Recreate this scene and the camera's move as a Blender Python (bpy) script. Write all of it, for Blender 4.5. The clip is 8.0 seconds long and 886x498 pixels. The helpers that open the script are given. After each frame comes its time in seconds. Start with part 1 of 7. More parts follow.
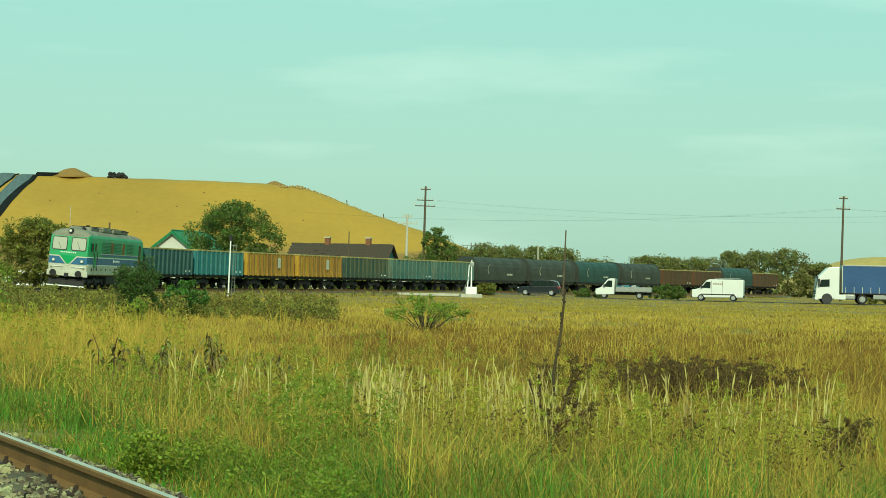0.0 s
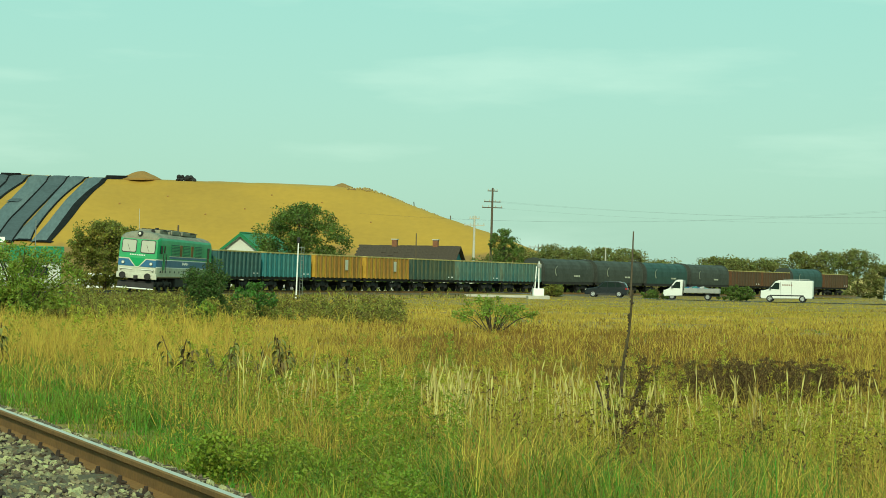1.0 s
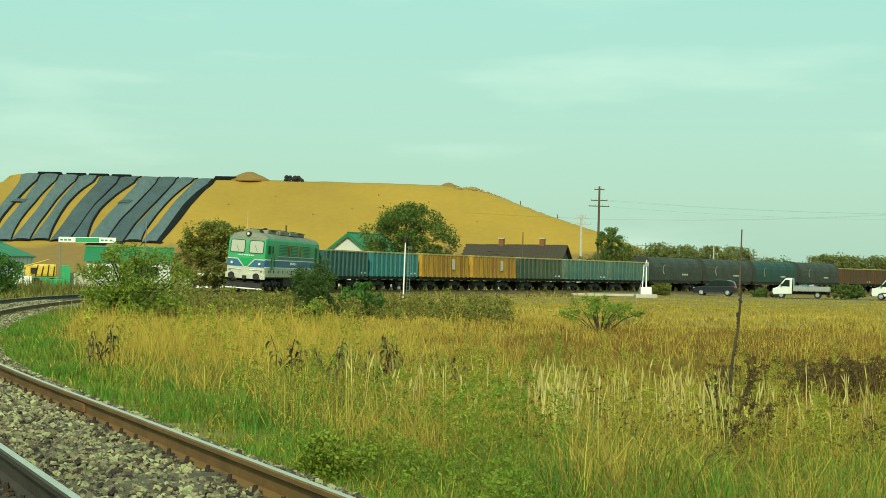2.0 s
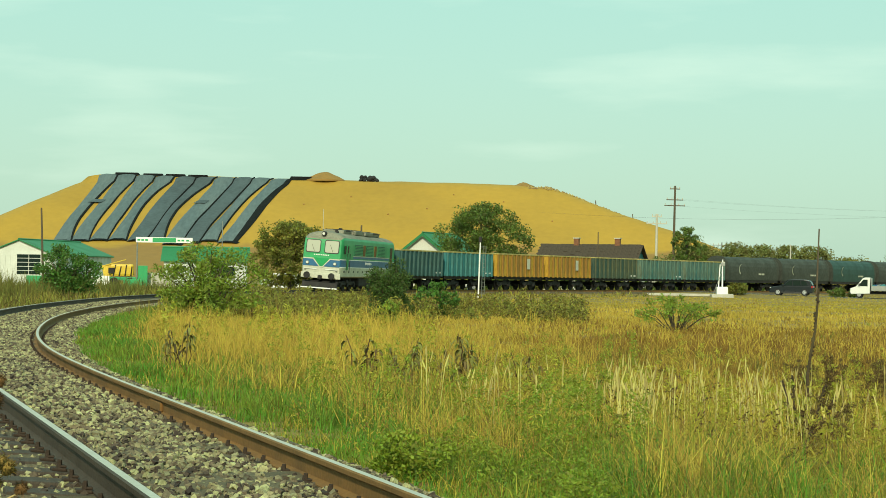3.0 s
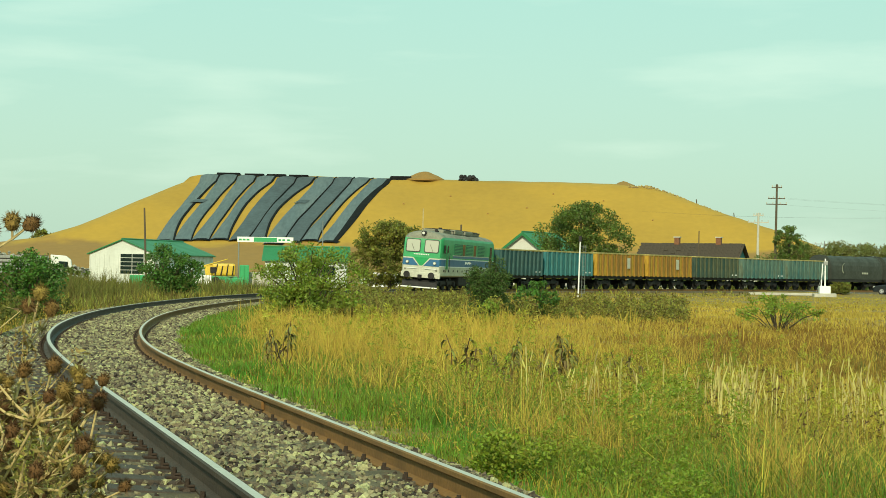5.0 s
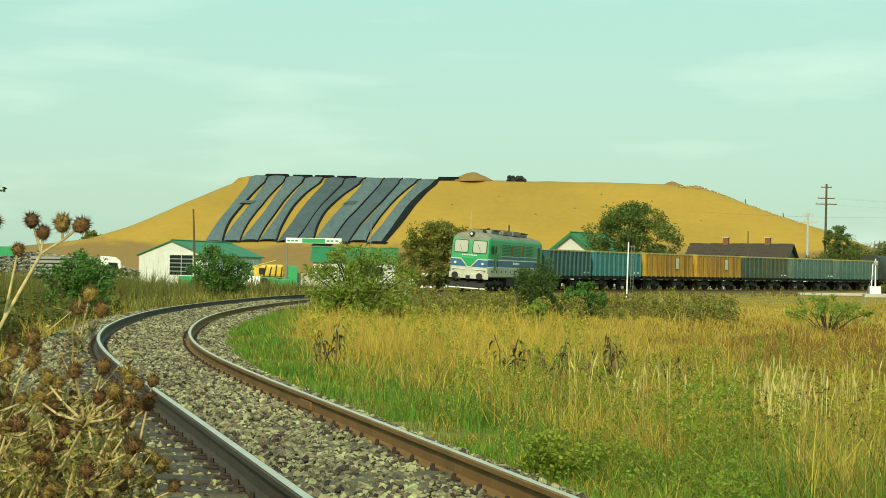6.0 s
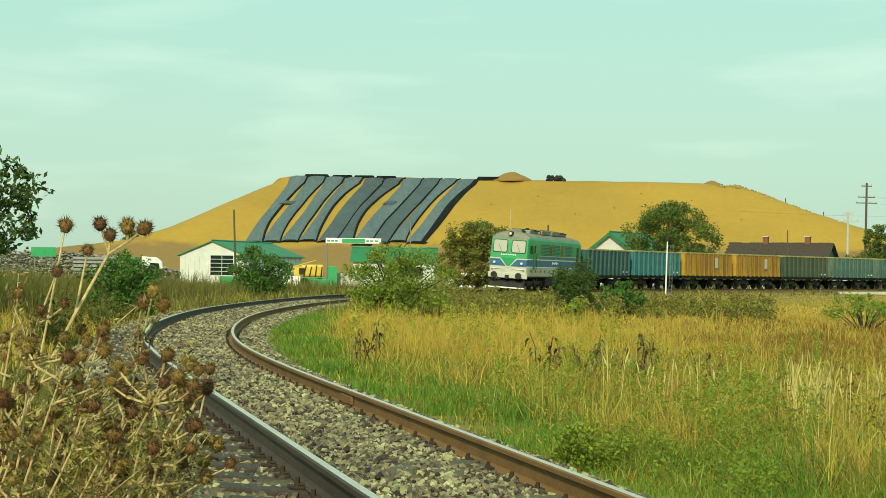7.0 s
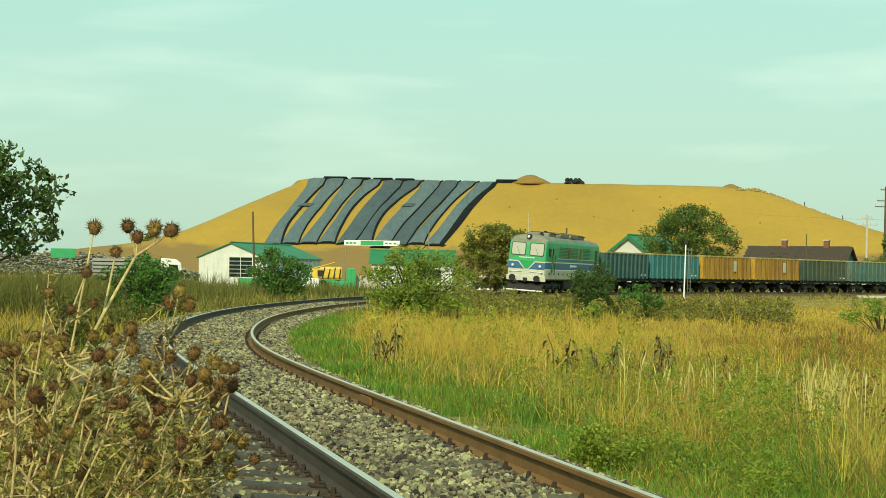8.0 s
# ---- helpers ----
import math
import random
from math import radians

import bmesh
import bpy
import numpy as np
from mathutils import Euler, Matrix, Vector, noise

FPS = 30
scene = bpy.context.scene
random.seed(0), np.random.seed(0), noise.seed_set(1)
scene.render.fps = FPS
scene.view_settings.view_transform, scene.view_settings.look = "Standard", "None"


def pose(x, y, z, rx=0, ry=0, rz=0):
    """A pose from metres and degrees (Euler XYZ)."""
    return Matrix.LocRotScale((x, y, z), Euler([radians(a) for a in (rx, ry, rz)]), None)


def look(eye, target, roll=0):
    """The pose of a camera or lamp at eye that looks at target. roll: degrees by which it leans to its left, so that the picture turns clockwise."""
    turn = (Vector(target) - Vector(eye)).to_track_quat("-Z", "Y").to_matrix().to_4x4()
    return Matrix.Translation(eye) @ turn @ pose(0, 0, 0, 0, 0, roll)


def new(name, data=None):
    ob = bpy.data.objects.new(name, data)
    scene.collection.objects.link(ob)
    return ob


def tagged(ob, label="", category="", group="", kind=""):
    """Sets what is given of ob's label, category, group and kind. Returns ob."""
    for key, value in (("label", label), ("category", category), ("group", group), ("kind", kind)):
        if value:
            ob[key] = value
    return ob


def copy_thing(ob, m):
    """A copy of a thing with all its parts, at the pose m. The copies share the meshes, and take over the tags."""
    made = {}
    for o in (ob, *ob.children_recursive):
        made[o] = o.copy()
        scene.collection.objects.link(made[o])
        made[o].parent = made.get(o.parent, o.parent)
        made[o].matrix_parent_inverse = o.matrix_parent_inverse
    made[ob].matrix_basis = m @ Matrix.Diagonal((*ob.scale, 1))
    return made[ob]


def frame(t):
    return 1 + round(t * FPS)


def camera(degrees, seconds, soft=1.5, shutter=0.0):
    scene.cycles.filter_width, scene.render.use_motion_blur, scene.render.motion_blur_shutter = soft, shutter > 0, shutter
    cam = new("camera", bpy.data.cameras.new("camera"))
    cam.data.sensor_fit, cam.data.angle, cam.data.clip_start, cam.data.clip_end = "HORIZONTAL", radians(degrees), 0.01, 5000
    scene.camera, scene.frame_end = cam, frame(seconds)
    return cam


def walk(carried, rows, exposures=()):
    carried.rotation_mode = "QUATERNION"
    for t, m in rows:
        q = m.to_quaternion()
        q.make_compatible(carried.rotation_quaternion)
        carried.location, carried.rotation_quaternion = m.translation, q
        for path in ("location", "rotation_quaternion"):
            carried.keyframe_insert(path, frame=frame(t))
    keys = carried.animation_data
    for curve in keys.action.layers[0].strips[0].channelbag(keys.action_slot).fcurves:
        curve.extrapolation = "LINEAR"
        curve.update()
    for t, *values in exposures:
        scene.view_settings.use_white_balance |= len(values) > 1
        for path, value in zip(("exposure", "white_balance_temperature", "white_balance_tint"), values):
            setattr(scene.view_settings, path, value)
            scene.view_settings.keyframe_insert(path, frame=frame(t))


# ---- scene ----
cam = camera(26.05, 8.0, soft=0.85)
ROWS = [
    (0.0, 0.000, 0.000, 1.650, 90.949, -1.202, -8.193),
    (0.5, 0.000, 0.000, 1.650, 90.948, -1.094, -7.554),
    (1.0, 0.000, 0.000, 1.650, 90.959, -1.081, -6.181),
    (1.5, 0.000, 0.000, 1.650, 90.914, -0.981, -4.557),
    (2.0, 0.000, 0.000, 1.650, 90.878, -0.892, -2.984),
    (3.5, 0.000, 0.000, 1.650, 90.819, -0.879, -0.020),
    (4.0, 0.000, 0.000, 1.650, 90.778, -0.858, 0.606),
    (4.5, 0.000, 0.000, 1.650, 90.772, -0.840, 1.448),
    (6.0, 0.000, 0.000, 1.650, 90.773, -0.771, 3.680),
    (6.5, 0.039, -0.257, 1.647, 90.767, -0.637, 4.408),
    (7.0, 0.075, -0.615, 1.643, 90.753, -0.670, 4.866),
    (7.5, 0.082, -0.760, 1.642, 90.804, -0.802, 5.039),
    (8.0, 0.088, -0.789, 1.641, 90.821, -0.848, 5.413),
]
EXPOSURES = [(0.0, -0.12, 6250, -10), (1.5, -0.09, 6400, -7), (2.2, -0.05, 6550, -3), (3.4, 0.02, 6750, 4), (8.0, 0.02, 6750, 4)]
walk(cam, [(t, pose(x, y, z, rx, ry, rz)) for t, x, y, z, rx, ry, rz in ROWS], EXPOSURES)

# ---- light: hazy afternoon, the sun behind the viewer on the left ----
SUN_FROM = Vector((-0.10, -0.83, 0.52)).normalized()
world = bpy.data.worlds.new("sky")
scene.world = world
world.use_nodes = True
wn, wl = world.node_tree.nodes, world.node_tree.links
sky = wn.new("ShaderNodeTexSky")
sky.sky_type, sky.sun_disc = "NISHITA", False
sky.sun_elevation = math.asin(SUN_FROM.z)
sky.sun_rotation = math.atan2(SUN_FROM.x, SUN_FROM.y)
sky.air_density, sky.dust_density, sky.ozone_density = 1.0, 2.2, 1.0
haze = wn.new("ShaderNodeMix")
haze.data_type, haze.blend_type = "RGBA", "MIX"
haze.inputs[0].default_value = 0.72
haze.inputs[7].default_value = (6.0, 9.2, 7.5, 1)
wl.new(sky.outputs[0], haze.inputs[6])
# the haze is palest at the horizon and deepens upwards
wz, wg = wn.new("ShaderNodeSeparateXYZ"), wn.new("ShaderNodeMapRange")
wg.inputs[2].default_value = 0.20
tone = wn.new("ShaderNodeMix")
tone.data_type = "RGBA"
tone.inputs[6].default_value, tone.inputs[7].default_value = (6.5, 9.1, 7.4, 1), (5.1, 9.6, 8.3, 1)
wl.new(wg.outputs[0], tone.inputs[0])
wl.new(tone.outputs[2], haze.inputs[7])
# thin drawn-out clouds
wc = wn.new("ShaderNodeTexCoord")
wm = wn.new("ShaderNodeMapping")
wm.inputs[3].default_value = (2.2, 2.2, 13.0)
cloud = wn.new("ShaderNodeTexNoise")
cloud.inputs["Scale"].default_value, cloud.inputs["Detail"].default_value = 2.4, 6
cramp = wn.new("ShaderNodeMapRange")
cramp.inputs[1].default_value, cramp.inputs[2].default_value = 0.52, 0.78
cramp.inputs[4].default_value = 0.38
cmix = wn.new("ShaderNodeMix")
cmix.data_type = "RGBA"
cmix.inputs[7].default_value = (10.0, 11.8, 10.2, 1)
wl.new(wc.outputs["Generated"], wm.inputs[0])
wl.new(wc.outputs["Generated"], wz.inputs[0])
wl.new(wz.outputs[2], wg.inputs[0])
wl.new(wm.outputs[0], cloud.inputs[0])
wl.new(cloud.outputs[0], cramp.inputs[0])
wl.new(cramp.outputs[0], cmix.inputs[0])
wl.new(haze.outputs[2], cmix.inputs[6])
wl.new(cmix.outputs[2], wn["Background"].inputs[0])
wn["Background"].inputs[1].default_value = 0.098
sun = new("sun", bpy.data.lights.new("sun", "SUN"))
sun.data.energy, sun.data.angle, sun.data.color = 3.9, radians(0.6), (1.0, 0.90, 0.70)
sun.matrix_world = look(SUN_FROM * 50, (0, 0, 0))

# ---- materials ----
def mat(name, base, rough=0.8, metal=0.0, vary=0.25, scale=3.0, fine=40.0, bump=0.15, tint=None, island=0.0, piece=0.0,
        transmit=0.0, spec=0.5, stretch=None):
    """Base colour mottled at two scales, with a fine relief. tint: a second colour for the large stains."""
    m = bpy.data.materials.new(name)
    m.use_nodes = True
    n, l = m.node_tree.nodes, m.node_tree.links
    b = n["Principled BSDF"]
    b.inputs["Metallic"].default_value = metal
    b.inputs["Specular IOR Level"].default_value = spec
    tc = n.new("ShaderNodeTexCoord")
    vec = tc.outputs["Object"]
    if stretch:
        mp = n.new("ShaderNodeMapping")
        mp.inputs[3].default_value = stretch
        l.new(vec, mp.inputs[0])
        vec = mp.outputs[0]
    big, small = n.new("ShaderNodeTexNoise"), n.new("ShaderNodeTexNoise")
    big.inputs["Scale"].default_value, big.inputs["Detail"].default_value = scale, 5
    small.inputs["Scale"].default_value, small.inputs["Detail"].default_value = fine, 4
    l.new(vec, big.inputs[0]), l.new(vec, small.inputs[0])
    ramp = n.new("ShaderNodeMapRange")
    ramp.inputs[1].default_value, ramp.inputs[2].default_value = 0.35, 0.68
    l.new(big.outputs[0], ramp.inputs[0])
    mix = n.new("ShaderNodeMix")
    mix.data_type = "RGBA"
    second = tint or tuple(c * (1 - vary) for c in base)
    mix.inputs[6].default_value, mix.inputs[7].default_value = (*base, 1), (*second, 1)
    l.new(ramp.outputs[0], mix.inputs[0])
    hsv = n.new("ShaderNodeHueSaturation")
    l.new(mix.outputs[2], hsv.inputs["Color"])
    val = n.new("ShaderNodeMapRange")
    val.inputs[1].default_value, val.inputs[2].default_value = 0.25, 0.75
    val.inputs[3].default_value, val.inputs[4].default_value = 1 - vary, 1 + vary
    l.new(small.outputs[0], val.inputs[0])
    last = val.outputs[0]
    for amount, node, out in ((island, "ShaderNodeNewGeometry", "Random Per Island"), (piece, "ShaderNodeObjectInfo", "Random")):
        if amount:
            src = n.new(node)
            r = n.new("ShaderNodeMapRange")
            r.inputs[3].default_value, r.inputs[4].default_value = 1 - amount, 1 + amount
            l.new(src.outputs[out], r.inputs[0])
            mul = n.new("ShaderNodeMath")
            mul.operation = "MULTIPLY"
            l.new(last, mul.inputs[0]), l.new(r.outputs[0], mul.inputs[1])
            last = mul.outputs[0]
            hr = n.new("ShaderNodeMapRange")
            hr.inputs[3].default_value, hr.inputs[4].default_value = 0.5 - amount * 0.06, 0.5 + amount * 0.06
            l.new(src.outputs[out], hr.inputs[0])
            l.new(hr.outputs[0], hsv.inputs["Hue"])
    l.new(last, hsv.inputs["Value"])
    l.new(hsv.outputs[0], b.inputs["Base Color"])
    rr = n.new("ShaderNodeMapRange")
    rr.inputs[3].default_value, rr.inputs[4].default_value = max(rough - 0.12, 0.03), min(rough + 0.12, 1)
    l.new(big.outputs[0], rr.inputs[0]), l.new(rr.outputs[0], b.inputs["Roughness"])
    if bump:
        bp = n.new("ShaderNodeBump")
        bp.inputs["Strength"].default_value, bp.inputs["Distance"].default_value = min(bump, 1), 0.02
        l.new(small.outputs[0], bp.inputs["Height"]), l.new(bp.outputs[0], b.inputs["Normal"])
    if transmit:
        tr, ms = n.new("ShaderNodeBsdfTranslucent"), n.new("ShaderNodeMixShader")
        ms.inputs[0].default_value = transmit
        l.new(hsv.outputs[0], tr.inputs[0])
        l.new(b.outputs[0], ms.inputs[1]), l.new(tr.outputs[0], ms.inputs[2])
        l.new(ms.outputs[0], n["Material Output"].inputs[0])
    return m


SCRUB = mat("brownish scrub leaves", (0.165, 0.170, 0.028), 0.75, vary=0.2, scale=0.4, fine=4, bump=0, island=0.6, transmit=0.35, tint=(0.250, 0.190, 0.036))


def glass(name, tone=(0.02, 0.03, 0.03), rough=0.06):
    m = bpy.data.materials.new(name)
    m.use_nodes = True
    b = m.node_tree.nodes["Principled BSDF"]
    b.inputs["Base Color"].default_value, b.inputs["Roughness"].default_value = (*tone, 1), rough
    b.inputs["Specular IOR Level"].default_value = 0.2
    return m


SOIL = mat("thatch-covered meadow soil", (0.205, 0.152, 0.027), 0.95, vary=0.3, scale=0.12, fine=6, bump=0.5, tint=(0.205, 0.128, 0.025))
CAPSOIL = mat("ochre cap soil", (0.385, 0.230, 0.025), 0.95, vary=0.07, scale=0.035, fine=0.6, bump=0.25, tint=(0.325, 0.195, 0.024))
EARTH = mat("brown dug earth", (0.30, 0.17, 0.045), 0.95, vary=0.2, scale=0.08, fine=1.0, bump=0.4)
RUBBLE = mat("rubble", (0.33, 0.23, 0.08), 0.95, vary=0.3, island=0.3)
MEMBRANE = mat("weathered geomembrane", (0.082, 0.113, 0.121), 0.65, vary=0.2, scale=0.10, fine=0.9, bump=0.3, tint=(0.105, 0.138, 0.142), spec=0.3, stretch=(1.6, 0.5, 0.5))
MEMBRANE2 = mat("darker geomembrane", (0.066, 0.088, 0.096), 0.65, vary=0.2, scale=0.15, fine=1.0, bump=0.2, spec=0.3)
MEMBLACK = mat("black membrane", (0.012, 0.014, 0.014), 0.9, vary=0.3, scale=0.4, fine=2, bump=0.3, spec=0.1)
GREEN = mat("green locomotive paint", (0.008, 0.290, 0.082), 0.42, vary=0.10, scale=0.8, fine=9, bump=0.03, tint=(0.012, 0.235, 0.072))
BLUE = mat("blue band paint", (0.022, 0.115, 0.235), 0.45, vary=0.12, scale=0.8, fine=9, bump=0.03)
CREAM = mat("dirty white paint", (0.48, 0.49, 0.38), 0.55, vary=0.15, scale=1.2, fine=8, bump=0.04, tint=(0.42, 0.42, 0.33))
ROOFGREY = mat("sooty grey roof paint", (0.24, 0.235, 0.17), 0.75, vary=0.2, scale=0.9, fine=8, bump=0.08, tint=(0.155, 0.16, 0.125), spec=0.3)
LOUVRE = mat("dark green louvre", (0.006, 0.105, 0.048), 0.6, vary=0.2, scale=1.5, fine=9, bump=0.05)
BLACK = mat("grimy black running gear", (0.018, 0.016, 0.014), 0.8, vary=0.4, scale=2, fine=14, bump=0.2)
WHITE = mat("white paint", (0.80, 0.80, 0.76), 0.5, vary=0.05, scale=1, fine=12, bump=0.03)
WGREEN = mat("blue-green wagon paint", (0.012, 0.072, 0.080), 0.65, vary=0.35, scale=1.1, fine=7, bump=0.15, tint=(0.036, 0.090, 0.080), stretch=(1, 1, 0.3))
WTEAL = mat("teal wagon paint", (0.022, 0.160, 0.175), 0.65, vary=0.35, scale=1.1, fine=7, bump=0.15, tint=(0.045, 0.150, 0.140), stretch=(1, 1, 0.3))
WORANGE = mat("rusty orange wagon paint", (0.430, 0.255, 0.024), 0.8, vary=0.3, scale=0.9, fine=7, bump=0.1, tint=(0.22, 0.12, 0.02), stretch=(1, 1, 0.3))
WDARK = mat("dark green wagon paint", (0.022, 0.062, 0.050), 0.7, vary=0.35, scale=1.1, fine=7, bump=0.15, tint=(0.075, 0.085, 0.042), stretch=(1, 1, 0.3))
WTEAL2 = mat("weathered pale teal wagon paint", (0.040, 0.125, 0.115), 0.7, vary=0.4, scale=1.3, fine=6, bump=0.15, tint=(0.115, 0.150, 0.095), stretch=(1, 1, 0.3))
WRUST = mat("rust-brown wagon paint", (0.105, 0.050, 0.020), 0.8, vary=0.3, scale=0.9, fine=7, bump=0.1, tint=(0.065, 0.045, 0.022), stretch=(1, 1, 0.3))
# pale yellow for the wagons' top edges: sunlight is painted into this colour
WRIMLIT = mat("yellowed rim with sunlight in its colour", (0.40, 0.33, 0.11), 0.8, vary=0.25, scale=1.5, fine=9, bump=0.1)
TARP = mat("dark wagon tarpaulin", (0.052, 0.060, 0.048), 0.7, vary=0.3, scale=0.6, fine=4, bump=0.1, spec=0.3)
TARPG = mat("dark green tarpaulin", (0.02, 0.055, 0.045), 0.6, vary=0.25, scale=0.6, fine=4, bump=0.1)
RUST = mat("rusty rail steel", (0.205, 0.102, 0.022), 0.85, vary=0.2, scale=2.0, fine=30, bump=0.2, tint=(0.145, 0.076, 0.019))
# darker steel, used for the left rail only
RUSTDARK = mat("dark rail steel", (0.055, 0.034, 0.018), 0.7, vary=0.3, scale=2.0, fine=30, bump=0.25)
SHINE = mat("polished rail head", (0.54, 0.50, 0.42), 0.5, metal=0.35, vary=0.1, scale=3, fine=25, bump=0.03)
BALLAST = mat("ballast stone", (0.238, 0.205, 0.112), 0.9, vary=0.3, scale=8, fine=60, bump=0.4, piece=0.85, tint=(0.115, 0.092, 0.052))
BALLASTI = mat("ballast stone bed", (0.238, 0.205, 0.112), 0.9, vary=0.3, scale=1.6, fine=60, bump=0.4, island=0.9, tint=(0.105, 0.086, 0.052))
BEDSOIL = mat("fine gravel bed", (0.125, 0.098, 0.048), 0.95, vary=0.4, scale=2.5, fine=45, bump=0.6)
SLEEPER = mat("old oak sleeper", (0.060, 0.045, 0.030), 0.9, vary=0.3, scale=3, fine=30, bump=0.4, stretch=(1, 6, 1))
FASTEN = mat("rusty clip iron", (0.040, 0.024, 0.013), 0.85, vary=0.3, scale=9, fine=60, bump=0.3)
PLASTER = mat("white plaster", (0.58, 0.58, 0.50), 0.85, vary=0.1, scale=0.6, fine=8, bump=0.05)
GREENROOF = mat("green sheet roof", (0.018, 0.17, 0.055), 0.5, vary=0.12, scale=0.5, fine=5, bump=0.05)
TILEROOF = mat("dark weathered roof tiles", (0.060, 0.042, 0.026), 0.9, vary=0.35, scale=0.8, fine=6, bump=0.4)
BRICK = mat("chimney brick", (0.20, 0.085, 0.04), 0.9, vary=0.25, scale=4, fine=20, bump=0.3)
SHEDWALL = mat("white sheet wall", (0.60, 0.62, 0.56), 0.6, vary=0.08, scale=0.5, fine=4, bump=0.03, tint=(0.50, 0.52, 0.46))
WOODPOLE = mat("grey weathered pole wood", (0.10, 0.075, 0.045), 0.9, vary=0.3, scale=1.5, fine=12, bump=0.3, stretch=(5, 5, 1))
CONCRETE = mat("pale concrete", (0.46, 0.44, 0.36), 0.9, vary=0.15, scale=1.5, fine=15, bump=0.15)
STEEL = mat("dull galvanised steel", (0.30, 0.31, 0.29), 0.5, metal=0.7, vary=0.15, scale=2, fine=15, bump=0.05)
ASPHALT = mat("road asphalt", (0.085, 0.083, 0.072), 0.9, vary=0.2, scale=0.6, fine=20, bump=0.3)
YELLOW = mat("yellow machine paint", (0.62, 0.42, 0.03), 0.5, vary=0.15, scale=1.5, fine=9, bump=0.05)
SIGNGREEN = mat("green sign enamel", (0.02, 0.30, 0.10), 0.5, vary=0.08, scale=1, fine=8, bump=0.02)
CARBLACK = mat("dark blue-black car paint", (0.008, 0.012, 0.016), 0.25, vary=0.1, scale=1, fine=8, bump=0.0)
CARWHITE = mat("white vehicle paint", (0.66, 0.67, 0.63), 0.35, vary=0.06, scale=1, fine=8, bump=0.0)
TARPBLUE = mat("blue lorry curtain", (0.010, 0.060, 0.175), 0.6, vary=0.12, scale=0.5, fine=3, bump=0.08)
RUBBER = mat("tyre rubber", (0.015, 0.015, 0.015), 0.85, vary=0.2, scale=6, fine=30, bump=0.1)
PLASTIC = mat("black plastic trim", (0.022, 0.022, 0.022), 0.6, vary=0.15, scale=4, fine=20, bump=0.03)
RIM = mat("alloy rim", (0.55, 0.56, 0.55), 0.35, metal=0.8, vary=0.08, scale=4, fine=20, bump=0.0)
GLASS = glass("dark window glass", (0.010, 0.020, 0.016), 0.18)
# windscreen glass in pale cream: the sky's reflection is painted in
SKYGLASS = glass("cab window with sky reflection in its colour", (0.40, 0.41, 0.33), 0.2)
LAMP = glass("lamp lens", (0.6, 0.62, 0.55), 0.15)
REDLENS = glass("red lens", (0.4, 0.02, 0.015), 0.2)
BARK = mat("tree bark", (0.075, 0.055, 0.032), 0.95, vary=0.3, scale=3, fine=20, bump=0.5, stretch=(3, 3, 1))
LEAFDARK = mat("dark tree leaves", (0.125, 0.170, 0.024), 0.6, vary=0.15, scale=0.5, fine=5, bump=0, island=0.5, transmit=0.35, tint=(0.085, 0.130, 0.021))
LEAFBROWN = mat("turning tree leaves", (0.225, 0.205, 0.030), 0.65, vary=0.15, scale=0.5, fine=5, bump=0, island=0.5, transmit=0.35, tint=(0.150, 0.170, 0.027))
LEAFJUN = mat("juniper needles", (0.060, 0.105, 0.016), 0.7, vary=0.15, scale=1, fine=6, bump=0, island=0.5, transmit=0.25)
LEAFLIGHT = mat("fresh bush leaves", (0.230, 0.300, 0.034), 0.6, vary=0.15, scale=1, fine=6, bump=0, island=0.45, transmit=0.4)
LEAFGREEN = mat("lush bush leaves", (0.085, 0.185, 0.022), 0.6, vary=0.15, scale=0.8, fine=6, bump=0, island=0.45, transmit=0.35, tint=(0.065, 0.130, 0.02))
LEAFFAR = mat("far wood leaves", (0.165, 0.190, 0.045), 0.8, vary=0.2, scale=0.1, fine=1, bump=0, island=0.45, transmit=0.35, tint=(0.235, 0.200, 0.06))
GRASSG = mat("green grass", (0.090, 0.215, 0.015), 0.7, vary=0.2, scale=1.1, fine=3, bump=0, island=0.55, transmit=0.4, tint=(0.190, 0.240, 0.024))
GRASSY = mat("yellow-green grass", (0.300, 0.232, 0.029), 0.7, vary=0.2, scale=0.6, fine=3, bump=0, island=0.52, transmit=0.4, tint=(0.390, 0.280, 0.042))
GRASSD = mat("dry straw grass", (0.540, 0.375, 0.064), 0.75, vary=0.2, scale=0.8, fine=3, bump=0, island=0.4, transmit=0.4, tint=(0.400, 0.280, 0.045))
FARSTRAW = mat("far straw grass", (0.570, 0.400, 0.062), 0.8, vary=0.15, scale=0.16, fine=1.2, bump=0, island=0.18, transmit=0.4, tint=(0.400, 0.285, 0.045))
FARRUST = mat("far rust-brown grass", (0.175, 0.092, 0.016), 0.8, vary=0.2, scale=0.16, fine=1.2, bump=0, island=0.25, transmit=0.35, tint=(0.285, 0.165, 0.025))
FAROLIVE = mat("far olive grass", (0.350, 0.280, 0.036), 0.8, vary=0.15, scale=0.15, fine=1.2, bump=0, island=0.2, transmit=0.4, tint=(0.450, 0.325, 0.046))
REED = mat("olive-brown reeds", (0.150, 0.132, 0.024), 0.8, vary=0.2, scale=0.3, fine=2, bump=0, island=0.35, transmit=0.35, tint=(0.095, 0.110, 0.018))
HERB = mat("yellow-green herb leaves", (0.330, 0.345, 0.032), 0.65, vary=0.15, scale=0.7, fine=6, bump=0, island=0.4, transmit=0.45, tint=(0.440, 0.345, 0.050))
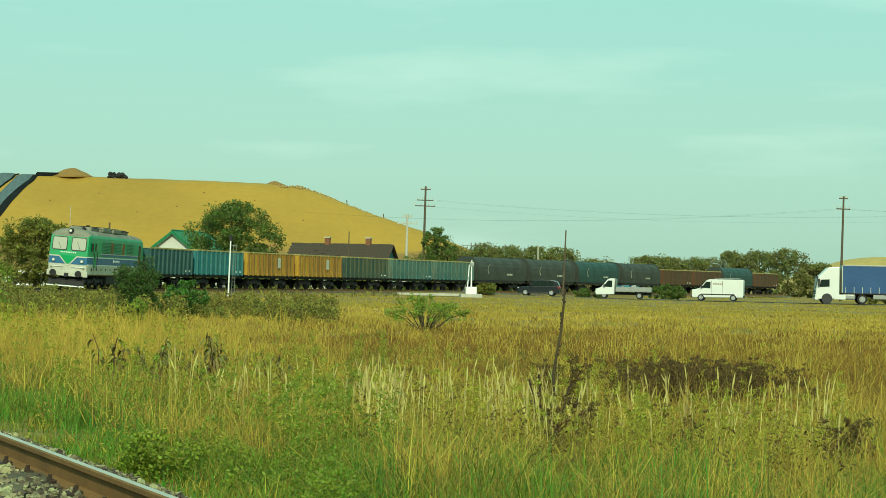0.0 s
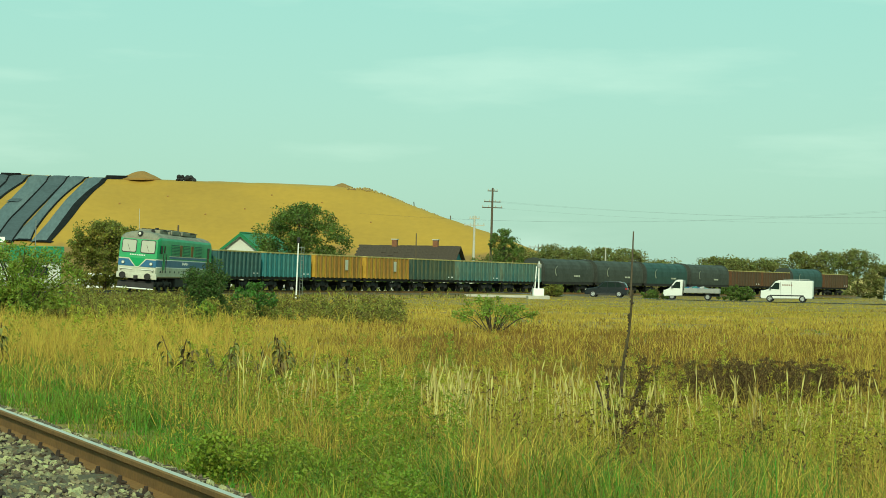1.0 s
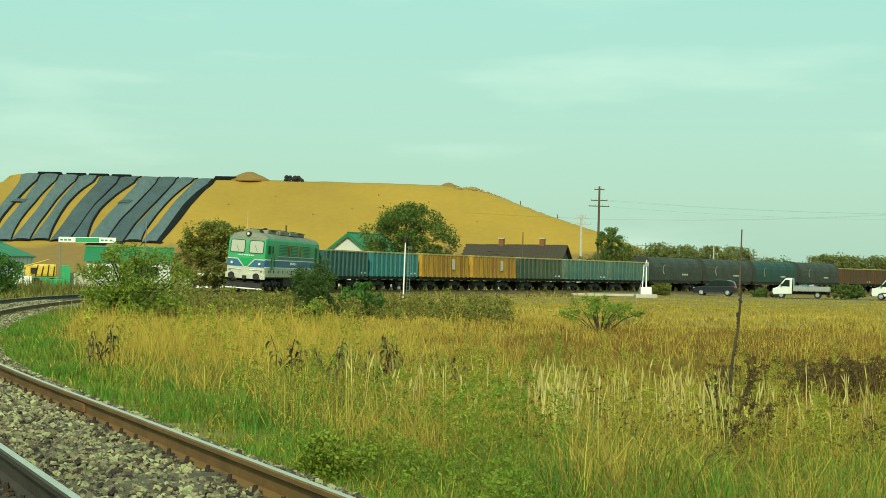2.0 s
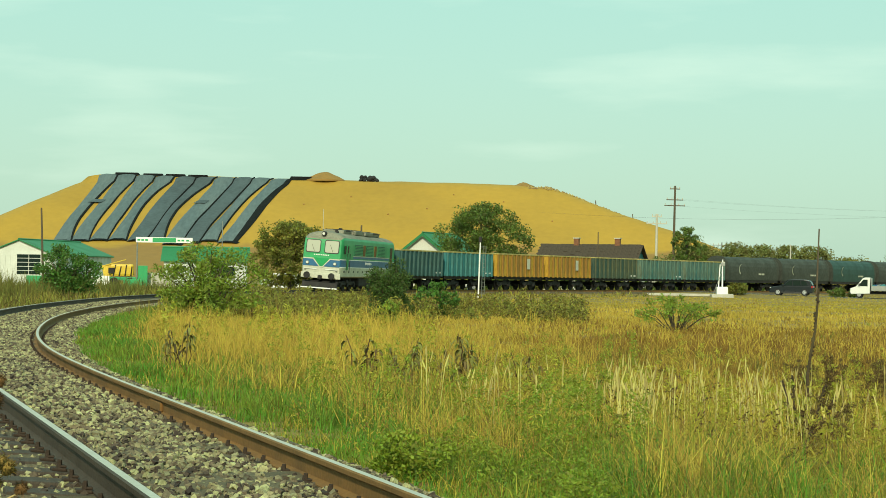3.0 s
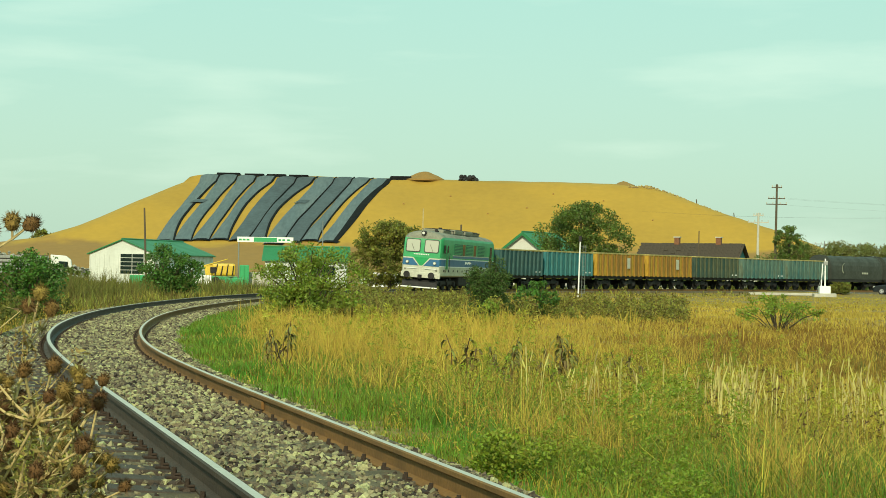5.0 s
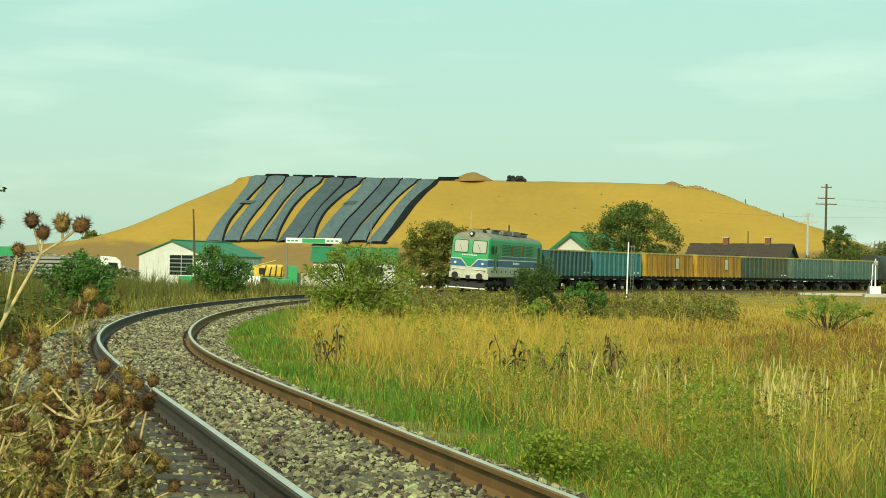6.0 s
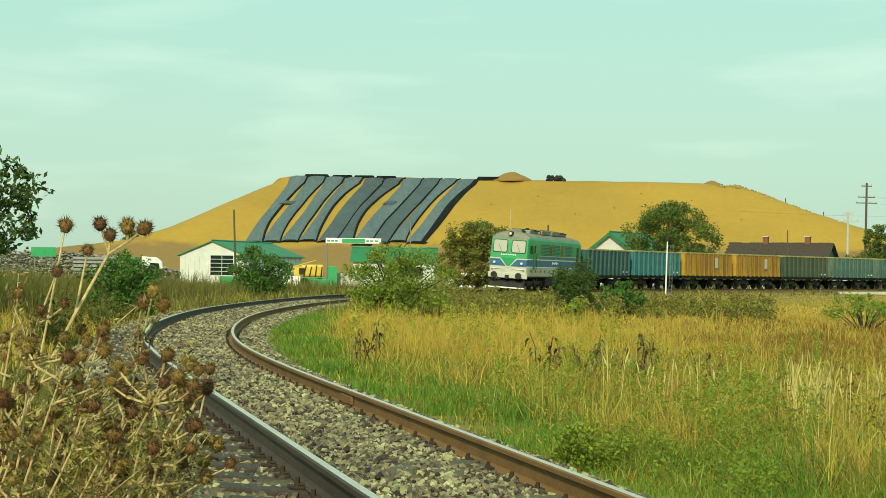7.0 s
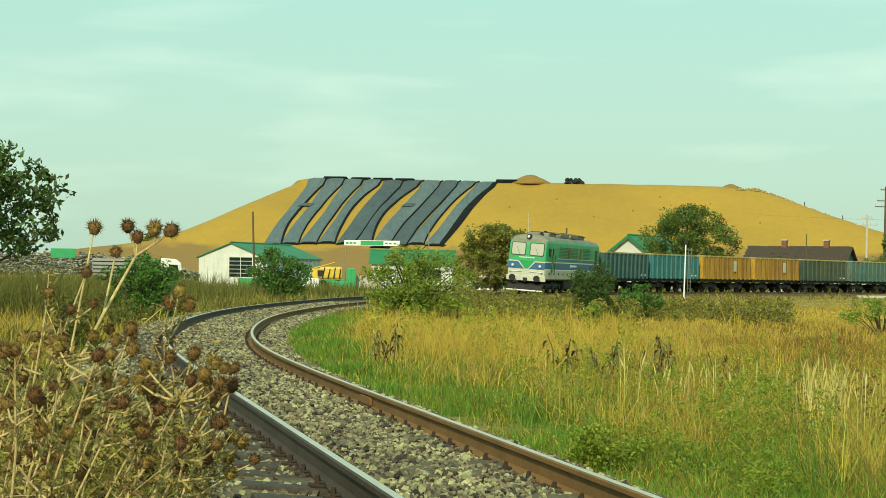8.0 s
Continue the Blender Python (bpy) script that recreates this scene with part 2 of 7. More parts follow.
SEED = mat("pale seed plumes", (0.66, 0.56, 0.20), 0.8, vary=0.15, scale=1, fine=9, bump=0, island=0.25, transmit=0.4)
DEADWEED = mat("dead dark weed", (0.135, 0.080, 0.027), 0.9, vary=0.25, scale=4, fine=20, bump=0, island=0.7, transmit=0.2)
MULLEIN = mat("dark dead mullein", (0.052, 0.033, 0.014), 0.9, vary=0.3, scale=9, fine=60, bump=0.3, island=0.5)
WEEDLEAF = mat("weed leaves", (0.185, 0.265, 0.020), 0.65, vary=0.15, scale=1.2, fine=9, bump=0, island=0.4, transmit=0.4, tint=(0.270, 0.290, 0.028))
DOCKLEAF = mat("withered dock leaves", (0.185, 0.112, 0.036), 0.7, vary=0.2, scale=1.5, fine=12, bump=0, island=0.75, transmit=0.3, tint=(0.165, 0.195, 0.040))
THSTEM = mat("dry thistle stem", (0.52, 0.40, 0.17), 0.85, vary=0.35, scale=8, fine=60, bump=0.2)
THHEAD = mat("dry thistle head", (0.175, 0.104, 0.026), 0.9, vary=0.3, scale=25, fine=150, bump=0.4, island=0.5, piece=0.4, transmit=0.15)
THLEAF = mat("shrivelled thistle leaf", (0.34, 0.245, 0.082), 0.9, vary=0.3, scale=6, fine=80, bump=0.2, island=0.6, transmit=0.3, tint=(0.215, 0.160, 0.054))
WIRE = mat("power cable", (0.05, 0.05, 0.05), 0.6, vary=0.1, scale=1, fine=5, bump=0)


# darker dug earth shows through the cap soil low on the mound
cn, cl_ = CAPSOIL.node_tree.nodes, CAPSOIL.node_tree.links
hue = next(q for q in cn if q.bl_idname == "ShaderNodeHueSaturation")
fed = hue.inputs["Color"].links[0].from_socket
tc_, sx, nz, ad, mr_, mx = (cn.new(k) for k in ("ShaderNodeTexCoord", "ShaderNodeSeparateXYZ", "ShaderNodeTexNoise", "ShaderNodeMath", "ShaderNodeMapRange", "ShaderNodeMix"))
nz.inputs["Scale"].default_value, nz.inputs["Detail"].default_value = 0.09, 5
ad.operation, ad.inputs[1].default_value = "MULTIPLY_ADD", 7.0
mr_.inputs[1].default_value, mr_.inputs[2].default_value = 12.6, 11.2
mx.data_type = "RGBA"
mx.inputs[7].default_value = (0.245, 0.140, 0.032, 1)
cl_.new(tc_.outputs["Object"], sx.inputs[0]), cl_.new(tc_.outputs["Object"], nz.inputs[0])
cl_.new(nz.outputs[0], ad.inputs[0]), cl_.new(sx.outputs[2], ad.inputs[2])
cl_.new(ad.outputs[0], mr_.inputs[0]), cl_.new(mr_.outputs[0], mx.inputs[0])
cl_.new(fed, mx.inputs[6]), cl_.new(mx.outputs[2], hue.inputs["Color"])


# ---- mesh helpers ----
def mesh_of(name, verts, faces, mats, slots=None, smooth=False):
    me = bpy.data.meshes.new(name)
    me.from_pydata([tuple(v) for v in verts], [], faces)
    for m in (mats if isinstance(mats, (list, tuple)) else [mats]):
        me.materials.append(m)
    if slots is not None:
        me.polygons.foreach_set("material_index", slots)
    if smooth:
        me.polygons.foreach_set("use_smooth", [True] * len(me.polygons))
    me.update()
    return me


def part(name, data, material, parent=None, label="", at=None):
    """Links a bmesh or mesh as one object, under a thing if given."""
    if isinstance(data, bmesh.types.BMesh):
        me = bpy.data.meshes.new(name)
        data.to_mesh(me)
        data.free()
        me.materials.append(material)
    else:
        me = data
    ob = new(name, me)
    if parent is not None:
        ob.parent = parent
    if at is not None:
        ob.matrix_basis = at
    if label:
        ob["label"] = label
    return ob


def thing(name, label, category, at=None, group="", kind=""):
    ob = new(name)
    ob.empty_display_size = 0.2
    if at is not None:
        ob.matrix_basis = at
    return tagged(ob, label, category, group, kind)


def box(x0, x1, y0, y1, z0, z1, bevel=0.0, bm=None, m=None):
    fresh = bmesh.new()
    bmesh.ops.create_cube(fresh, size=1, matrix=Matrix.Translation(((x0 + x1) / 2, (y0 + y1) / 2, (z0 + z1) / 2)) @ Matrix.Diagonal((x1 - x0, y1 - y0, z1 - z0, 1)))
    if bevel:
        bmesh.ops.bevel(fresh, geom=fresh.edges[:], offset=bevel, segments=2, affect="EDGES", profile=0.6)
    if m is not None:
        fresh.transform(m)
    return join(bm, fresh)


def join(bm, fresh):
    if bm is None:
        return fresh
    me = bpy.data.meshes.new("tmp")
    fresh.to_mesh(me)
    fresh.free()
    bm.from_mesh(me)
    bpy.data.meshes.remove(me)
    return bm


def rod(a, b, r0, r1=None, sides=8, bm=None):
    a, b = Vector(a), Vector(b)
    r1 = r0 if r1 is None else r1
    fresh = bmesh.new()
    d = b - a
    m = Matrix.Translation((a + b) / 2) @ d.to_track_quat("Z", "Y").to_matrix().to_4x4()
    bmesh.ops.create_cone(fresh, cap_ends=True, segments=sides, radius1=r0, radius2=r1, depth=d.length, matrix=m)
    return join(bm, fresh)


def prism(outline, y0, y1, bevel=0.0, bm=None):
    """An outline in x and z, drawn out from y0 to y1."""
    fresh = bmesh.new()
    lo = [fresh.verts.new((x, y0, z)) for x, z in outline]
    hi = [fresh.verts.new((x, y1, z)) for x, z in outline]
    k = len(outline)
    fresh.faces.new(lo)
    fresh.faces.new(hi[::-1])
    for i in range(k):
        fresh.faces.new((lo[i], hi[i], hi[(i + 1) % k], lo[(i + 1) % k]))
    bmesh.ops.recalc_face_normals(fresh, faces=fresh.faces[:])
    if bevel:
        bmesh.ops.bevel(fresh, geom=fresh.edges[:], offset=bevel, segments=2, affect="EDGES", profile=0.6)
    return join(bm, fresh)


def smoothstep(a, b, x):
    t = np.clip((x - a) / (b - a), 0, 1)
    return t * t * (3 - 2 * t)


def wave(x, y, s, seed=0.0):
    """A cheap rolling unevenness between -1 and 1."""
    return (np.sin(x * s + seed) * np.cos(y * s * 1.3 + 2 * seed) + 0.6 * np.sin(x * s * 2.3 + y * s * 1.7 + seed * 3) + 0.4 * np.cos(x * s * 4.1 - y * s * 3.7 + seed)) / 2

# ---- the railway's line: a bend to the right past the viewer ----
KNOTS = [(30, -55), (14.5, -30), (6.6, -12), (2.35, 0), (-0.72, 9.8), (-3.5, 18.8), (-5.5, 25.4), (-7.5, 33.8), (-9.25, 44), (-10.5, 54), (-11.5, 69), (-11.8, 85),
         (-11.1, 100), (-9.6, 115), (-7.2, 130), (-3.7, 147.5), (0.9, 160.3), (5.7, 170.4), (10.9, 180), (16.2, 189.6), (22, 199), (28, 208.2),
         (34.2, 217.3), (48.5, 235), (64, 254), (80, 274), (99, 298)]


def spline(knots, step):
    pts = []
    for i in range(len(knots) - 1):
        p0, p1, p2, p3 = (np.array(knots[max(0, min(len(knots) - 1, i + k))], float) for k in (-1, 0, 1, 2))
        for t in np.linspace(0, 1, 40, endpoint=False):
            pts.append(0.5 * (2 * p1 + (p2 - p0) * t + (2 * p0 - 5 * p1 + 4 * p2 - p3) * t * t + (3 * p1 - p0 - 3 * p2 + p3) * t ** 3))
    pts = np.array(pts)
    s = np.r_[0, np.cumsum(np.hypot(*np.diff(pts, axis=0).T))]
    u = np.arange(0, s[-1], step)
    pts = np.stack([np.interp(u, s, pts[:, 0]), np.interp(u, s, pts[:, 1])], 1)
    k = max(3, int(12 / step) | 1)
    pad = np.pad(pts, ((k // 2, k // 2), (0, 0)), mode="reflect", reflect_type="odd")
    return np.stack([np.convolve(pad[:, c], np.ones(k) / k, "valid") for c in (0, 1)], 1), u


LINE, LINE_S = spline(KNOTS, 0.5)
TAN = np.gradient(LINE, axis=0)
TAN /= np.hypot(TAN[:, 0], TAN[:, 1])[:, None]
RAIL_Z, GAUGE, CANT = 0.575, 1.505, 0.11
S_NEAR = float(LINE_S[np.argmin(np.hypot(LINE[:, 0] + 0.72, LINE[:, 1] - 9.8))])


def cant_at(s):
    return CANT * float(1 - smoothstep(S_NEAR + 120, S_NEAR + 175, s))


def on_line(s, side=0.0, up=0.0):
    """A point by the line: metres along it, metres to its right, metres over the rail heads' mean."""
    i = s / 0.5
    k = int(min(max(i, 0), len(LINE) - 2))
    f = i - k
    p, t = LINE[k] * (1 - f) + LINE[k + 1] * f, TAN[k] * (1 - f) + TAN[k + 1] * f
    z = RAIL_Z - side / GAUGE * cant_at(s) + up
    return Vector((p[0] + t[1] * side, p[1] - t[0] * side, z)), Vector((t[0], t[1], 0)).normalized()


def line_distance(x, y):
    """Signed metres from the line (right of it: plus) and metres along it, for arrays."""
    x, y = np.asarray(x, float), np.asarray(y, float)
    coarse = LINE[::4]
    flat = np.stack([x.ravel(), y.ravel()], 1)
    d, a = np.empty(len(flat)), np.empty(len(flat))
    for i in range(0, len(flat), 20000):
        seg = flat[i:i + 20000]
        q = ((seg[:, None, :] - coarse[None]) ** 2).sum(2)
        k = np.argmin(q, 1) * 4
        rel = seg - LINE[k]
        d[i:i + 20000] = rel[:, 0] * TAN[k, 1] - rel[:, 1] * TAN[k, 0]
        a[i:i + 20000] = LINE_S[k] + (rel * TAN[k]).sum(1)
        far = np.sqrt(q.min(1))
        d[i:i + 20000] = np.where(np.abs(d[i:i + 20000]) < far * 0.7, np.sign(d[i:i + 20000]) * far, d[i:i + 20000])
    return d.reshape(x.shape), a.reshape(x.shape)


ROAD = [(230, 178), (150, 181), (95, 187), (72, 191), (58, 196.5), (47, 200), (39, 202.5), (30, 206), (21, 212), (10, 217), (-6, 220), (-30, 221), (-70, 218), (-130, 205)]
ROADL, ROAD_S = spline(ROAD, 1.0)


def road_distance(x, y):
    x, y = np.asarray(x, float), np.asarray(y, float)
    flat = np.stack([x.ravel(), y.ravel()], 1)
    d = np.empty(len(flat))
    for i in range(0, len(flat), 20000):
        d[i:i + 20000] = np.sqrt(((flat[i:i + 20000, None, :] - ROADL[None, ::2]) ** 2).sum(2).min(1))
    return d.reshape(x.shape)


def road_z(x, y):
    return 0.12 + 0.40 * np.exp(-((x - 27) / 12) ** 2)


def ground_z(x, y):
    x, y = np.asarray(x, float), np.asarray(y, float)
    d, _ = line_distance(x, y)
    base = 0.07 * wave(x, y, 0.35, 1.0) + 0.05 * wave(x, y, 1.1, 2.0)
    base = base + 0.26 * np.exp(-(d / 5.5) ** 2)
    rd = road_distance(x, y)
    k = 1 - smoothstep(4.0, 11.0, rd)
    return base * (1 - k) + (road_z(x, y) - 0.05) * k


def sheet(name, xs, ys, zf, material):
    gx, gy = np.meshgrid(xs, ys)
    gz = zf(gx, gy)
    v = np.stack([gx.ravel(), gy.ravel(), gz.ravel()], 1)
    w = len(xs)
    f = [(j * w + i, j * w + i + 1, (j + 1) * w + i + 1, (j + 1) * w + i) for j in range(len(ys) - 1) for i in range(w - 1)]
    return mesh_of(name, v, f, material, smooth=True)


near_x = np.r_[-4500, -2500, -1200, -700, -400, -250, -170, np.arange(-120, 130, 2.0), 150, 180, 250, 400, 700, 1200, 2500, 4500]
near_y = np.r_[-4500, -1500, -500, -150, -60, np.arange(-20, 60, 1.0), np.arange(60, 250, 2.0), 270, 300, 350, 420, 500, 700, 1000, 1800, 4500]
tagged(part("ground", sheet("ground", near_x, near_y, ground_z, SOIL), None), "rough meadow soil under dry autumn grass", "ground", kind="structure")

# road strip, with a paler edge line on each side
def ribbon(path, tan, half0, half1, lift, zf):
    nrm = np.stack([tan[:, 1], -tan[:, 0]], 1)
    v, f = [], []
    for i in range(len(path)):
        for h in (half0, half1):
            p = path[i] + nrm[i] * h
            v.append((p[0], p[1], float(zf(path[i][0], path[i][1])) + lift))
    for i in range(len(path) - 1):
        f.append((2 * i, 2 * i + 1, 2 * i + 3, 2 * i + 2))
    return v, f


ROADT = np.gradient(ROADL, axis=0)
ROADT /= np.hypot(ROADT[:, 0], ROADT[:, 1])[:, None]
v, f = ribbon(ROADL, ROADT, -3.4, 3.4, 0.0, road_z)
tagged(part("road", mesh_of("road", v, f, ASPHALT), None), "grey asphalt country road across the meadow", "road", kind="structure")
for h in (-3.2, 3.08):
    v, f = ribbon(ROADL, ROADT, h, h + 0.12, 0.006, road_z)
    tagged(part("road_marking", mesh_of("road_marking", v, f, WHITE), None), "worn white edge line on the asphalt", "road marking", kind="structure")

# ---- the capped landfill mound ----
FRONT = ([395, 425, 440, 470, 513, 520, 700, 760], [-4, 0, 1.0, 8.3, 26.6, 27.3, 27.3, -4])
LEFT = ([-330, -255, -195, -165, -131, -119, -101, -88, -84], [-4, 1.5, 3.4, 5.2, 9.6, 13.6, 21.4, 26.8, 30])
RIGHT = ([23, 30, 36, 48, 67, 89, 113, 123], [30, 27.3, 25.8, 21.0, 14.2, 5.4, 0.0, -4])


def mound_z(x, y):
    x, y = np.asarray(x, float), np.asarray(y, float)
    wob = 1.2 * wave(x, y, 0.03, 4.0)
    a = np.interp(y + wob, *FRONT)
    b = np.interp(x + 0.30 * np.minimum(y - 513, 0) - 0.5 * np.maximum(y - 515, 0) + wob, *LEFT)
    c = np.interp(x - 0.10 * np.minimum(y - 513, 0) + 0.2 * np.maximum(y - 515, 0) + wob, *RIGHT)
    side = np.where(x < -30, b, c)
    k = 1.6
    h = np.clip(0.5 + 0.5 * (side - a) / k, 0, 1)
    m = side * (1 - h) + a * h - k * h * (1 - h)
    return m + 0.10 * wave(x, y, 0.25, 3.0) * (m > 0.5) + 0.16 * wave(x, y, 0.09, 5.0) + 0.012 * (-x) * (m > 26)


mound = part("landfill_mound", sheet("landfill_mound", np.arange(-332, 121, 1.5), np.r_[np.arange(396, 530, 1.5), np.arange(530, 762, 10)], mound_z, CAPSOIL), None)
tagged(mound, "flat-topped landfill mound capped with ochre soil", "mound", kind="structure")


def drape(name, rows, material, lift, thick):
    """A sheet that lies on the mound: rows of (left, right) points, with hanging edges."""
    v, f = [], []
    cols = 5
    for (xl, xr, y) in rows:
        for j in range(cols):
            x = xl + (xr - xl) * j / (cols - 1)
            edge = 0.0 if 0 < j < cols - 1 else -thick
            v.append((x, y, float(mound_z(x, y)) + lift + edge))
    n = len(rows)
    for i in range(n - 1):
        for j in range(cols - 1):
            f.append((i * cols + j, i * cols + j + 1, (i + 1) * cols + j + 1, (i + 1) * cols + j))
    return mesh_of(name, v, f, material, smooth=True)


rng = random.Random(5)
TOP_L, TOP_R, BOT_L, BOT_R = -85.5, -34.0, -90.0, -45.0
STRIPS = 10
for i in range(STRIPS):
    y_bot = 471.5 + rng.uniform(-1.5, 1.0)
    w_t, w_b = (TOP_R - TOP_L) / STRIPS, (BOT_R - BOT_L) / STRIPS
    mat_thing = thing("geomembrane_sheet", "long grey geomembrane sheet draped down the ochre slope", "geomembrane", group="sheets on the slope")
    rows, fold = [], []
    gap = (0.66, 0.74, 0.72, 0.60, 1.0, 0.62, 1.0, 1.0, 0.58, 1.0)[i]
    edge = 2.2 if i == 9 else 0.55 if i in (0, 3, 5) else 0.3
    for y in np.linspace(y_bot, 514.5, 24):
        u = (y - y_bot) / (514.5 - y_bot)
        bow = 0.25 * math.sin(u * math.pi * 2 + i) + 1.0 * math.sin(u * math.pi) * (0.7 if i % 2 else 0.3)
        xl = (BOT_L + w_b * i) * (1 - u) + (TOP_L + w_t * i) * u - bow
        width = (w_b * (1 - u) + w_t * u)
        tight = gap + (1.03 - gap) * (abs(u - 0.5) / 0.5) ** 2.2
        rows.append((xl, xl + width * min(tight, 1.02), y))
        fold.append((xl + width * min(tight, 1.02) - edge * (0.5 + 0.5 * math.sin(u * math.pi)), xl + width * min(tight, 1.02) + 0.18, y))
    part("sheet", drape("sheet", rows, MEMBRANE if i not in (4, 5, 7) else MEMBRANE2, 0.30 + 0.03 * (i % 2), 0.3), None, mat_thing)
    # black strips laid over the sheet's right edge and its foot
    part("folded_edge", drape("folded_edge", fold, MEMBLACK, 0.40, 0.25), None, mat_thing, "black strip along the edge")
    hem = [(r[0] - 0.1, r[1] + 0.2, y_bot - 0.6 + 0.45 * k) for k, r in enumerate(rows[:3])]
    part("hem", drape("hem", hem, MEMBLACK, 0.50, 0.3), None, mat_thing, "black strip along the foot")
for x, y, w in ((-84, 496, 3.4), (-57, 496, 3.0)):
    patch = [(x - w / 2 + 0.5 * k, x + w / 2 + 0.5 * k, y + k) for k in range(3)]
    tagged(part("membrane_patch", drape("membrane_patch", patch, MEMBRANE2, 0.55, 0.1), None), "dark patch laid over the geomembrane", "patch")

# rolls and heaps along the crest
def roll(x, y, w, n):
    t = thing("membrane_bundle", "black folded membrane bundle on the mound's crest", "membrane", pose(x, y, float(mound_z(x, y))), group="bundles on the crest")
    for k in range(n):
        bm = box(-w / 2 + 0.2 * k, w / 2 - 0.25 * k, -1.2, 1.2, 0.32 * k - 0.2, 0.32 * k + 0.3, 0.12)
        part("fold", bm, MEMBLACK, t)


for x, w in ((-78.5, 6.5), (-71.5, 5.5), (-65.5, 5.5), (-59.5, 5.5)):
    roll(x, 515, w, 2)
roll(-31.8, 515, 6.5, 3)


def heap(x, y, w, h, material, label):
    bm = bmesh.new()
    bmesh.ops.create_icosphere(bm, subdivisions=4, radius=1)
    for q in bm.verts:
        k = noise.noise(q.co * 2.3 + Vector((x, y, 0)))
        r = math.hypot(q.co.x, q.co.y)
        q.co = Vector((q.co.x * w / 2 * (1 + 0.15 * k), q.co.y * w / 2, max(-0.3, (1 - r) * h * (1 + 0.3 * k)) if q.co.z > 0 else -0.4))
    ob = part("soil_heap", bm, material)
    ob.location = (x, y, float(mound_z(x, y)) - 0.1)
    tagged(ob, label, "soil heap")


heap(-25.5, 517, 11, 2.6, CAPSOIL, "ochre soil heap tipped on the mound's crest")
heap(28, 517, 6, 1.2, CAPSOIL, "low soil heap at the crest's end")
tyres = thing("tyre_pile", "pile of black tyres on the mound's crest", "tyre pile", pose(-14.0, 516, float(mound_z(-14, 516))))
for k in range(13):
    bm = bmesh.new()
    bmesh.ops.create_uvsphere(bm, u_segments=12, v_segments=8, radius=0.65, matrix=Matrix.Diagonal((1, 1, 0.6, 1)))
    part("tyre", bm, RUBBER, tyres, at=pose(-2.0 + 0.36 * k + rng.uniform(-.2, .2), rng.uniform(-.6, .6), 0.35 + (0.75 if k % 3 == 1 else 0.25 if k % 3 else 0), rng.uniform(-60, 60), rng.uniform(-60, 60), 0))

# stones along the ridge of the bare flank, and short stakes
v, f = [], []
for k in range(420):
    x = rng.uniform(29, 78)
    y = 513 + rng.uniform(-3.5, 0.5) - (x - 29) * 0.06
    z = float(mound_z(x, y))
    r = rng.uniform(0.18, 0.6)
    b0 = len(v)
    for dx, dy, dz in ((1, 0, 0), (0, 1, 0), (-1, 0, 0), (0, -1, 0), (0, 0, 0.9), (0, 0, -0.9)):
        v.append((x + dx * r * rng.uniform(.7, 1.2), y + dy * r, z + dz * r))
    f += [(b0 + a, b0 + (a + 1) % 4, b0 + 4) for a in range(4)] + [(b0 + (a + 1) % 4, b0 + a, b0 + 5) for a in range(4)]
tagged(part("rubble", mesh_of("rubble", v, f, RUBBLE), None), "loose stones along the mound's flank", "rubble", kind="stuff")
for x in (47.5, 57.5):
    z = float(mound_z(x, 513.5))
    tagged(part("stake", rod((x, 513.5, z - 0.3), (x - 0.2, 513.5, z + 1.7), 0.14, 0.12), WOODPOLE), "short wooden stake on the mound's flank", "stake", group="stakes")
for k, (x, z0) in enumerate(((-30, 20), (-8, 17.5), (2, 19), (12, 15), (22, 21), (9, 23), (-18, 22.5), (34, 16))):
    y = float(np.interp(z0, FRONT[1][2:6], FRONT[0][2:6]))
    bm = bmesh.new()
    bmesh.ops.create_icosphere(bm, subdivisions=1, radius=0.28)
    ob = part("clod", bm, EARTH)
    ob.location = (x, y, float(mound_z(x, y)) + 0.1)
    tagged(ob, "dark clod on the ochre slope", "clod", group="clods")

# a low pale stubble rise far beyond the road
def rise_z(x, y):
    return -1.5 + 17.0 * np.exp(-((x - 312) / 58) ** 4) * np.exp(-((y - 760) / 45) ** 2) + 0.3 * wave(x, y, 0.05, 2.0)


tagged(part("stubble_rise", sheet("stubble_rise", np.arange(215, 420, 5.0), np.arange(660, 860, 5.0), rise_z, mat("pale stubble", (0.46, 0.33, 0.10), 0.95, vary=0.15, scale=0.02, fine=0.3, bump=0.1)), None), "low pale stubble rise beyond the road", "hill", kind="structure")

# ---- the track ----
track = thing("railway_track", "single curved railway track on pale stone ballast", "railway track", kind="structure")
RAIL_SEC = [(-0.036, -0.004), (-0.023, 0.003), (0.023, 0.003), (0.036, -0.004), (0.036, -0.030), (0.010, -0.045), (0.008, -0.130), (0.068, -0.150), (0.068, -0.160),
            (-0.068, -0.160), (-0.068, -0.150), (-0.008, -0.130), (-0.010, -0.045), (-0.036, -0.030)]
RAIL_S = np.r_[np.arange(20, S_NEAR + 40, 0.5), np.arange(S_NEAR + 40, LINE_S[-1] - 1, 1.5)]
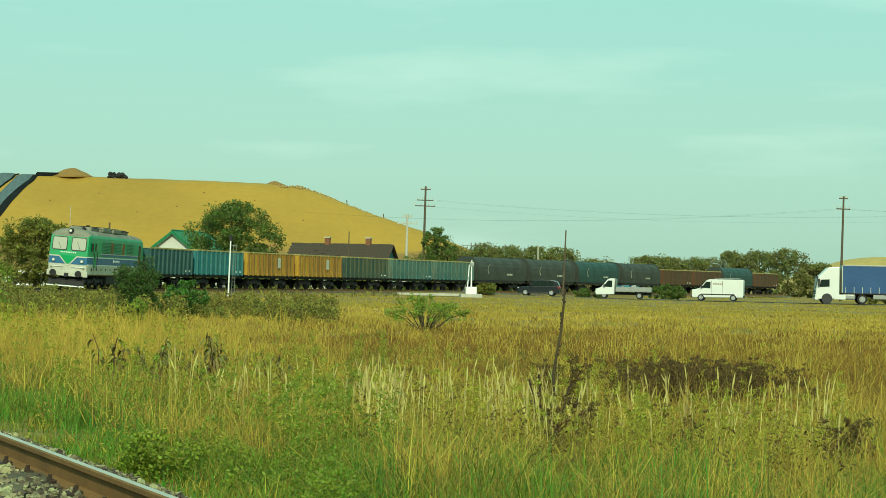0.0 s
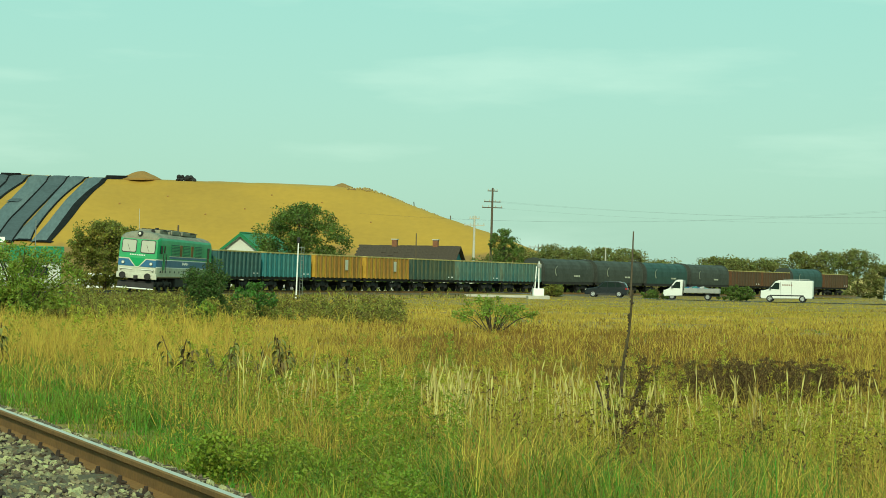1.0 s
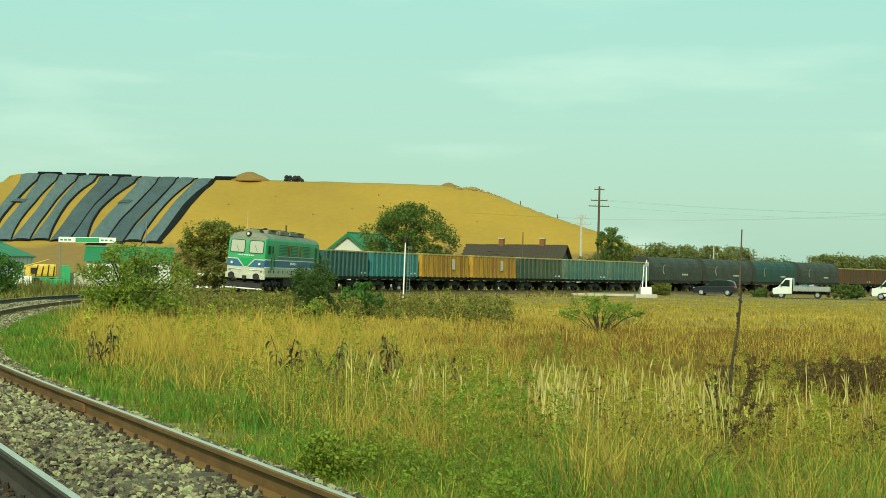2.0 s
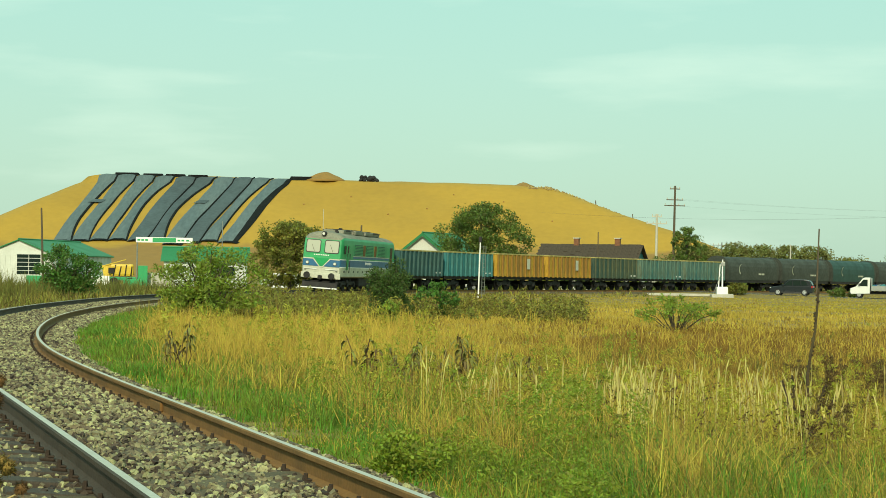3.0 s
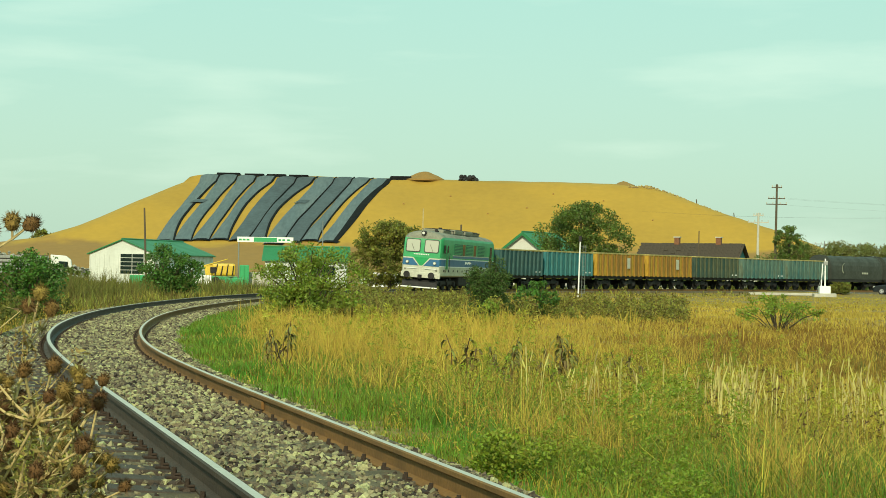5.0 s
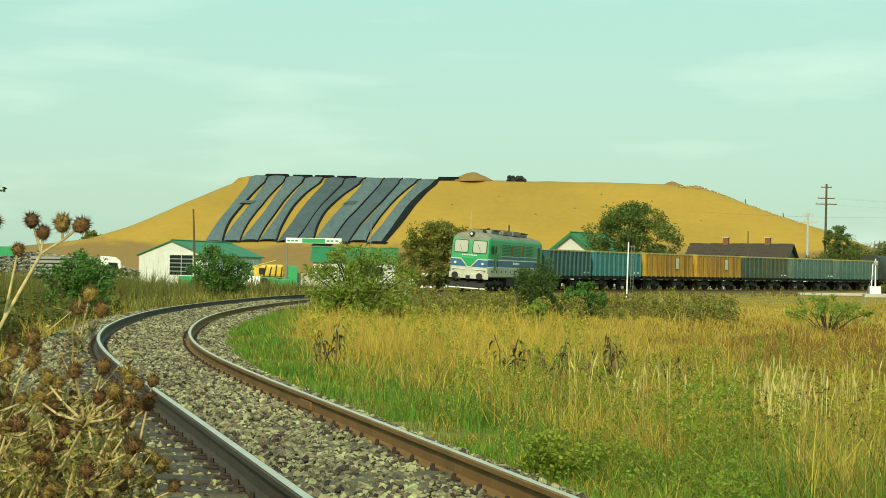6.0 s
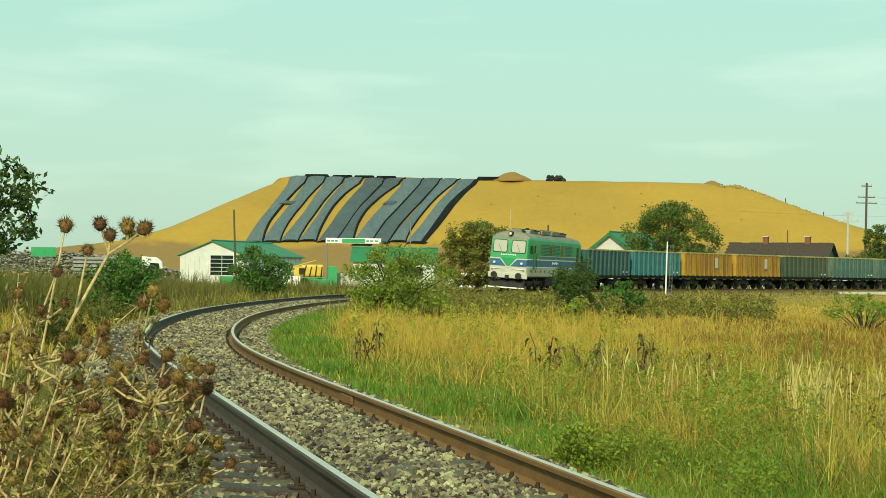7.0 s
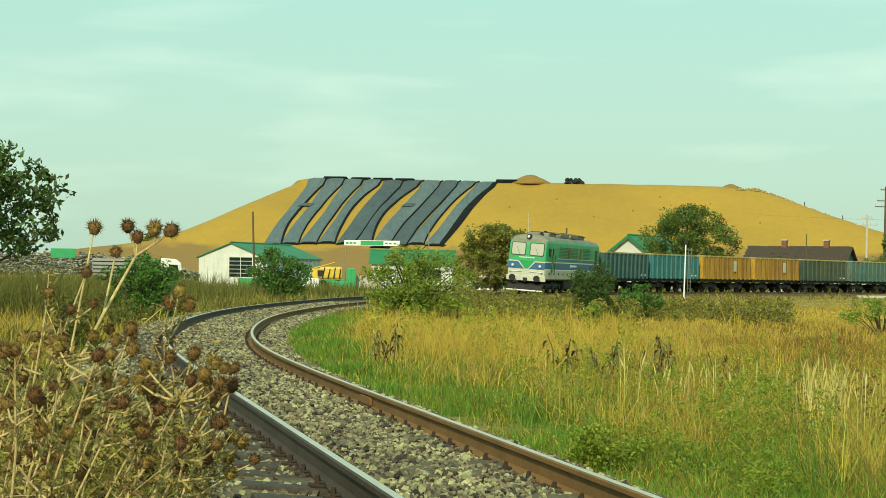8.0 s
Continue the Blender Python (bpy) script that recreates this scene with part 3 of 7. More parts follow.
for side in (-GAUGE / 2, GAUGE / 2):
    v, f, slots = [], [], []
    k = len(RAIL_SEC)
    for s in RAIL_S:
        for dx, dz in RAIL_SEC:
            p, _ = on_line(s, side + dx)
            mid, _ = on_line(s, side)
            v.append((p.x, p.y, mid.z + dz))
    for i in range(len(RAIL_S) - 1):
        for j in range(k):
            f.append((i * k + j, i * k + (j + 1) % k, (i + 1) * k + (j + 1) % k, (i + 1) * k + j))
            slots.append(1 if j == 1 else 0)
    part("rail", mesh_of("rail", v, f, [RUST if side > 0 else RUSTDARK, SHINE], slots), None, track, "rusty steel rail with a polished head")
# joint plates
for s in (S_NEAR + 8.1,):
    for side, d in ((GAUGE / 2, -0.026), (GAUGE / 2, 0.026)):
        p, t = on_line(s, side + d)
        m = Matrix.Translation((p.x, p.y, on_line(s, side)[0].z - 0.088)) @ Matrix.Rotation(math.atan2(t.y, t.x), 4, "Z")
        part("fishplate", box(-0.30, 0.30, -0.014, 0.014, -0.04, 0.04, 0.006), RUST, track, at=m)
# ballast body: a low bank under the sleepers
v, f = [], []
SECT = [(-2.2, -0.52), (-1.60, -0.21), (-0.82, -0.185), (-0.70, -0.165), (0, -0.155), (0.70, -0.165), (0.82, -0.170), (1.35, -0.168), (1.9, -0.40)]
for s in RAIL_S:
    for side, dz in SECT:
        p, _ = on_line(s, side, dz + 0.02 * math.sin(s * 3.1 + side * 5) + 0.012 * math.sin(s * 9.7 + side * 11))
        v.append(p)
k = len(SECT)
for i in range(len(RAIL_S) - 1):
    for j in range(k - 1):
        f.append((i * k + j, i * k + j + 1, (i + 1) * k + j + 1, (i + 1) * k + j))
part("ballast_bed", mesh_of("ballast_bed", v, f, BEDSOIL, smooth=True), None, track, "grey gravel bed")
# sleepers with clips: ends show on the outer side
sleeper_me = bpy.data.meshes.new("sleeper")
bm = box(-0.13, 0.13, -1.28, 1.28, -0.14, 0, 0.015)
bm.to_mesh(sleeper_me), bm.free()
sleeper_me.materials.append(SLEEPER)
clip_me = bpy.data.meshes.new("clip")
bm = box(-0.07, 0.07, -0.06, 0.06, 0, 0.028, 0.01)
rod((0.03, 0, 0.02), (0.03, 0, 0.095), 0.022, 0.018, 6, bm)
rod((-0.03, 0.01, 0.02), (-0.03, 0.01, 0.07), 0.026, 0.02, 6, bm)
box(-0.05, 0.05, 0.01, 0.06, 0.03, 0.05, 0.008, bm)
bm.to_mesh(clip_me), bm.free()
clip_me.materials.append(FASTEN)
srng = random.Random(11)
for i in range(-30, 118):
    s = S_NEAR - 7 + 0.6 * i
    p, t = on_line(s, 0, -0.165)
    tilt = math.atan2(cant_at(s), GAUGE)
    m = Matrix.Translation(p) @ Matrix.Rotation(math.atan2(t.y, t.x), 4, "Z") @ Matrix.Rotation(tilt, 4, "X") @ Matrix.Rotation(srng.uniform(-0.02, 0.02), 4, "Z")
    sl = part("sleeper", sleeper_me, None, track, at=m)
    if 0 <= i < 75:
        for rail_y in (GAUGE / 2, -GAUGE / 2):
            for off, turn in ((0.115, math.pi), (-0.115, 0)):
                part("clip", clip_me, None, sl, at=Matrix.Translation((srng.uniform(-.01, .01), rail_y + off, 0)) @ Matrix.Rotation(turn, 4, "Z") @ Matrix.Scale(0.72, 4))


def stone_shape(seed):
    """An angular broken stone: a skewed block."""
    r = random.Random(seed)
    bm = bmesh.new()
    bmesh.ops.create_cube(bm, size=1.5)
    for q in bm.verts:
        q.co = Vector((q.co.x * r.uniform(0.55, 1.25), q.co.y * r.uniform(0.5, 1.1), q.co.z * r.uniform(0.4, 0.9)))
    me = bpy.data.meshes.new("stone")
    bm.to_mesh(me)
    bm.free()
    me.materials.append(BALLAST)
    return me


STONES = [stone_shape(k) for k in range(12)]
STONE_V = [np.array([q.co for q in me.vertices]) for me in STONES]
STONE_F = [np.array([p.vertices[:] for p in me.polygons]) for me in STONES]


def stone_place(s, side, r):
    d = abs(side)
    if d < 0.66 or 0.84 < d < 1.7:
        dz = np.interp(side, [a for a, _ in SECT], [b for _, b in SECT]) + r.uniform(-0.01, 0.02)
    else:
        dz = np.interp(side, [a for a, _ in SECT], [b for _, b in SECT]) + r.uniform(-0.02, 0.0)
    return on_line(s, side, dz)[0]


def pick_side(r, s):
    while True:
        q = r.uniform(-1.95, 1.95)
        if 0.675 < abs(q) < 0.835 or (q < -0.84 and s < S_NEAR + 14 and r.random() < 0.4):
            continue
        return q


for k in range(300):
    s, side = S_NEAR + srng.uniform(-0.6, 7.5), srng.uniform(-0.64, 0.64)
    size = srng.uniform(0.013, 0.031)
    part("stone", STONES[k % 12], None, track,
         at=Matrix.Translation(stone_place(s, side, srng)) @ Euler((srng.uniform(0, 6), srng.uniform(0, 6), srng.uniform(0, 6))).to_matrix().to_4x4() @ Matrix.Scale(size, 4))
allv, allf, base = [], [], 0
for k in range(84000):
    u = srng.random()
    s = S_NEAR - 8.0 + 82 * u ** 1.5 if k < 70000 else S_NEAR - 8.0 - 18 * u
    side = pick_side(srng, s)
    size = srng.uniform(0.010, 0.029) * (1 + 0.017 * max(0, s - S_NEAR))
    p = stone_place(s, side, srng)
    rot = np.array(Euler((srng.gauss(0, 0.5), srng.gauss(0, 0.5), srng.uniform(0, 6))).to_matrix())
    q = STONE_V[k % 12] @ rot.T * size + np.array(p)
    allv.append(q)
    allf.append(STONE_F[k % 12] + base)
    base += len(q)
bed = part("ballast", mesh_of("ballast", np.concatenate(allv).tolist(), np.concatenate(allf).tolist(), BALLASTI), None, track, "loose pale ballast stones")
bed["kind"] = "stuff"

# ---- the goods train ----
WHEEL_CACHE = {}


def wheel_mesh():
    if "w" not in WHEEL_CACHE:
        bm = bmesh.new()
        for r, y0, y1 in ((0.46, -0.065, 0.065), (0.485, 0.05, 0.08)):
            rod((0, y0, 0), (0, y1, 0), r, r, 20, bm)
        rod((0, -0.12, 0), (0, -0.05, 0), 0.13, 0.11, 10, bm)
        me = bpy.data.meshes.new("wheel")
        bm.to_mesh(me), bm.free()
        me.materials.append(BLACK)
        WHEEL_CACHE["w"] = me
    return WHEEL_CACHE["w"]


def bogie(parent, x, base=1.8, wheels=2):
    bm = bmesh.new()
    for y in (-1.0, 1.0):
        box(x - base / 2 - 0.45, x + base / 2 + 0.45, y - 0.07, y + 0.07, 0.45, 0.72, 0.03, bm)
    box(x - 0.3, x + 0.3, -1.1, 1.1, 0.5, 0.85, 0.03, bm)
    b = part("bogie", bm, BLACK, parent)
    xs = np.linspace(x - base / 2, x + base / 2, wheels)
    for wx in xs:
        for y, turn in ((-0.76, 0), (0.76, 180)):
            part("wheel", wheel_mesh(), None, b, at=pose(wx, y, 0.47, 0, 0, turn))
        for y in (-1.07, 1.07):
            part("axle_box", box(wx - 0.17, wx + 0.17, y - 0.1, y + 0.1, 0.33, 0.62, 0.03), BLACK, b)
    return b


def buffers(parent, x, d):
    for y in (-0.875, 0.875):
        bm = rod((x, y, 1.05), (x + 0.45 * d, y, 1.05), 0.11, 0.09, 12)
        rod((x + 0.45 * d, y, 1.05), (x + 0.54 * d, y, 1.05), 0.23, 0.22, 18, bm)
        part("buffer", bm, BLACK, parent)


def on_rails(s):
    p, t = on_line(s)
    return Matrix.Translation(p) @ Matrix.Rotation(math.atan2(-t.y, -t.x), 4, "Z") @ Matrix.Rotation(-math.atan2(cant_at(s), GAUGE), 4, "X")


def locomotive(m):
    L = thing("diesel_locomotive", "green diesel locomotive with blue band and cream sill", "locomotive", m)
    hw = 1.46
    # cross section from sill to roof crown, one side then mirrored
    half = [(1.30, 1.02), (1.42, 1.08), (hw, 1.70), (hw, 1.75), (hw, 2.22), (hw, 2.28), (hw - 0.01, 3.30), (hw - 0.03, 3.60), (hw - 0.09, 3.76), (hw - 0.28, 3.93), (hw - 0.72, 4.08), (0.0, 4.18)]
    band = [2, 2, 3, 1, 3, 0, 0, 0, 4, 4, 4]
    sec = half + [(-y, z) for y, z in half[-2::-1]]
    bands = band + band[::-1]
    stations = [(-8.5, 0.90, 0.0), (-8.4, 0.975, 0.02), (-8.1, 1.0, 0.03), (0, 1.0, 0.03), (7.2, 1.0, 0.03), (7.75, 0.985, 0.03), (8.05, 0.965, 0.02), (8.28, 0.94, 0.0), (8.42, 0.90, -0.02)]
    v, f, slots = [], [], []
    k = len(sec)
    for x, w, lift in stations:
        for y, z in sec:
            back = 0.0
            if x > 8.0:  # raked windscreen
                back = max(0, z - 2.35) * 0.13 * (1 if x > 8.2 else 0.4)
            if x < -8.0:
                back = -max(0, z - 2.35) * 0.13
            top = 1.0 if z < 3.3 else 1 - (0.10 if abs(x) > 8.35 else 0.055 if abs(x) > 8.2 else 0.02 if abs(x) > 8.0 else 0.0) * (z - 3.3)
            v.append((x - back, y * w, z * top))
    for i in range(len(stations) - 1):
        for j in range(k - 1):
            f.append((i * k + j, (i + 1) * k + j, (i + 1) * k + j + 1, i * k + j + 1))
            slots.append(bands[j])
    n = len(stations)
    # ends: strips across, so the bands run round
    for i, flip in ((0, True), (n - 1, False)):
        for j in range(len(half) - 1):
            a, b = i * k + j, i * k + j + 1
            c, d = i * k + k - 2 - j, i * k + k - 1 - j
            q = (a, b, c, d) if flip else (d, c, b, a)
            if b == c:
                q = tuple(dict.fromkeys(q))
            f.append(q)
            slots.append(0 if band[j] in (1, 3) and not flip else band[j])
    body = part("body", mesh_of("body", v, f, [GREEN, BLUE, CREAM, WHITE, ROOFGREY], slots), None, L)
    xf = 8.435
    # front band: blue flanks dropping to a V, with white edging
    def plate(name, pts, x, material, parent=body, thick=0.012):
        bm = bmesh.new()
        a = [bm.verts.new((x, y, z)) for y, z in pts]
        b = [bm.verts.new((x + thick, y, z)) for y, z in pts]
        bm.faces.new(a[::-1]), bm.faces.new(b)
        for i in range(len(pts)):
            bm.faces.new((a[i], a[(i + 1) % len(pts)], b[(i + 1) % len(pts)], b[i]))
        bmesh.ops.recalc_face_normals(bm, faces=bm.faces[:])
        return part(name, bm, material, parent)
    def round_plate(hy, hz, r, x0, x1, cy):
        pts = []
        for sy, sz, a0 in ((1, 1, 0), (-1, 1, 90), (-1, -1, 180), (1, -1, 270)):
            for k in range(5):
                a = radians(a0 + 22.5 * k)
                pts.append((cy + sy * (hy - r) + r * math.cos(a), sz * (hz - r) + r * math.sin(a)))
        bm = bmesh.new()
        a, b = [bm.verts.new((x0, y, z)) for y, z in pts], [bm.verts.new((x1, y, z)) for y, z in pts]
        bm.faces.new(a[::-1]), bm.faces.new(b)
        for i in range(len(pts)):
            bm.faces.new((a[i], a[(i + 1) % len(pts)], b[(i + 1) % len(pts)], b[i]))
        bmesh.ops.recalc_face_normals(bm, faces=bm.faces[:])
        return bm
    for d in (-1, 1):
        plate("front_band", [(d * 1.31, 1.70), (d * 0.17, 1.70), (d * 0.62, 2.18), (d * 1.31, 2.18)], xf, BLUE)
        plate("front_line", [(d * 1.31, 2.18), (d * 0.62, 2.18), (d * 0.08, 1.60), (d * 0.0, 1.60), (d * 0.0, 1.66), (d * 0.09, 1.69), (d * 0.58, 2.26), (d * 1.31, 2.26)], xf + 0.004, CREAM)
        # windscreens sit in dark rubber
        xw = 8.42 - 0.13 * 0.1
        win = part("windscreen", round_plate(0.52, 0.46, 0.13, -0.02, 0.02, d * 0.66), PLASTIC, body, at=pose(8.335, 0, 3.08, 0, -7.5, 0))
        part("pane", round_plate(0.47, 0.41, 0.10, -0.01, 0.026, d * 0.66), SKYGLASS, win)
        part("wiper", rod((0.035, d * 0.66 + 0.1, -0.36), (0.035, d * 0.66 - 0.12, 0.12), 0.012, 0.01, 6), BLACK, win)
        lamp = part("headlight", rod((xf - 0.02, d * 0.98, 1.92), (xf + 0.10, d * 0.98, 1.92), 0.115, 0.11, 18), ROOFGREY, body)
        part("lens", rod((xf + 0.10, d * 0.98, 1.92), (xf + 0.12, d * 0.98, 1.92), 0.085, 0.085, 16), LAMP, lamp)
        part("tail_lamp", rod((xf - 0.02, d * 1.12, 1.45), (xf + 0.06, d * 1.12, 1.45), 0.07, 0.07, 12), ROOFGREY, body)
        part("handrail", rod((xf + 0.05, d * 0.30, 1.50), (xf + 0.05, d * 1.15, 1.50), 0.02, 0.02, 6), WHITE, body)
    top = part("top_headlight", rod((7.95, 0, 3.97), (8.36, 0, 3.97), 0.17, 0.155, 20), BLACK, body)
    part("lens", rod((8.36, 0, 3.97), (8.38, 0, 3.97), 0.095, 0.095, 18), LAMP, top)
    # number bars on the nose, lettering bars on the flank
    for k in range(9):
        part("number_bar", box(xf, xf + 0.008, -0.56 + 0.125 * k, -0.49 + 0.125 * k, 2.45, 2.53), WHITE, body)
    for side in (-1, 1):
        for k in range(6):
            x = 1.2 - 0.34 * k
            part("lettering_bar", box(x - 0.12, x + 0.12, side * 1.462 - 0.006, side * 1.462 + 0.006, 1.94 + 0.05 * (k % 2), 2.14 - 0.03 * (k % 3)), WHITE, body)
        # cab side door and window
        door = part("cab_door", box(6.55, 7.20, side * 1.463 - 0.012, side * 1.463 + 0.012, 1.55, 3.32, 0.008), GREEN, body)
        part("door_window", box(6.68, 7.07, side * 1.478 - 0.006, side * 1.478 + 0.006, 2.72, 3.22, 0.004), GLASS, door)
        for x in (6.44, 7.31):
            part("handrail", rod((x, side * 1.53, 1.35), (x, side * 1.53, 2.7), 0.022, 0.022, 6), BLACK, body)
        part("cab_window", box(7.42, 7.92, side * 1.463 - 0.012, side * 1.463 + 0.012, 2.66, 3.22, 0.008), GLASS, body)
        # no opening here: a dark plate stands for the doorway's shade
        part("rear_door", box(-7.35, -6.65, side * 1.463 - 0.012, side * 1.463 + 0.012, 1.75, 3.32, 0.008), GLASS, body, "dark panel for the shade in an open doorway")
        # engine room louvres with narrow rusty shutters between them
        for x, w in ((3.7, 1.25), (0.3, 1.05), (-3.6, 1.15)):
            fr = part("louvre", box(x - w, x + w, side * 1.463 - 0.014, side * 1.463 + 0.014, 2.56, 3.36, 0.008), LOUVRE, body)
            for k in range(7):
                part("slat", box(x - w + 0.05, x + w - 0.05, side * 1.482 - 0.008, side * 1.482 + 0.008, 2.61 + 0.105 * k, 2.66 + 0.105 * k), GREEN, fr)
        for x in (1.95, -1.55):
            part("shutter", box(x - 0.34, x + 0.34, side * 1.463 - 0.016, side * 1.463 + 0.016, 2.56, 3.36, 0.008), RUST, body, "rusty shutter")
        for x in np.linspace(-7.5, 7.5, 12):
            part("sill_step", box(x - 0.14, x + 0.14, side * 1.43 - 0.02, side * 1.43 + 0.02, 1.36, 1.50, 0.006), BLACK, body)
    # raised kink of the white line over the blue flank
        part("flank_band", box(-6.4, 5.2, side * 1.464 - 0.004, side * 1.464 + 0.004, 2.36, 2.50), BLUE, body)
        part("flank_line", box(-6.5, 5.3, side * 1.466 - 0.005, side * 1.466 + 0.005, 2.50, 2.56), CREAM, body)
    # roof gear
    for x, w, h in ((4.5, 1.5, 0.22), (1.8, 1.9, 0.26), (-1.2, 2.0, 0.24), (-4.2, 1.6, 0.22)):
        fan = part("roof_hatch", box(x - 1.2, x + 1.2, -w / 2, w / 2, 4.05, 4.10 + h, 0.06), ROOFGREY, body)
        for k in range(6):
            part("slat", box(x - 1.1, x + 1.1, -w / 2 + 0.12 + k * (w - 0.3) / 5, -w / 2 + 0.18 + k * (w - 0.3) / 5, 4.10 + h, 4.14 + h, 0.01), BLACK, fan)
    part("roof_rail", rod((-5.4, 0.85, 4.28), (5.4, 0.85, 4.28), 0.03, 0.03, 6), BLACK, body)
    part("roof_rail", rod((-5.4, -0.85, 4.28), (5.4, -0.85, 4.28), 0.03, 0.03, 6), BLACK, body)
    part("exhaust", rod((4.9, 0.3, 4.1), (4.9, 0.3, 4.46), 0.14, 0.13, 10), BLACK, body)
    part("horn", rod((6.2, 0.5, 4.16), (6.8, 0.5, 4.22), 0.05, 0.12, 10), BLACK, body)
    # frame, tanks, bogies
    fr = part("frame", box(-8.3, 8.35, -1.25, 1.25, 0.95, 1.22, 0.04), BLACK, L)
    part("fuel_tank", box(-2.0, 2.0, -1.2, 1.2, 0.35, 0.98, 0.12), BLACK, L)
    bogie(L, 5.0, 4.0, 3), bogie(L, -5.0, 4.0, 3)
    buffers(L, 8.36, 1), buffers(L, -8.36, -1)
    part("buffer_beam", box(8.25, 8.45, -1.40, 1.40, 0.86, 1.24, 0.03), CREAM, L)
    part("coupling", box(8.45, 8.75, -0.12, 0.12, 0.80, 1.08, 0.03), BLACK, L)
    plow = prism([(8.2, 0.70), (8.5, 0.58), (8.62, 0.20), (8.5, 0.20)], -1.25, 1.25)
    part("snow_plough", plow, BLACK, L)
    part("plough_edge", box(8.60, 8.66, -1.30, 1.30, 0.16, 0.24, 0.01), WHITE, L)
    return L


WAGON_CACHE = {}


def cached(key, make, material):
    if key not in WAGON_CACHE:
        bm = make()
        me = bpy.data.meshes.new(key[0])
        bm.to_mesh(me), bm.free()
        me.materials.append(material)
        WAGON_CACHE[key] = me
    return WAGON_CACHE[key]


def open_wagon(m, paint, colour, length=9.75):
    W = thing("open_wagon", f"{colour} open goods wagon with ribbed sides", "wagon", m, group="open wagons")
    h, z0, z1, hw = length / 2, 1.22, 3.25, 1.42
    n = paint.name
    for side in (-1, 1):
        sd = part("side_wall", cached(("side_wall", n, side), lambda: box(-h, h, side * hw - 0.03, side * hw + 0.03, z0, z1 - 0.06), paint), None, W)
        for k, x in enumerate(np.linspace(-h + 0.12, h - 0.12, 11)):
            wide = 0.10 if k % 2 else 0.06
            part("rib", cached(("rib", n, side, wide), lambda: box(-wide, wide, side * (hw + 0.03) - 0.0 if side > 0 else -(hw + 0.17), side * (hw + 0.17) if side > 0 else -(hw + 0.03), z0 - 0.05, z1 - 0.10, 0.02), paint), None, sd, at=pose(x, 0, 0))
        part("top_rail", cached(("top_rail", side), lambda: box(-h, h, side * hw - 0.09, side * hw + 0.09, z1 - 0.10, z1 + 0.02, 0.02), WRIMLIT), None, W, "yellowed top rail with sunlight painted in")
        part("sole_bar", cached(("sole_bar", side), lambda: box(-h, h, side * 1.25 - 0.06, side * 1.25 + 0.06, 0.95, z0, 0.01), BLACK), None, W)
        if "orange" in colour:
            part("notice_plate", box(-1.9, -1.2, side * 1.56 - 0.01, side * 1.56 + 0.01, 1.9, 2.85), CREAM, W, "pale notice plate")
        else:
            for k in range(4):
                part("marking_bar", box(-4.6 + 0.3 * k, -4.4 + 0.3 * k, side * 1.455 - 0.012, side * 1.455 + 0.012, 1.42, 1.54), WHITE, W)
    for e in (-1, 1):
        ew = part("end_wall", cached(("end_wall", n, e), lambda: box(e * h - 0.03, e * h + 0.03, -hw, hw, z0, z1 - 0.02), paint), None, W)
        for y in (-0.95, -0.32, 0.32, 0.95):
            part("end_rib", cached(("end_rib", n, e), lambda: box(e * (h + 0.09) - 0.06, e * (h + 0.09) + 0.06, -0.07, 0.07, z0, z1 - 0.1, 0.02), paint), None, ew, at=pose(0, y, 0))
        part("end_rail", cached(("end_rail", e), lambda: box(e * h - 0.09, e * h + 0.09, -hw, hw, z1 - 0.09, z1 + 0.03, 0.02), WRIMLIT), None, W)
        buffers(W, e * (h - 0.02), e)
        bogie(W, e * (h - 2.2))
    part("floor", cached(("floor",), lambda: box(-h, h, -hw, hw, z0 - 0.08, z0 + 0.02), BLACK), None, W)
    return W


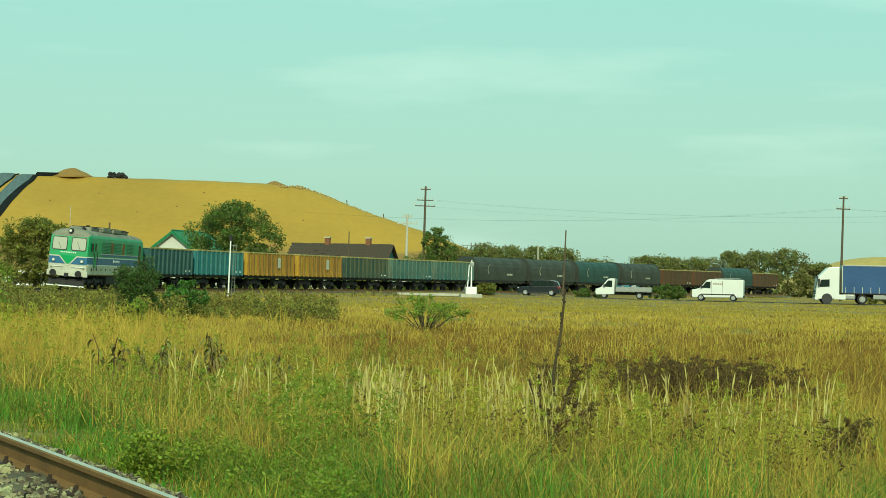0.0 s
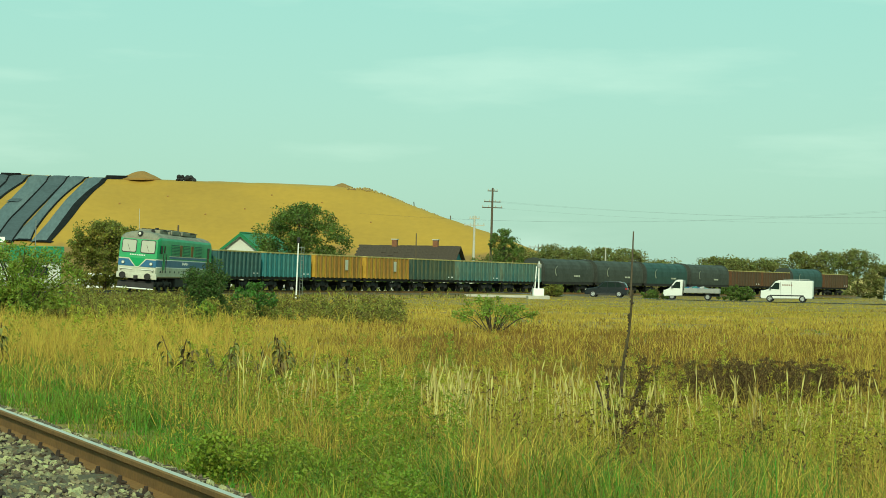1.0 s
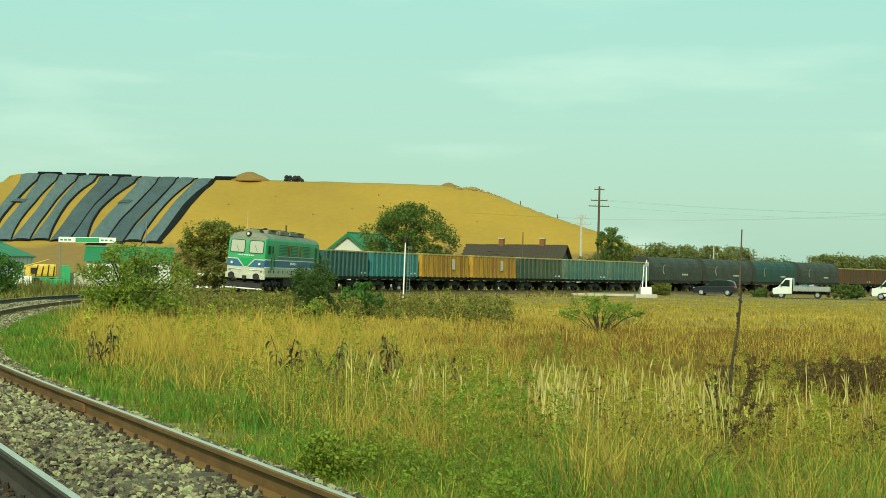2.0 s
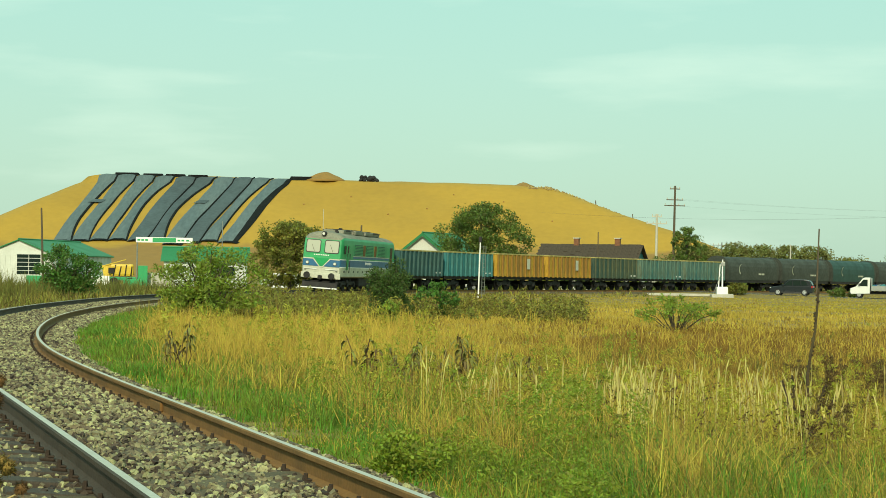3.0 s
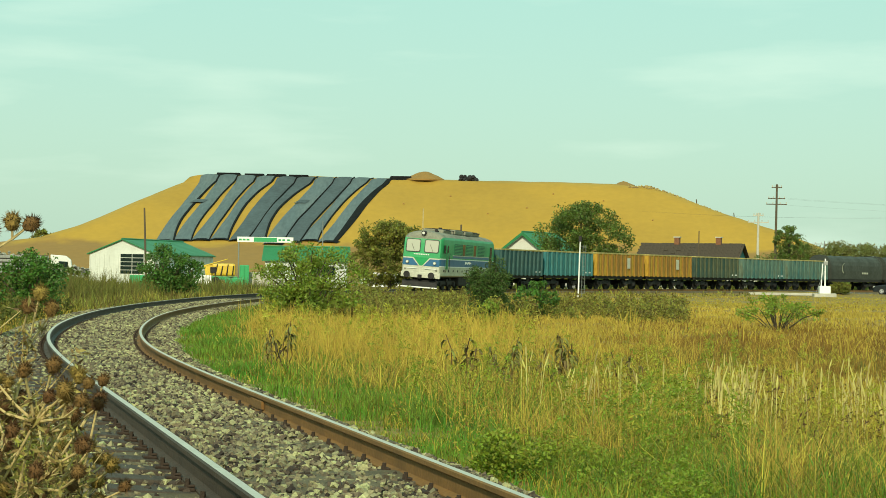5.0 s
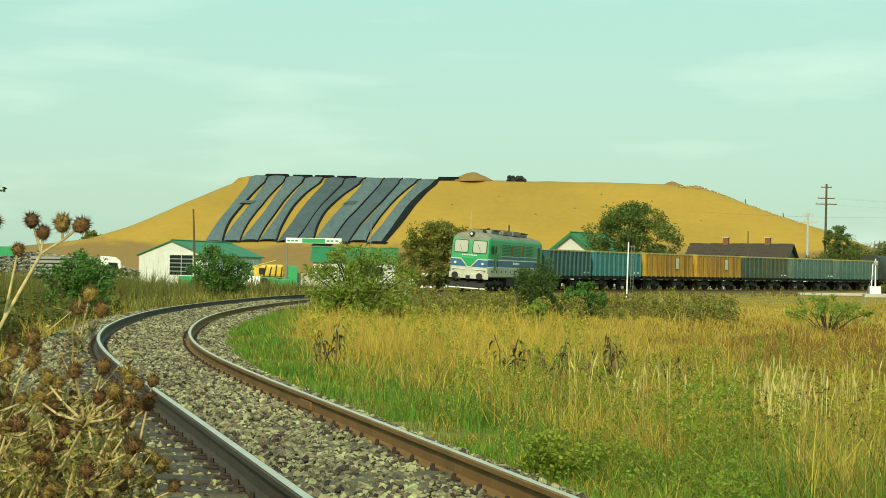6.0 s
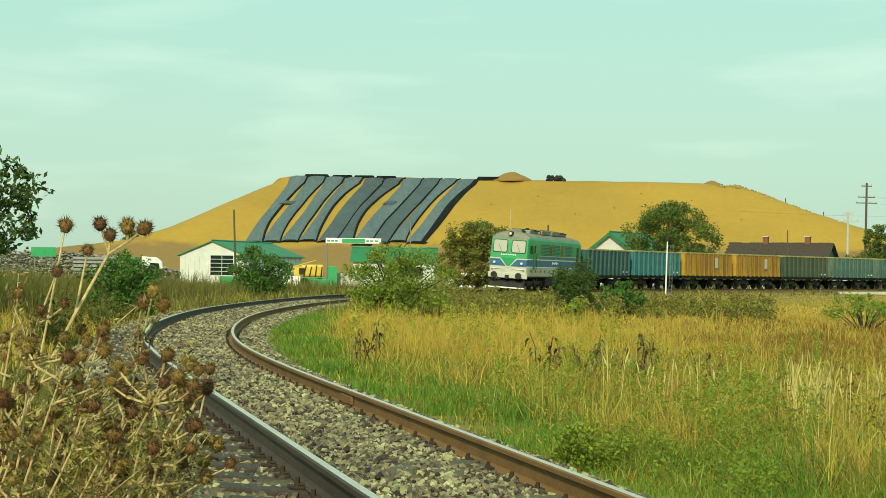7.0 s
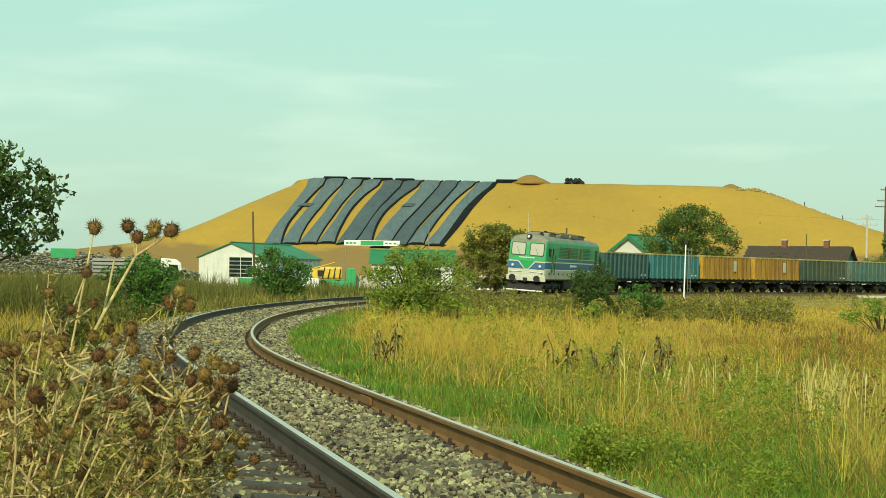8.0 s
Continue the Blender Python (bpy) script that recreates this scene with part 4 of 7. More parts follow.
def hood_wagon(m, tarp, colour, length=12.0, first=False):
    W = thing("covered_wagon", f"{colour} covered wagon with a rounded hood", "wagon", m, group="covered wagons")
    h = length / 2
    arc = [(1.45, 1.25), (1.50, 2.2), (1.46, 2.8), (1.32, 3.25), (1.05, 3.6), (0.65, 3.82), (0.0, 3.92)]
    sec = arc + [(-y, z) for y, z in arc[-2::-1]]
    key = ("hood", tarp.name)
    if key not in WAGON_CACHE:
        v, f = [], []
        xs = np.linspace(-h + 0.25, h - 0.25, 21)
        for i, x in enumerate(xs):
            k = 1.0 if i % 4 == 0 else 0.985
            v += [(x, y * k, 1.25 + (z - 1.25) * k) for y, z in sec]
        k = len(sec)
        for i in range(20):
            f += [(i * k + j, (i + 1) * k + j, (i + 1) * k + j + 1, i * k + j + 1) for j in range(k - 1)]
        WAGON_CACHE[key] = mesh_of("hood", v, f, tarp)
    hood = part("hood", WAGON_CACHE[key], None, W)
    for e in (-1, 1):
        def end():
            bm = bmesh.new()
            a = [bm.verts.new((e * (h - 0.22), y * 1.03, 1.25 + (z - 1.25) * 1.03)) for y, z in sec]
            b = [bm.verts.new((e * (h - 0.06), y * 1.03, 1.25 + (z - 1.25) * 1.03)) for y, z in sec]
            bm.faces.new(a), bm.faces.new(b[::-1])
            for i in range(len(sec)):
                bm.faces.new((a[i], b[i], b[(i + 1) % len(sec)], a[(i + 1) % len(sec)]))
            bmesh.ops.recalc_face_normals(bm, faces=bm.faces[:])
            return bm
        part("end_wall", cached(("hood_end", e, first), end, tarp), None, W)
        buffers(W, e * (h - 0.02), e)
        bogie(W, e * (h - 2.2))
    for side in (-1, 1):
        part("sole_bar", cached(("sole_bar_c", side), lambda: box(-h, h, side * 1.3 - 0.08, side * 1.3 + 0.08, 0.95, 1.3, 0.01), BLACK), None, W)
        # a pale crescent, the sun's reflection painted on as a plate, and bars
        bm = bmesh.new()
        outer = [(0.62 * math.cos(a), 0.62 * math.sin(a)) for a in np.linspace(-1.1, 1.5, 10)]
        inner = [(-0.16 + 0.62 * math.cos(a), 0.05 + 0.56 * math.sin(a)) for a in np.linspace(1.4, -1.0, 10)]
        vs = [bm.verts.new((x + 2.9, side * 1.52, 2.45 + z)) for x, z in outer + inner]
        bm.faces.new(vs if side < 0 else vs[::-1])
        bmesh.ops.solidify(bm, geom=bm.faces[:], thickness=0.012)
        part("crescent_mark", bm, CREAM, W)
        for k in range(4):
            part("marking_bar", box(-1.4 - 0.36 * k, -1.15 - 0.36 * k, side * 1.515 - 0.008, side * 1.515 + 0.008, 1.85, 2.05), CREAM, W)
    return W


LOCO_S = float(LINE_S[np.argmin(np.hypot(LINE[:, 0] + 6.8, LINE[:, 1] - 132.8))])
locomotive(on_rails(LOCO_S + 8.5))
s = LOCO_S + 17.6
for k, (paint, colour) in enumerate(((WGREEN, "blue-green"), (WTEAL, "teal"), (WORANGE, "rusty orange"), (WORANGE, "rusty orange"), (WDARK, "dark green"), (WTEAL2, "pale teal"), (WTEAL2, "pale teal"))):
    open_wagon(on_rails(s + 5.45), paint, colour)
    s += 10.9
for k in range(4):
    hood_wagon(on_rails(s + 6.4), TARPG if k == 2 else TARP, "dark green" if k == 2 else "dark grey", first=k == 0)
    s += 12.8
for k in range(2):
    open_wagon(on_rails(s + 5.45), WRUST, "rust-brown")
    s += 10.9
hood_wagon(on_rails(s + 6.4), TARPG, "dark green")
s += 12.8
open_wagon(on_rails(s + 5.45), WRUST, "rust-brown")

# ---- houses and the depot ----
def gable_house(at, w, l, eave, ridge, wall, roof, label, over=0.45, name="house"):
    """Gable to -y, w wide, l deep. Returns the thing."""
    H = thing(name, label, name.split("_")[-1] if name != "house" else "house", at)
    shell = prism([(-w / 2, 0), (w / 2, 0), (w / 2, eave), (0, ridge), (-w / 2, eave)], 0, l)
    part("wall", shell, wall, H)
    k = (ridge - eave) / (w / 2)
    for d in (-1, 1):
        run = w / 2 + over
        out = [(0, ridge + 0.14), (d * run, ridge + 0.14 - k * run), (d * run, ridge + 0.02 - k * run), (0, ridge + 0.02)]
        part("roof_slope", prism(out, -over, l + over), roof, H)
    part("ridge_cap", rod((0, -over, ridge + 0.16), (0, l + over, ridge + 0.16), 0.10, 0.10, 8), roof, H)
    return H


def window(parent, x0, x1, z0, z1, y=-0.03, panes=2, frame_mat=WHITE):
    wd = part("window", box(x0 - 0.08, x1 + 0.08, y - 0.04, y + 0.05, z0 - 0.08, z1 + 0.08, 0.01), frame_mat, parent)
    for k in range(panes):
        a, b = x0 + (x1 - x0) * k / panes + 0.03, x0 + (x1 - x0) * (k + 1) / panes - 0.03
        part("pane", box(a, b, y - 0.055, y - 0.035, z0, z1), GLASS, wd)
    return wd


gz = lambda x, y: float(ground_z(x, y))
h1 = gable_house(pose(0.6, 229, 0.2, 0, 0, -24), 9.6, 10, 3.0, 6.6, PLASTER, GREENROOF, "white plastered house with a green sheet roof")
window(h1, -2.3, -1.1, 2.6, 3.9), window(h1, 0.2, 1.9, 2.7, 4.1, panes=3)
part("bargeboard", prism([(-5.25, 2.68), (-5.25, 2.42), (0, 6.32), (0, 6.60)], -0.52, -0.45), GREENROOF, h1)
part("bargeboard", prism([(5.25, 2.68), (5.25, 2.42), (0, 6.32), (0, 6.60)], -0.52, -0.45), GREENROOF, h1)
# long low house with a tiled roof: ridge runs across the view
h2 = thing("house", "long low house with a dark tiled roof and two chimneys", "house", pose(22.6, 249, 0.2, 0, 0, -20))
part("wall", box(-6.3, 6.3, -3.4, 3.4, 0, 3.5), PLASTER, h2)
part("gable", prism([(-3.4, 3.5), (3.4, 3.5), (0, 5.75)], -0.12, 0.12), WTEAL, h2, "teal boarded gable", at=pose(6.2, 0, 0, 0, 0, 90))
part("gable", prism([(-3.4, 3.5), (3.4, 3.5), (0, 5.75)], -0.12, 0.12), WTEAL, h2, "teal boarded gable", at=pose(-6.2, 0, 0, 0, 0, 90))
for d in (-1, 1):
    slope = part("roof_slope", prism([(0, 6.0), (d * 3.9, 3.42), (d * 3.9, 3.28), (0, 5.85)], -6.8, 6.8), TILEROOF, h2, at=pose(0, 0, 0, 0, 0, 90))
trng = random.Random(2)
for i in range(13):
    for j in range(24):
        if trng.random() < 0.96:
            x, q = -6.7 + 0.56 * j, i / 13
            yy, zz = -3.9 * (1 - q) - 0.0, 3.42 + 2.58 * q + 0.03
            k = ("roof_tile",)
            tile = cached(k, lambda: box(-0.27, 0.27, -0.20, 0.17, -0.015, 0.03, 0.01), TILEROOF)
            part("roof_tile", tile, None, h2, at=pose(x + 0.28 * (i % 2) * 0.5, yy + 0.15, zz + 0.09 + trng.uniform(-.01, .015), 33.5, 0, trng.uniform(-1.5, 1.5)))
for x in (-2.1, 3.4):
    c = part("chimney", box(x - 0.33, x + 0.33, -0.33, 0.33, 5.5, 6.75, 0.02), BRICK, h2)
    part("chimney_cap", box(x - 0.42, x + 0.42, -0.42, 0.42, 6.72, 6.86, 0.02), CONCRETE, c)
window(h2, -4.5, -3.5, 1.0, 2.4, -3.43), window(h2, -0.6, 0.6, 1.0, 2.4, -3.43), window(h2, 3.2, 4.2, 1.0, 2.4, -3.43)
tagged(part("annex", box(29.4, 31.4, 252, 255, 0, 4.4, 0.03), PLASTER), "small white annex beside the tiled house", "annex")
# white sheet-metal shed with a green roof
sh = gable_house(pose(-44.8, 215.5, -0.1, 0, 0, -13), 8.2, 17, 3.55, 5.15, SHEDWALL, GREENROOF, "white sheet-metal shed with a green roof", 0.25, "shed")
dr = part("roller_door", box(-0.35, 2.75, -0.10, 0.0, 0, 3.75, 0.01), SHEDWALL, sh)
for k in range(5):
    for j in range(2):
        part("pane", box(-0.2 + 1.45 * j, 1.17 + 1.45 * j, -0.13, -0.09, 1.35 + 0.46 * k, 1.74 + 0.46 * k), GLASS, dr)
for k in range(14):
    part("wall_rib", box(4.1, 4.16, 0.6 + 1.2 * k, 0.68 + 1.2 * k, 0, 3.5), SHEDWALL, sh)
    part("wall_rib", box(-4.0 + 0.58 * k, -3.96 + 0.58 * k, -0.04, 0.0, 0, 3.5), SHEDWALL, sh) if not -0.45 < -4.0 + 0.58 * k < 2.85 else None
ob2 = gable_house(pose(-27.6, 209.5, 0, 0, 0, -86), 6.0, 8.8, 3.0, 4.35, SHEDWALL, GREENROOF, "low white depot building with a green roof", 0.35, "depot")
for k in range(3):
    part("wall_strip", box(2.98, 3.04, 1.0 + 2.6 * k, 2.4 + 2.6 * k, 1.2, 2.4), GLASS, ob2)
# gantry sign over the depot gate
sg = thing("gantry_sign", "green and white gantry sign on two posts", "sign", pose(-26.3, 198.3, 0, 0, 0, 6))
for x in (-2.75, 2.75):
    part("post", rod((x, 0, -0.2), (x, 0, 5.1), 0.07, 0.07, 8), STEEL, sg)
bd = part("board", box(-2.9, 2.9, -0.08, 0.08, 4.75, 5.30, 0.02), WHITE, sg)
part("green_panel", box(-1.2, 1.2, -0.10, -0.085, 4.80, 5.25), SIGNGREEN, bd)
for x in (-2.6, -2.2, -1.8, 1.5, 1.9, 2.4):
    part("lettering_bar", box(x - 0.15, x + 0.15, -0.10, -0.085, 4.92, 5.10), SIGNGREEN, bd)
# yard clutter
trl = thing("sprayer_trailer", "yellow tank trailer with green frame in the yard", "trailer", pose(-30.6, 199, 0.2, 0, 0, 8))
part("tank", box(-1.3, 1.1, -0.7, 0.7, 1.0, 2.3, 0.25), YELLOW, trl)
part("frame", box(-1.8, 1.6, -0.6, 0.6, 0.6, 0.95, 0.04), SIGNGREEN, trl)
part("hopper", prism([(-1.9, 0.7), (-1.3, 0.7), (-1.2, 2.3), (-2.2, 2.1)], -0.5, 0.5), YELLOW, trl)
for k in range(4):
    part("hose", rod((-1.0 + 0.6 * k, -0.74, 1.05), (-0.75 + 0.55 * k, -0.76, 2.2 - 0.15 * (k % 2)), 0.07, 0.05, 6), BLACK, trl)
part("pump", box(-1.5, -0.9, -0.85, -0.72, 1.3, 1.9, 0.05), BLACK, trl)
part("boom", rod((-1.9, -0.5, 2.1), (0.3, -0.8, 2.75), 0.06, 0.05, 6), YELLOW, trl)
for x in (-0.9, 0.7):
    for y in (-0.75, 0.75):
        part("wheel", rod((x, y - 0.12, 0.45), (x, y + 0.12, 0.45), 0.45, 0.45, 16), RUBBER, trl)
for k, (x, y, w, h, mt, lb) in enumerate(((-28.4, 198, 0.9, 2.4, SIGNGREEN, "tall green bin beside the gate"), (-33.2, 197, 3.0, 1.3, WHITE, "white banner fence panel by the yard"), (-26.8, 199.5, 2.8, 1.7, CONCRETE, "pale concrete block by the yard"), (-23.4, 200, 3.2, 1.8, WHITE, "white container in the depot yard"),
                                      (-29.2, 196.5, 1.8, 1.0, SIGNGREEN, "low green container by the yard"), (-39.5, 200, 2.4, 1.2, SIGNGREEN, "low green skip before the shed"), (-11.6, 236, 2.2, 3.0, SIGNGREEN, "green gate panel beside the road"), (-6.0, 232, 1.2, 2.6, WHITE, "white gate pillar beside the road"), (-16, 228, 4.0, 1.8, WHITE, "white container behind the dark tree"))):
    c = thing("yard_container", lb, "container", pose(x, y, gz(x, y) - 0.05, 0, 0, 6))
    part("body", box(-w / 2, w / 2, -0.6, 0.6, 0, h, 0.03), mt, c)
    n = max(2, int(w / 0.6))
    for j in range(n + 1):
        part("rib", box(-w / 2 + w * j / n - 0.03, -w / 2 + w * j / n + 0.03, -0.66, -0.60, 0.05, h - 0.05), mt, c)
# waste heap at the far left with a green skip before it
wr = random.Random(9)
v, f = [], []
for k in range(6000):
    x, y = wr.uniform(-150, -68), wr.uniform(330, 350)
    top = 5.6 * math.exp(-((x + 112) / 34) ** 4) * (1 - abs(y - 340) / 13)
    z, r = max(0.0, top * wr.uniform(0.7, 1.0)), wr.uniform(0.15, 0.5)
    b0 = len(v)
    for dx, dy, dz in ((1, 0, 0), (0, 1, 0), (-1, 0, 0), (0, -1, 0), (0, 0, 0.7), (0, 0, -0.9)):
        v.append((x + dx * r * wr.uniform(.6, 1.3), y + dy * r, z + dz * r * wr.uniform(.6, 1.2)))
    f += [(b0 + a, b0 + (a + 1) % 4, b0 + 4) for a in range(4)] + [(b0 + (a + 1) % 4, b0 + a, b0 + 5) for a in range(4)]
tagged(part("waste_heap", mesh_of("waste_heap", v, f, mat("mixed waste", (0.24, 0.23, 0.185), 0.9, vary=0.3, island=0.7)), None), "low heap of pale mixed waste", "waste heap", kind="stuff")
bb = thing("billboard", "green billboard on two steel posts", "billboard", pose(-57.4, 191.5, 0.0, 0, 0, 15))
part("board", box(-1.25, 1.25, -0.06, 0.06, 2.95, 3.95, 0.02), SIGNGREEN, bb)
for x in (-0.9, 0.9):
    part("post", rod((x, 0.1, -0.1), (x, 0.1, 3.8), 0.06, 0.06, 8), STEEL, bb)

# ---- poles and lines ----
def pole(x, y, top, label, material=WOODPOLE, r=0.14, arms=(), lean=0.0, name="utility_pole", base=None):
    P = thing(name, label, "pole", pose(x, y, (gz(x, y) if base is None else base) - 0.1, 0, lean, 0))
    h = top - P.matrix_basis.translation.z
    part("mast", rod((0, 0, 0), (0, 0, h), r, r * 0.62, 10), material, P)
    for down, half in arms:
        arm = part("crossarm", box(-half, half, -0.07, 0.07, h - down - 0.07, h - down + 0.07, 0.02), material, P)
        for q in (-half + 0.1, -half * 0.35, half * 0.35, half - 0.1):
            part("insulator", rod((q, 0, h - down + 0.07), (q, 0, h - down + 0.34), 0.07, 0.05, 8), CONCRETE, arm)
    return P


pole(39.6, 297.4, 16.4, "tall dark power pole with three crossarms", WOODPOLE, 0.24, ((0.5, 0.8), (2.2, 1.3), (3.1, 1.6)), 0.6)
pole(34.5, 278, 11.3, "pale concrete power pole with two crossarms", CONCRETE, 0.24, ((0.4, 0.75), (1.4, 1.5)), 0.4)
pole(88.6, 244.5, 14.0, "tall wooden power pole with two crossarms", WOODPOLE, 0.19, ((0.3, 0.6), (1.7, 0.95)), 0.9)
pole(52.5, 331, 8.4, "far power pole with one crossarm", STEEL, 0.16, ((0.5, 1.6),))
pole(43.9, 210.5, 7.6, "wooden telegraph pole beside the road", WOODPOLE, 0.12, lean=1.6)
rp = pole(-5.5, 180, 6.4, "wooden pole carrying a round hoop", WOODPOLE, 0.13, lean=0.9)
hv, hf = [], []
for k in range(24):
    a = k * math.pi / 12
    for q in range(6):
        b = q * math.pi / 3
        rr = 0.30 + 0.045 * math.cos(b)
        hv.append((0.42 + rr * math.cos(a), 0.045 * math.sin(b), 5.35 + rr * math.sin(a)))
        hf.append((k * 6 + q, ((k + 1) % 24) * 6 + q, ((k + 1) % 24) * 6 + (q + 1) % 6, k * 6 + (q + 1) % 6))
part("hoop", mesh_of("hoop", hv, hf, STEEL), None, rp)
pole(-13, 260, 10.6, "thin white mast behind the trees", CONCRETE, 0.06, name="mast")
pole(-9.8, 233, 5.2, "pale street lamp mast by the yard", STEEL, 0.08, name="lamp_mast")
pole(-36.4, 186.5, 7.8, "weathered wooden pole before the shed", WOODPOLE, 0.13, lean=-2.2)
pole(-20.8, 203, 7.2, "slim grey lamp mast by the depot", STEEL, 0.07, name="lamp_mast")
pole(22.5, 240, 7.6, "slim dark pole before the tiled house", WOODPOLE, 0.10)
pole(58.4, 300, 7.5, "white far pole above the hedge", CONCRETE, 0.16)
post = thing("signal_post", "slim white trackside post with a dark lamp head", "signal post", pose(4.72, 150, gz(4.72, 150) - 0.1, 0, 1.4, 0))
part("mast", rod((0, 0, 0), (0, 0, 4.5), 0.06, 0.05, 10), WHITE, post)
part("lamp_head", box(-0.13, 0.13, -0.10, 0.12, 4.45, 4.90, 0.04), BLACK, post)
ladder = part("ladder", rod((0.24, 0, 0), (0.24, 0, 4.2), 0.02, 0.02, 6), STEEL, post)
part("stile", rod((0.46, 0, 0), (0.46, 0, 4.2), 0.02, 0.02, 6), STEEL, ladder)
for k in range(13):
    part("rung", rod((0.24, 0, 0.4 + 0.3 * k), (0.46, 0, 0.4 + 0.3 * k), 0.012, 0.012, 5), STEEL, ladder)
part("ladder_bracket", rod((0, 0, 4.1), (0.46, 0, 4.1), 0.018, 0.018, 6), STEEL, post)
# level crossing: barrier post on a white plinth, low white kerb
cr = thing("crossing_barrier", "white level crossing barrier post on a stepped plinth", "barrier", pose(30.6, 192.6, gz(30.6, 192.6) - 0.05))
part("plinth", box(-1.1, 1.1, -0.7, 0.7, 0, 0.40, 0.04), CONCRETE, cr)
part("housing", box(-0.55, 0.55, -0.45, 0.45, 0.40, 1.15, 0.06), WHITE, cr)
part("mast", rod((0.05, 0, 1.1), (0.05, 0, 3.9), 0.08, 0.06, 8), WHITE, cr)
part("barrier_arm", rod((-0.35, 0, 0.9), (-0.15, 0.3, 3.4), 0.06, 0.05, 8), WHITE, cr)
part("lamp_head", box(-0.12, 0.30, -0.12, 0.12, 3.25, 3.65, 0.04), STEEL, cr)
part("stay", rod((-0.9, 0, 0.3), (0.05, 0, 2.9), 0.025, 0.025, 6), STEEL, cr)
tagged(part("crossing_kerb", box(23.2, 31.9, 193.5, 193.8, 0.1, 0.36, 0.04), CONCRETE), "low white concrete kerb at the crossing", "kerb", kind="structure")


def cable(a, b, sag, label="thin overhead power cable"):
    cu = bpy.data.curves.new("cable", "CURVE")
    cu.dimensions, cu.bevel_depth, cu.bevel_resolution = "3D", 0.005, 0
    sp = cu.splines.new("POLY")
    sp.points.add(24)
    a, b = Vector(a), Vector(b)
    for k in range(25):
        u = k / 24
        q = a.lerp(b, u)
        sp.points[k].co = (q.x, q.y, q.z - sag * 4 * u * (1 - u), 1)
    cu.materials.append(WIRE)
    tagged(new("power_cable", cu), label, "cable", group="overhead cables")


for dz, dx in ((2.1, -1.2), (2.1, 1.2), (3.0, -1.5)):
    cable((39.6 + dx, 297.4, 16.4 - dz), (140 + dx, 280, 17 - dz), 2.0)
for dx in (-0.8, 0.8):
    cable((88.6 + dx, 244.5, 12.3), (20 + dx, 300, 12.0), 1.5)
    cable((88.6 + dx, 244.5, 12.3), (170 + dx, 190, 12.5), 1.5)

# ---- road vehicles ----
def wheel(parent, x, y, r, rim=RIM, wide=0.22):
    tyre = part("wheel", rod((x, y - wide / 2, r), (x, y + wide / 2, r), r, r, 22), RUBBER, parent)
    s = 1 if y > 0 else -1
    hub = part("rim", rod((x, y + s * (wide / 2 - 0.02), r), (x, y + s * (wide / 2 + 0.015), r), r * 0.66, r * 0.60, 16), rim, tyre)
    for k in range(5):
        a = k * math.pi * 0.4
        part("hole", rod((x + r * 0.38 * math.cos(a), y + s * (wide / 2 + 0.012), r + r * 0.38 * math.sin(a)), (x + r * 0.38 * math.cos(a), y + s * (wide / 2 + 0.025), r + r * 0.38 * math.sin(a)), r * 0.11, r * 0.11, 8), BLACK, tyre) if rim is RIM else None


def on_road(x, gap=0.0):
    """Pose on the road where it passes x, facing the crossing, on the near or far lane."""
    i = int(np.argmin(np.abs(ROADL[:, 0] - x)))
    t = ROADT[i]
    p = ROADL[i] + np.array([t[1], -t[0]]) * gap
    return Matrix.Translation((p[0], p[1], float(road_z(*ROADL[i])) + 0.008)) @ Matrix.Rotation(math.atan2(t[1], t[0]), 4, "Z")


def side_plates(parent, name, pts, w, material, off=0.012):
    for s in (-1, 1):
        a, b = sorted((s * (w / 2 - 0.02), s * (w / 2 + off)))
        part(name, prism(pts, a, b), material, parent)


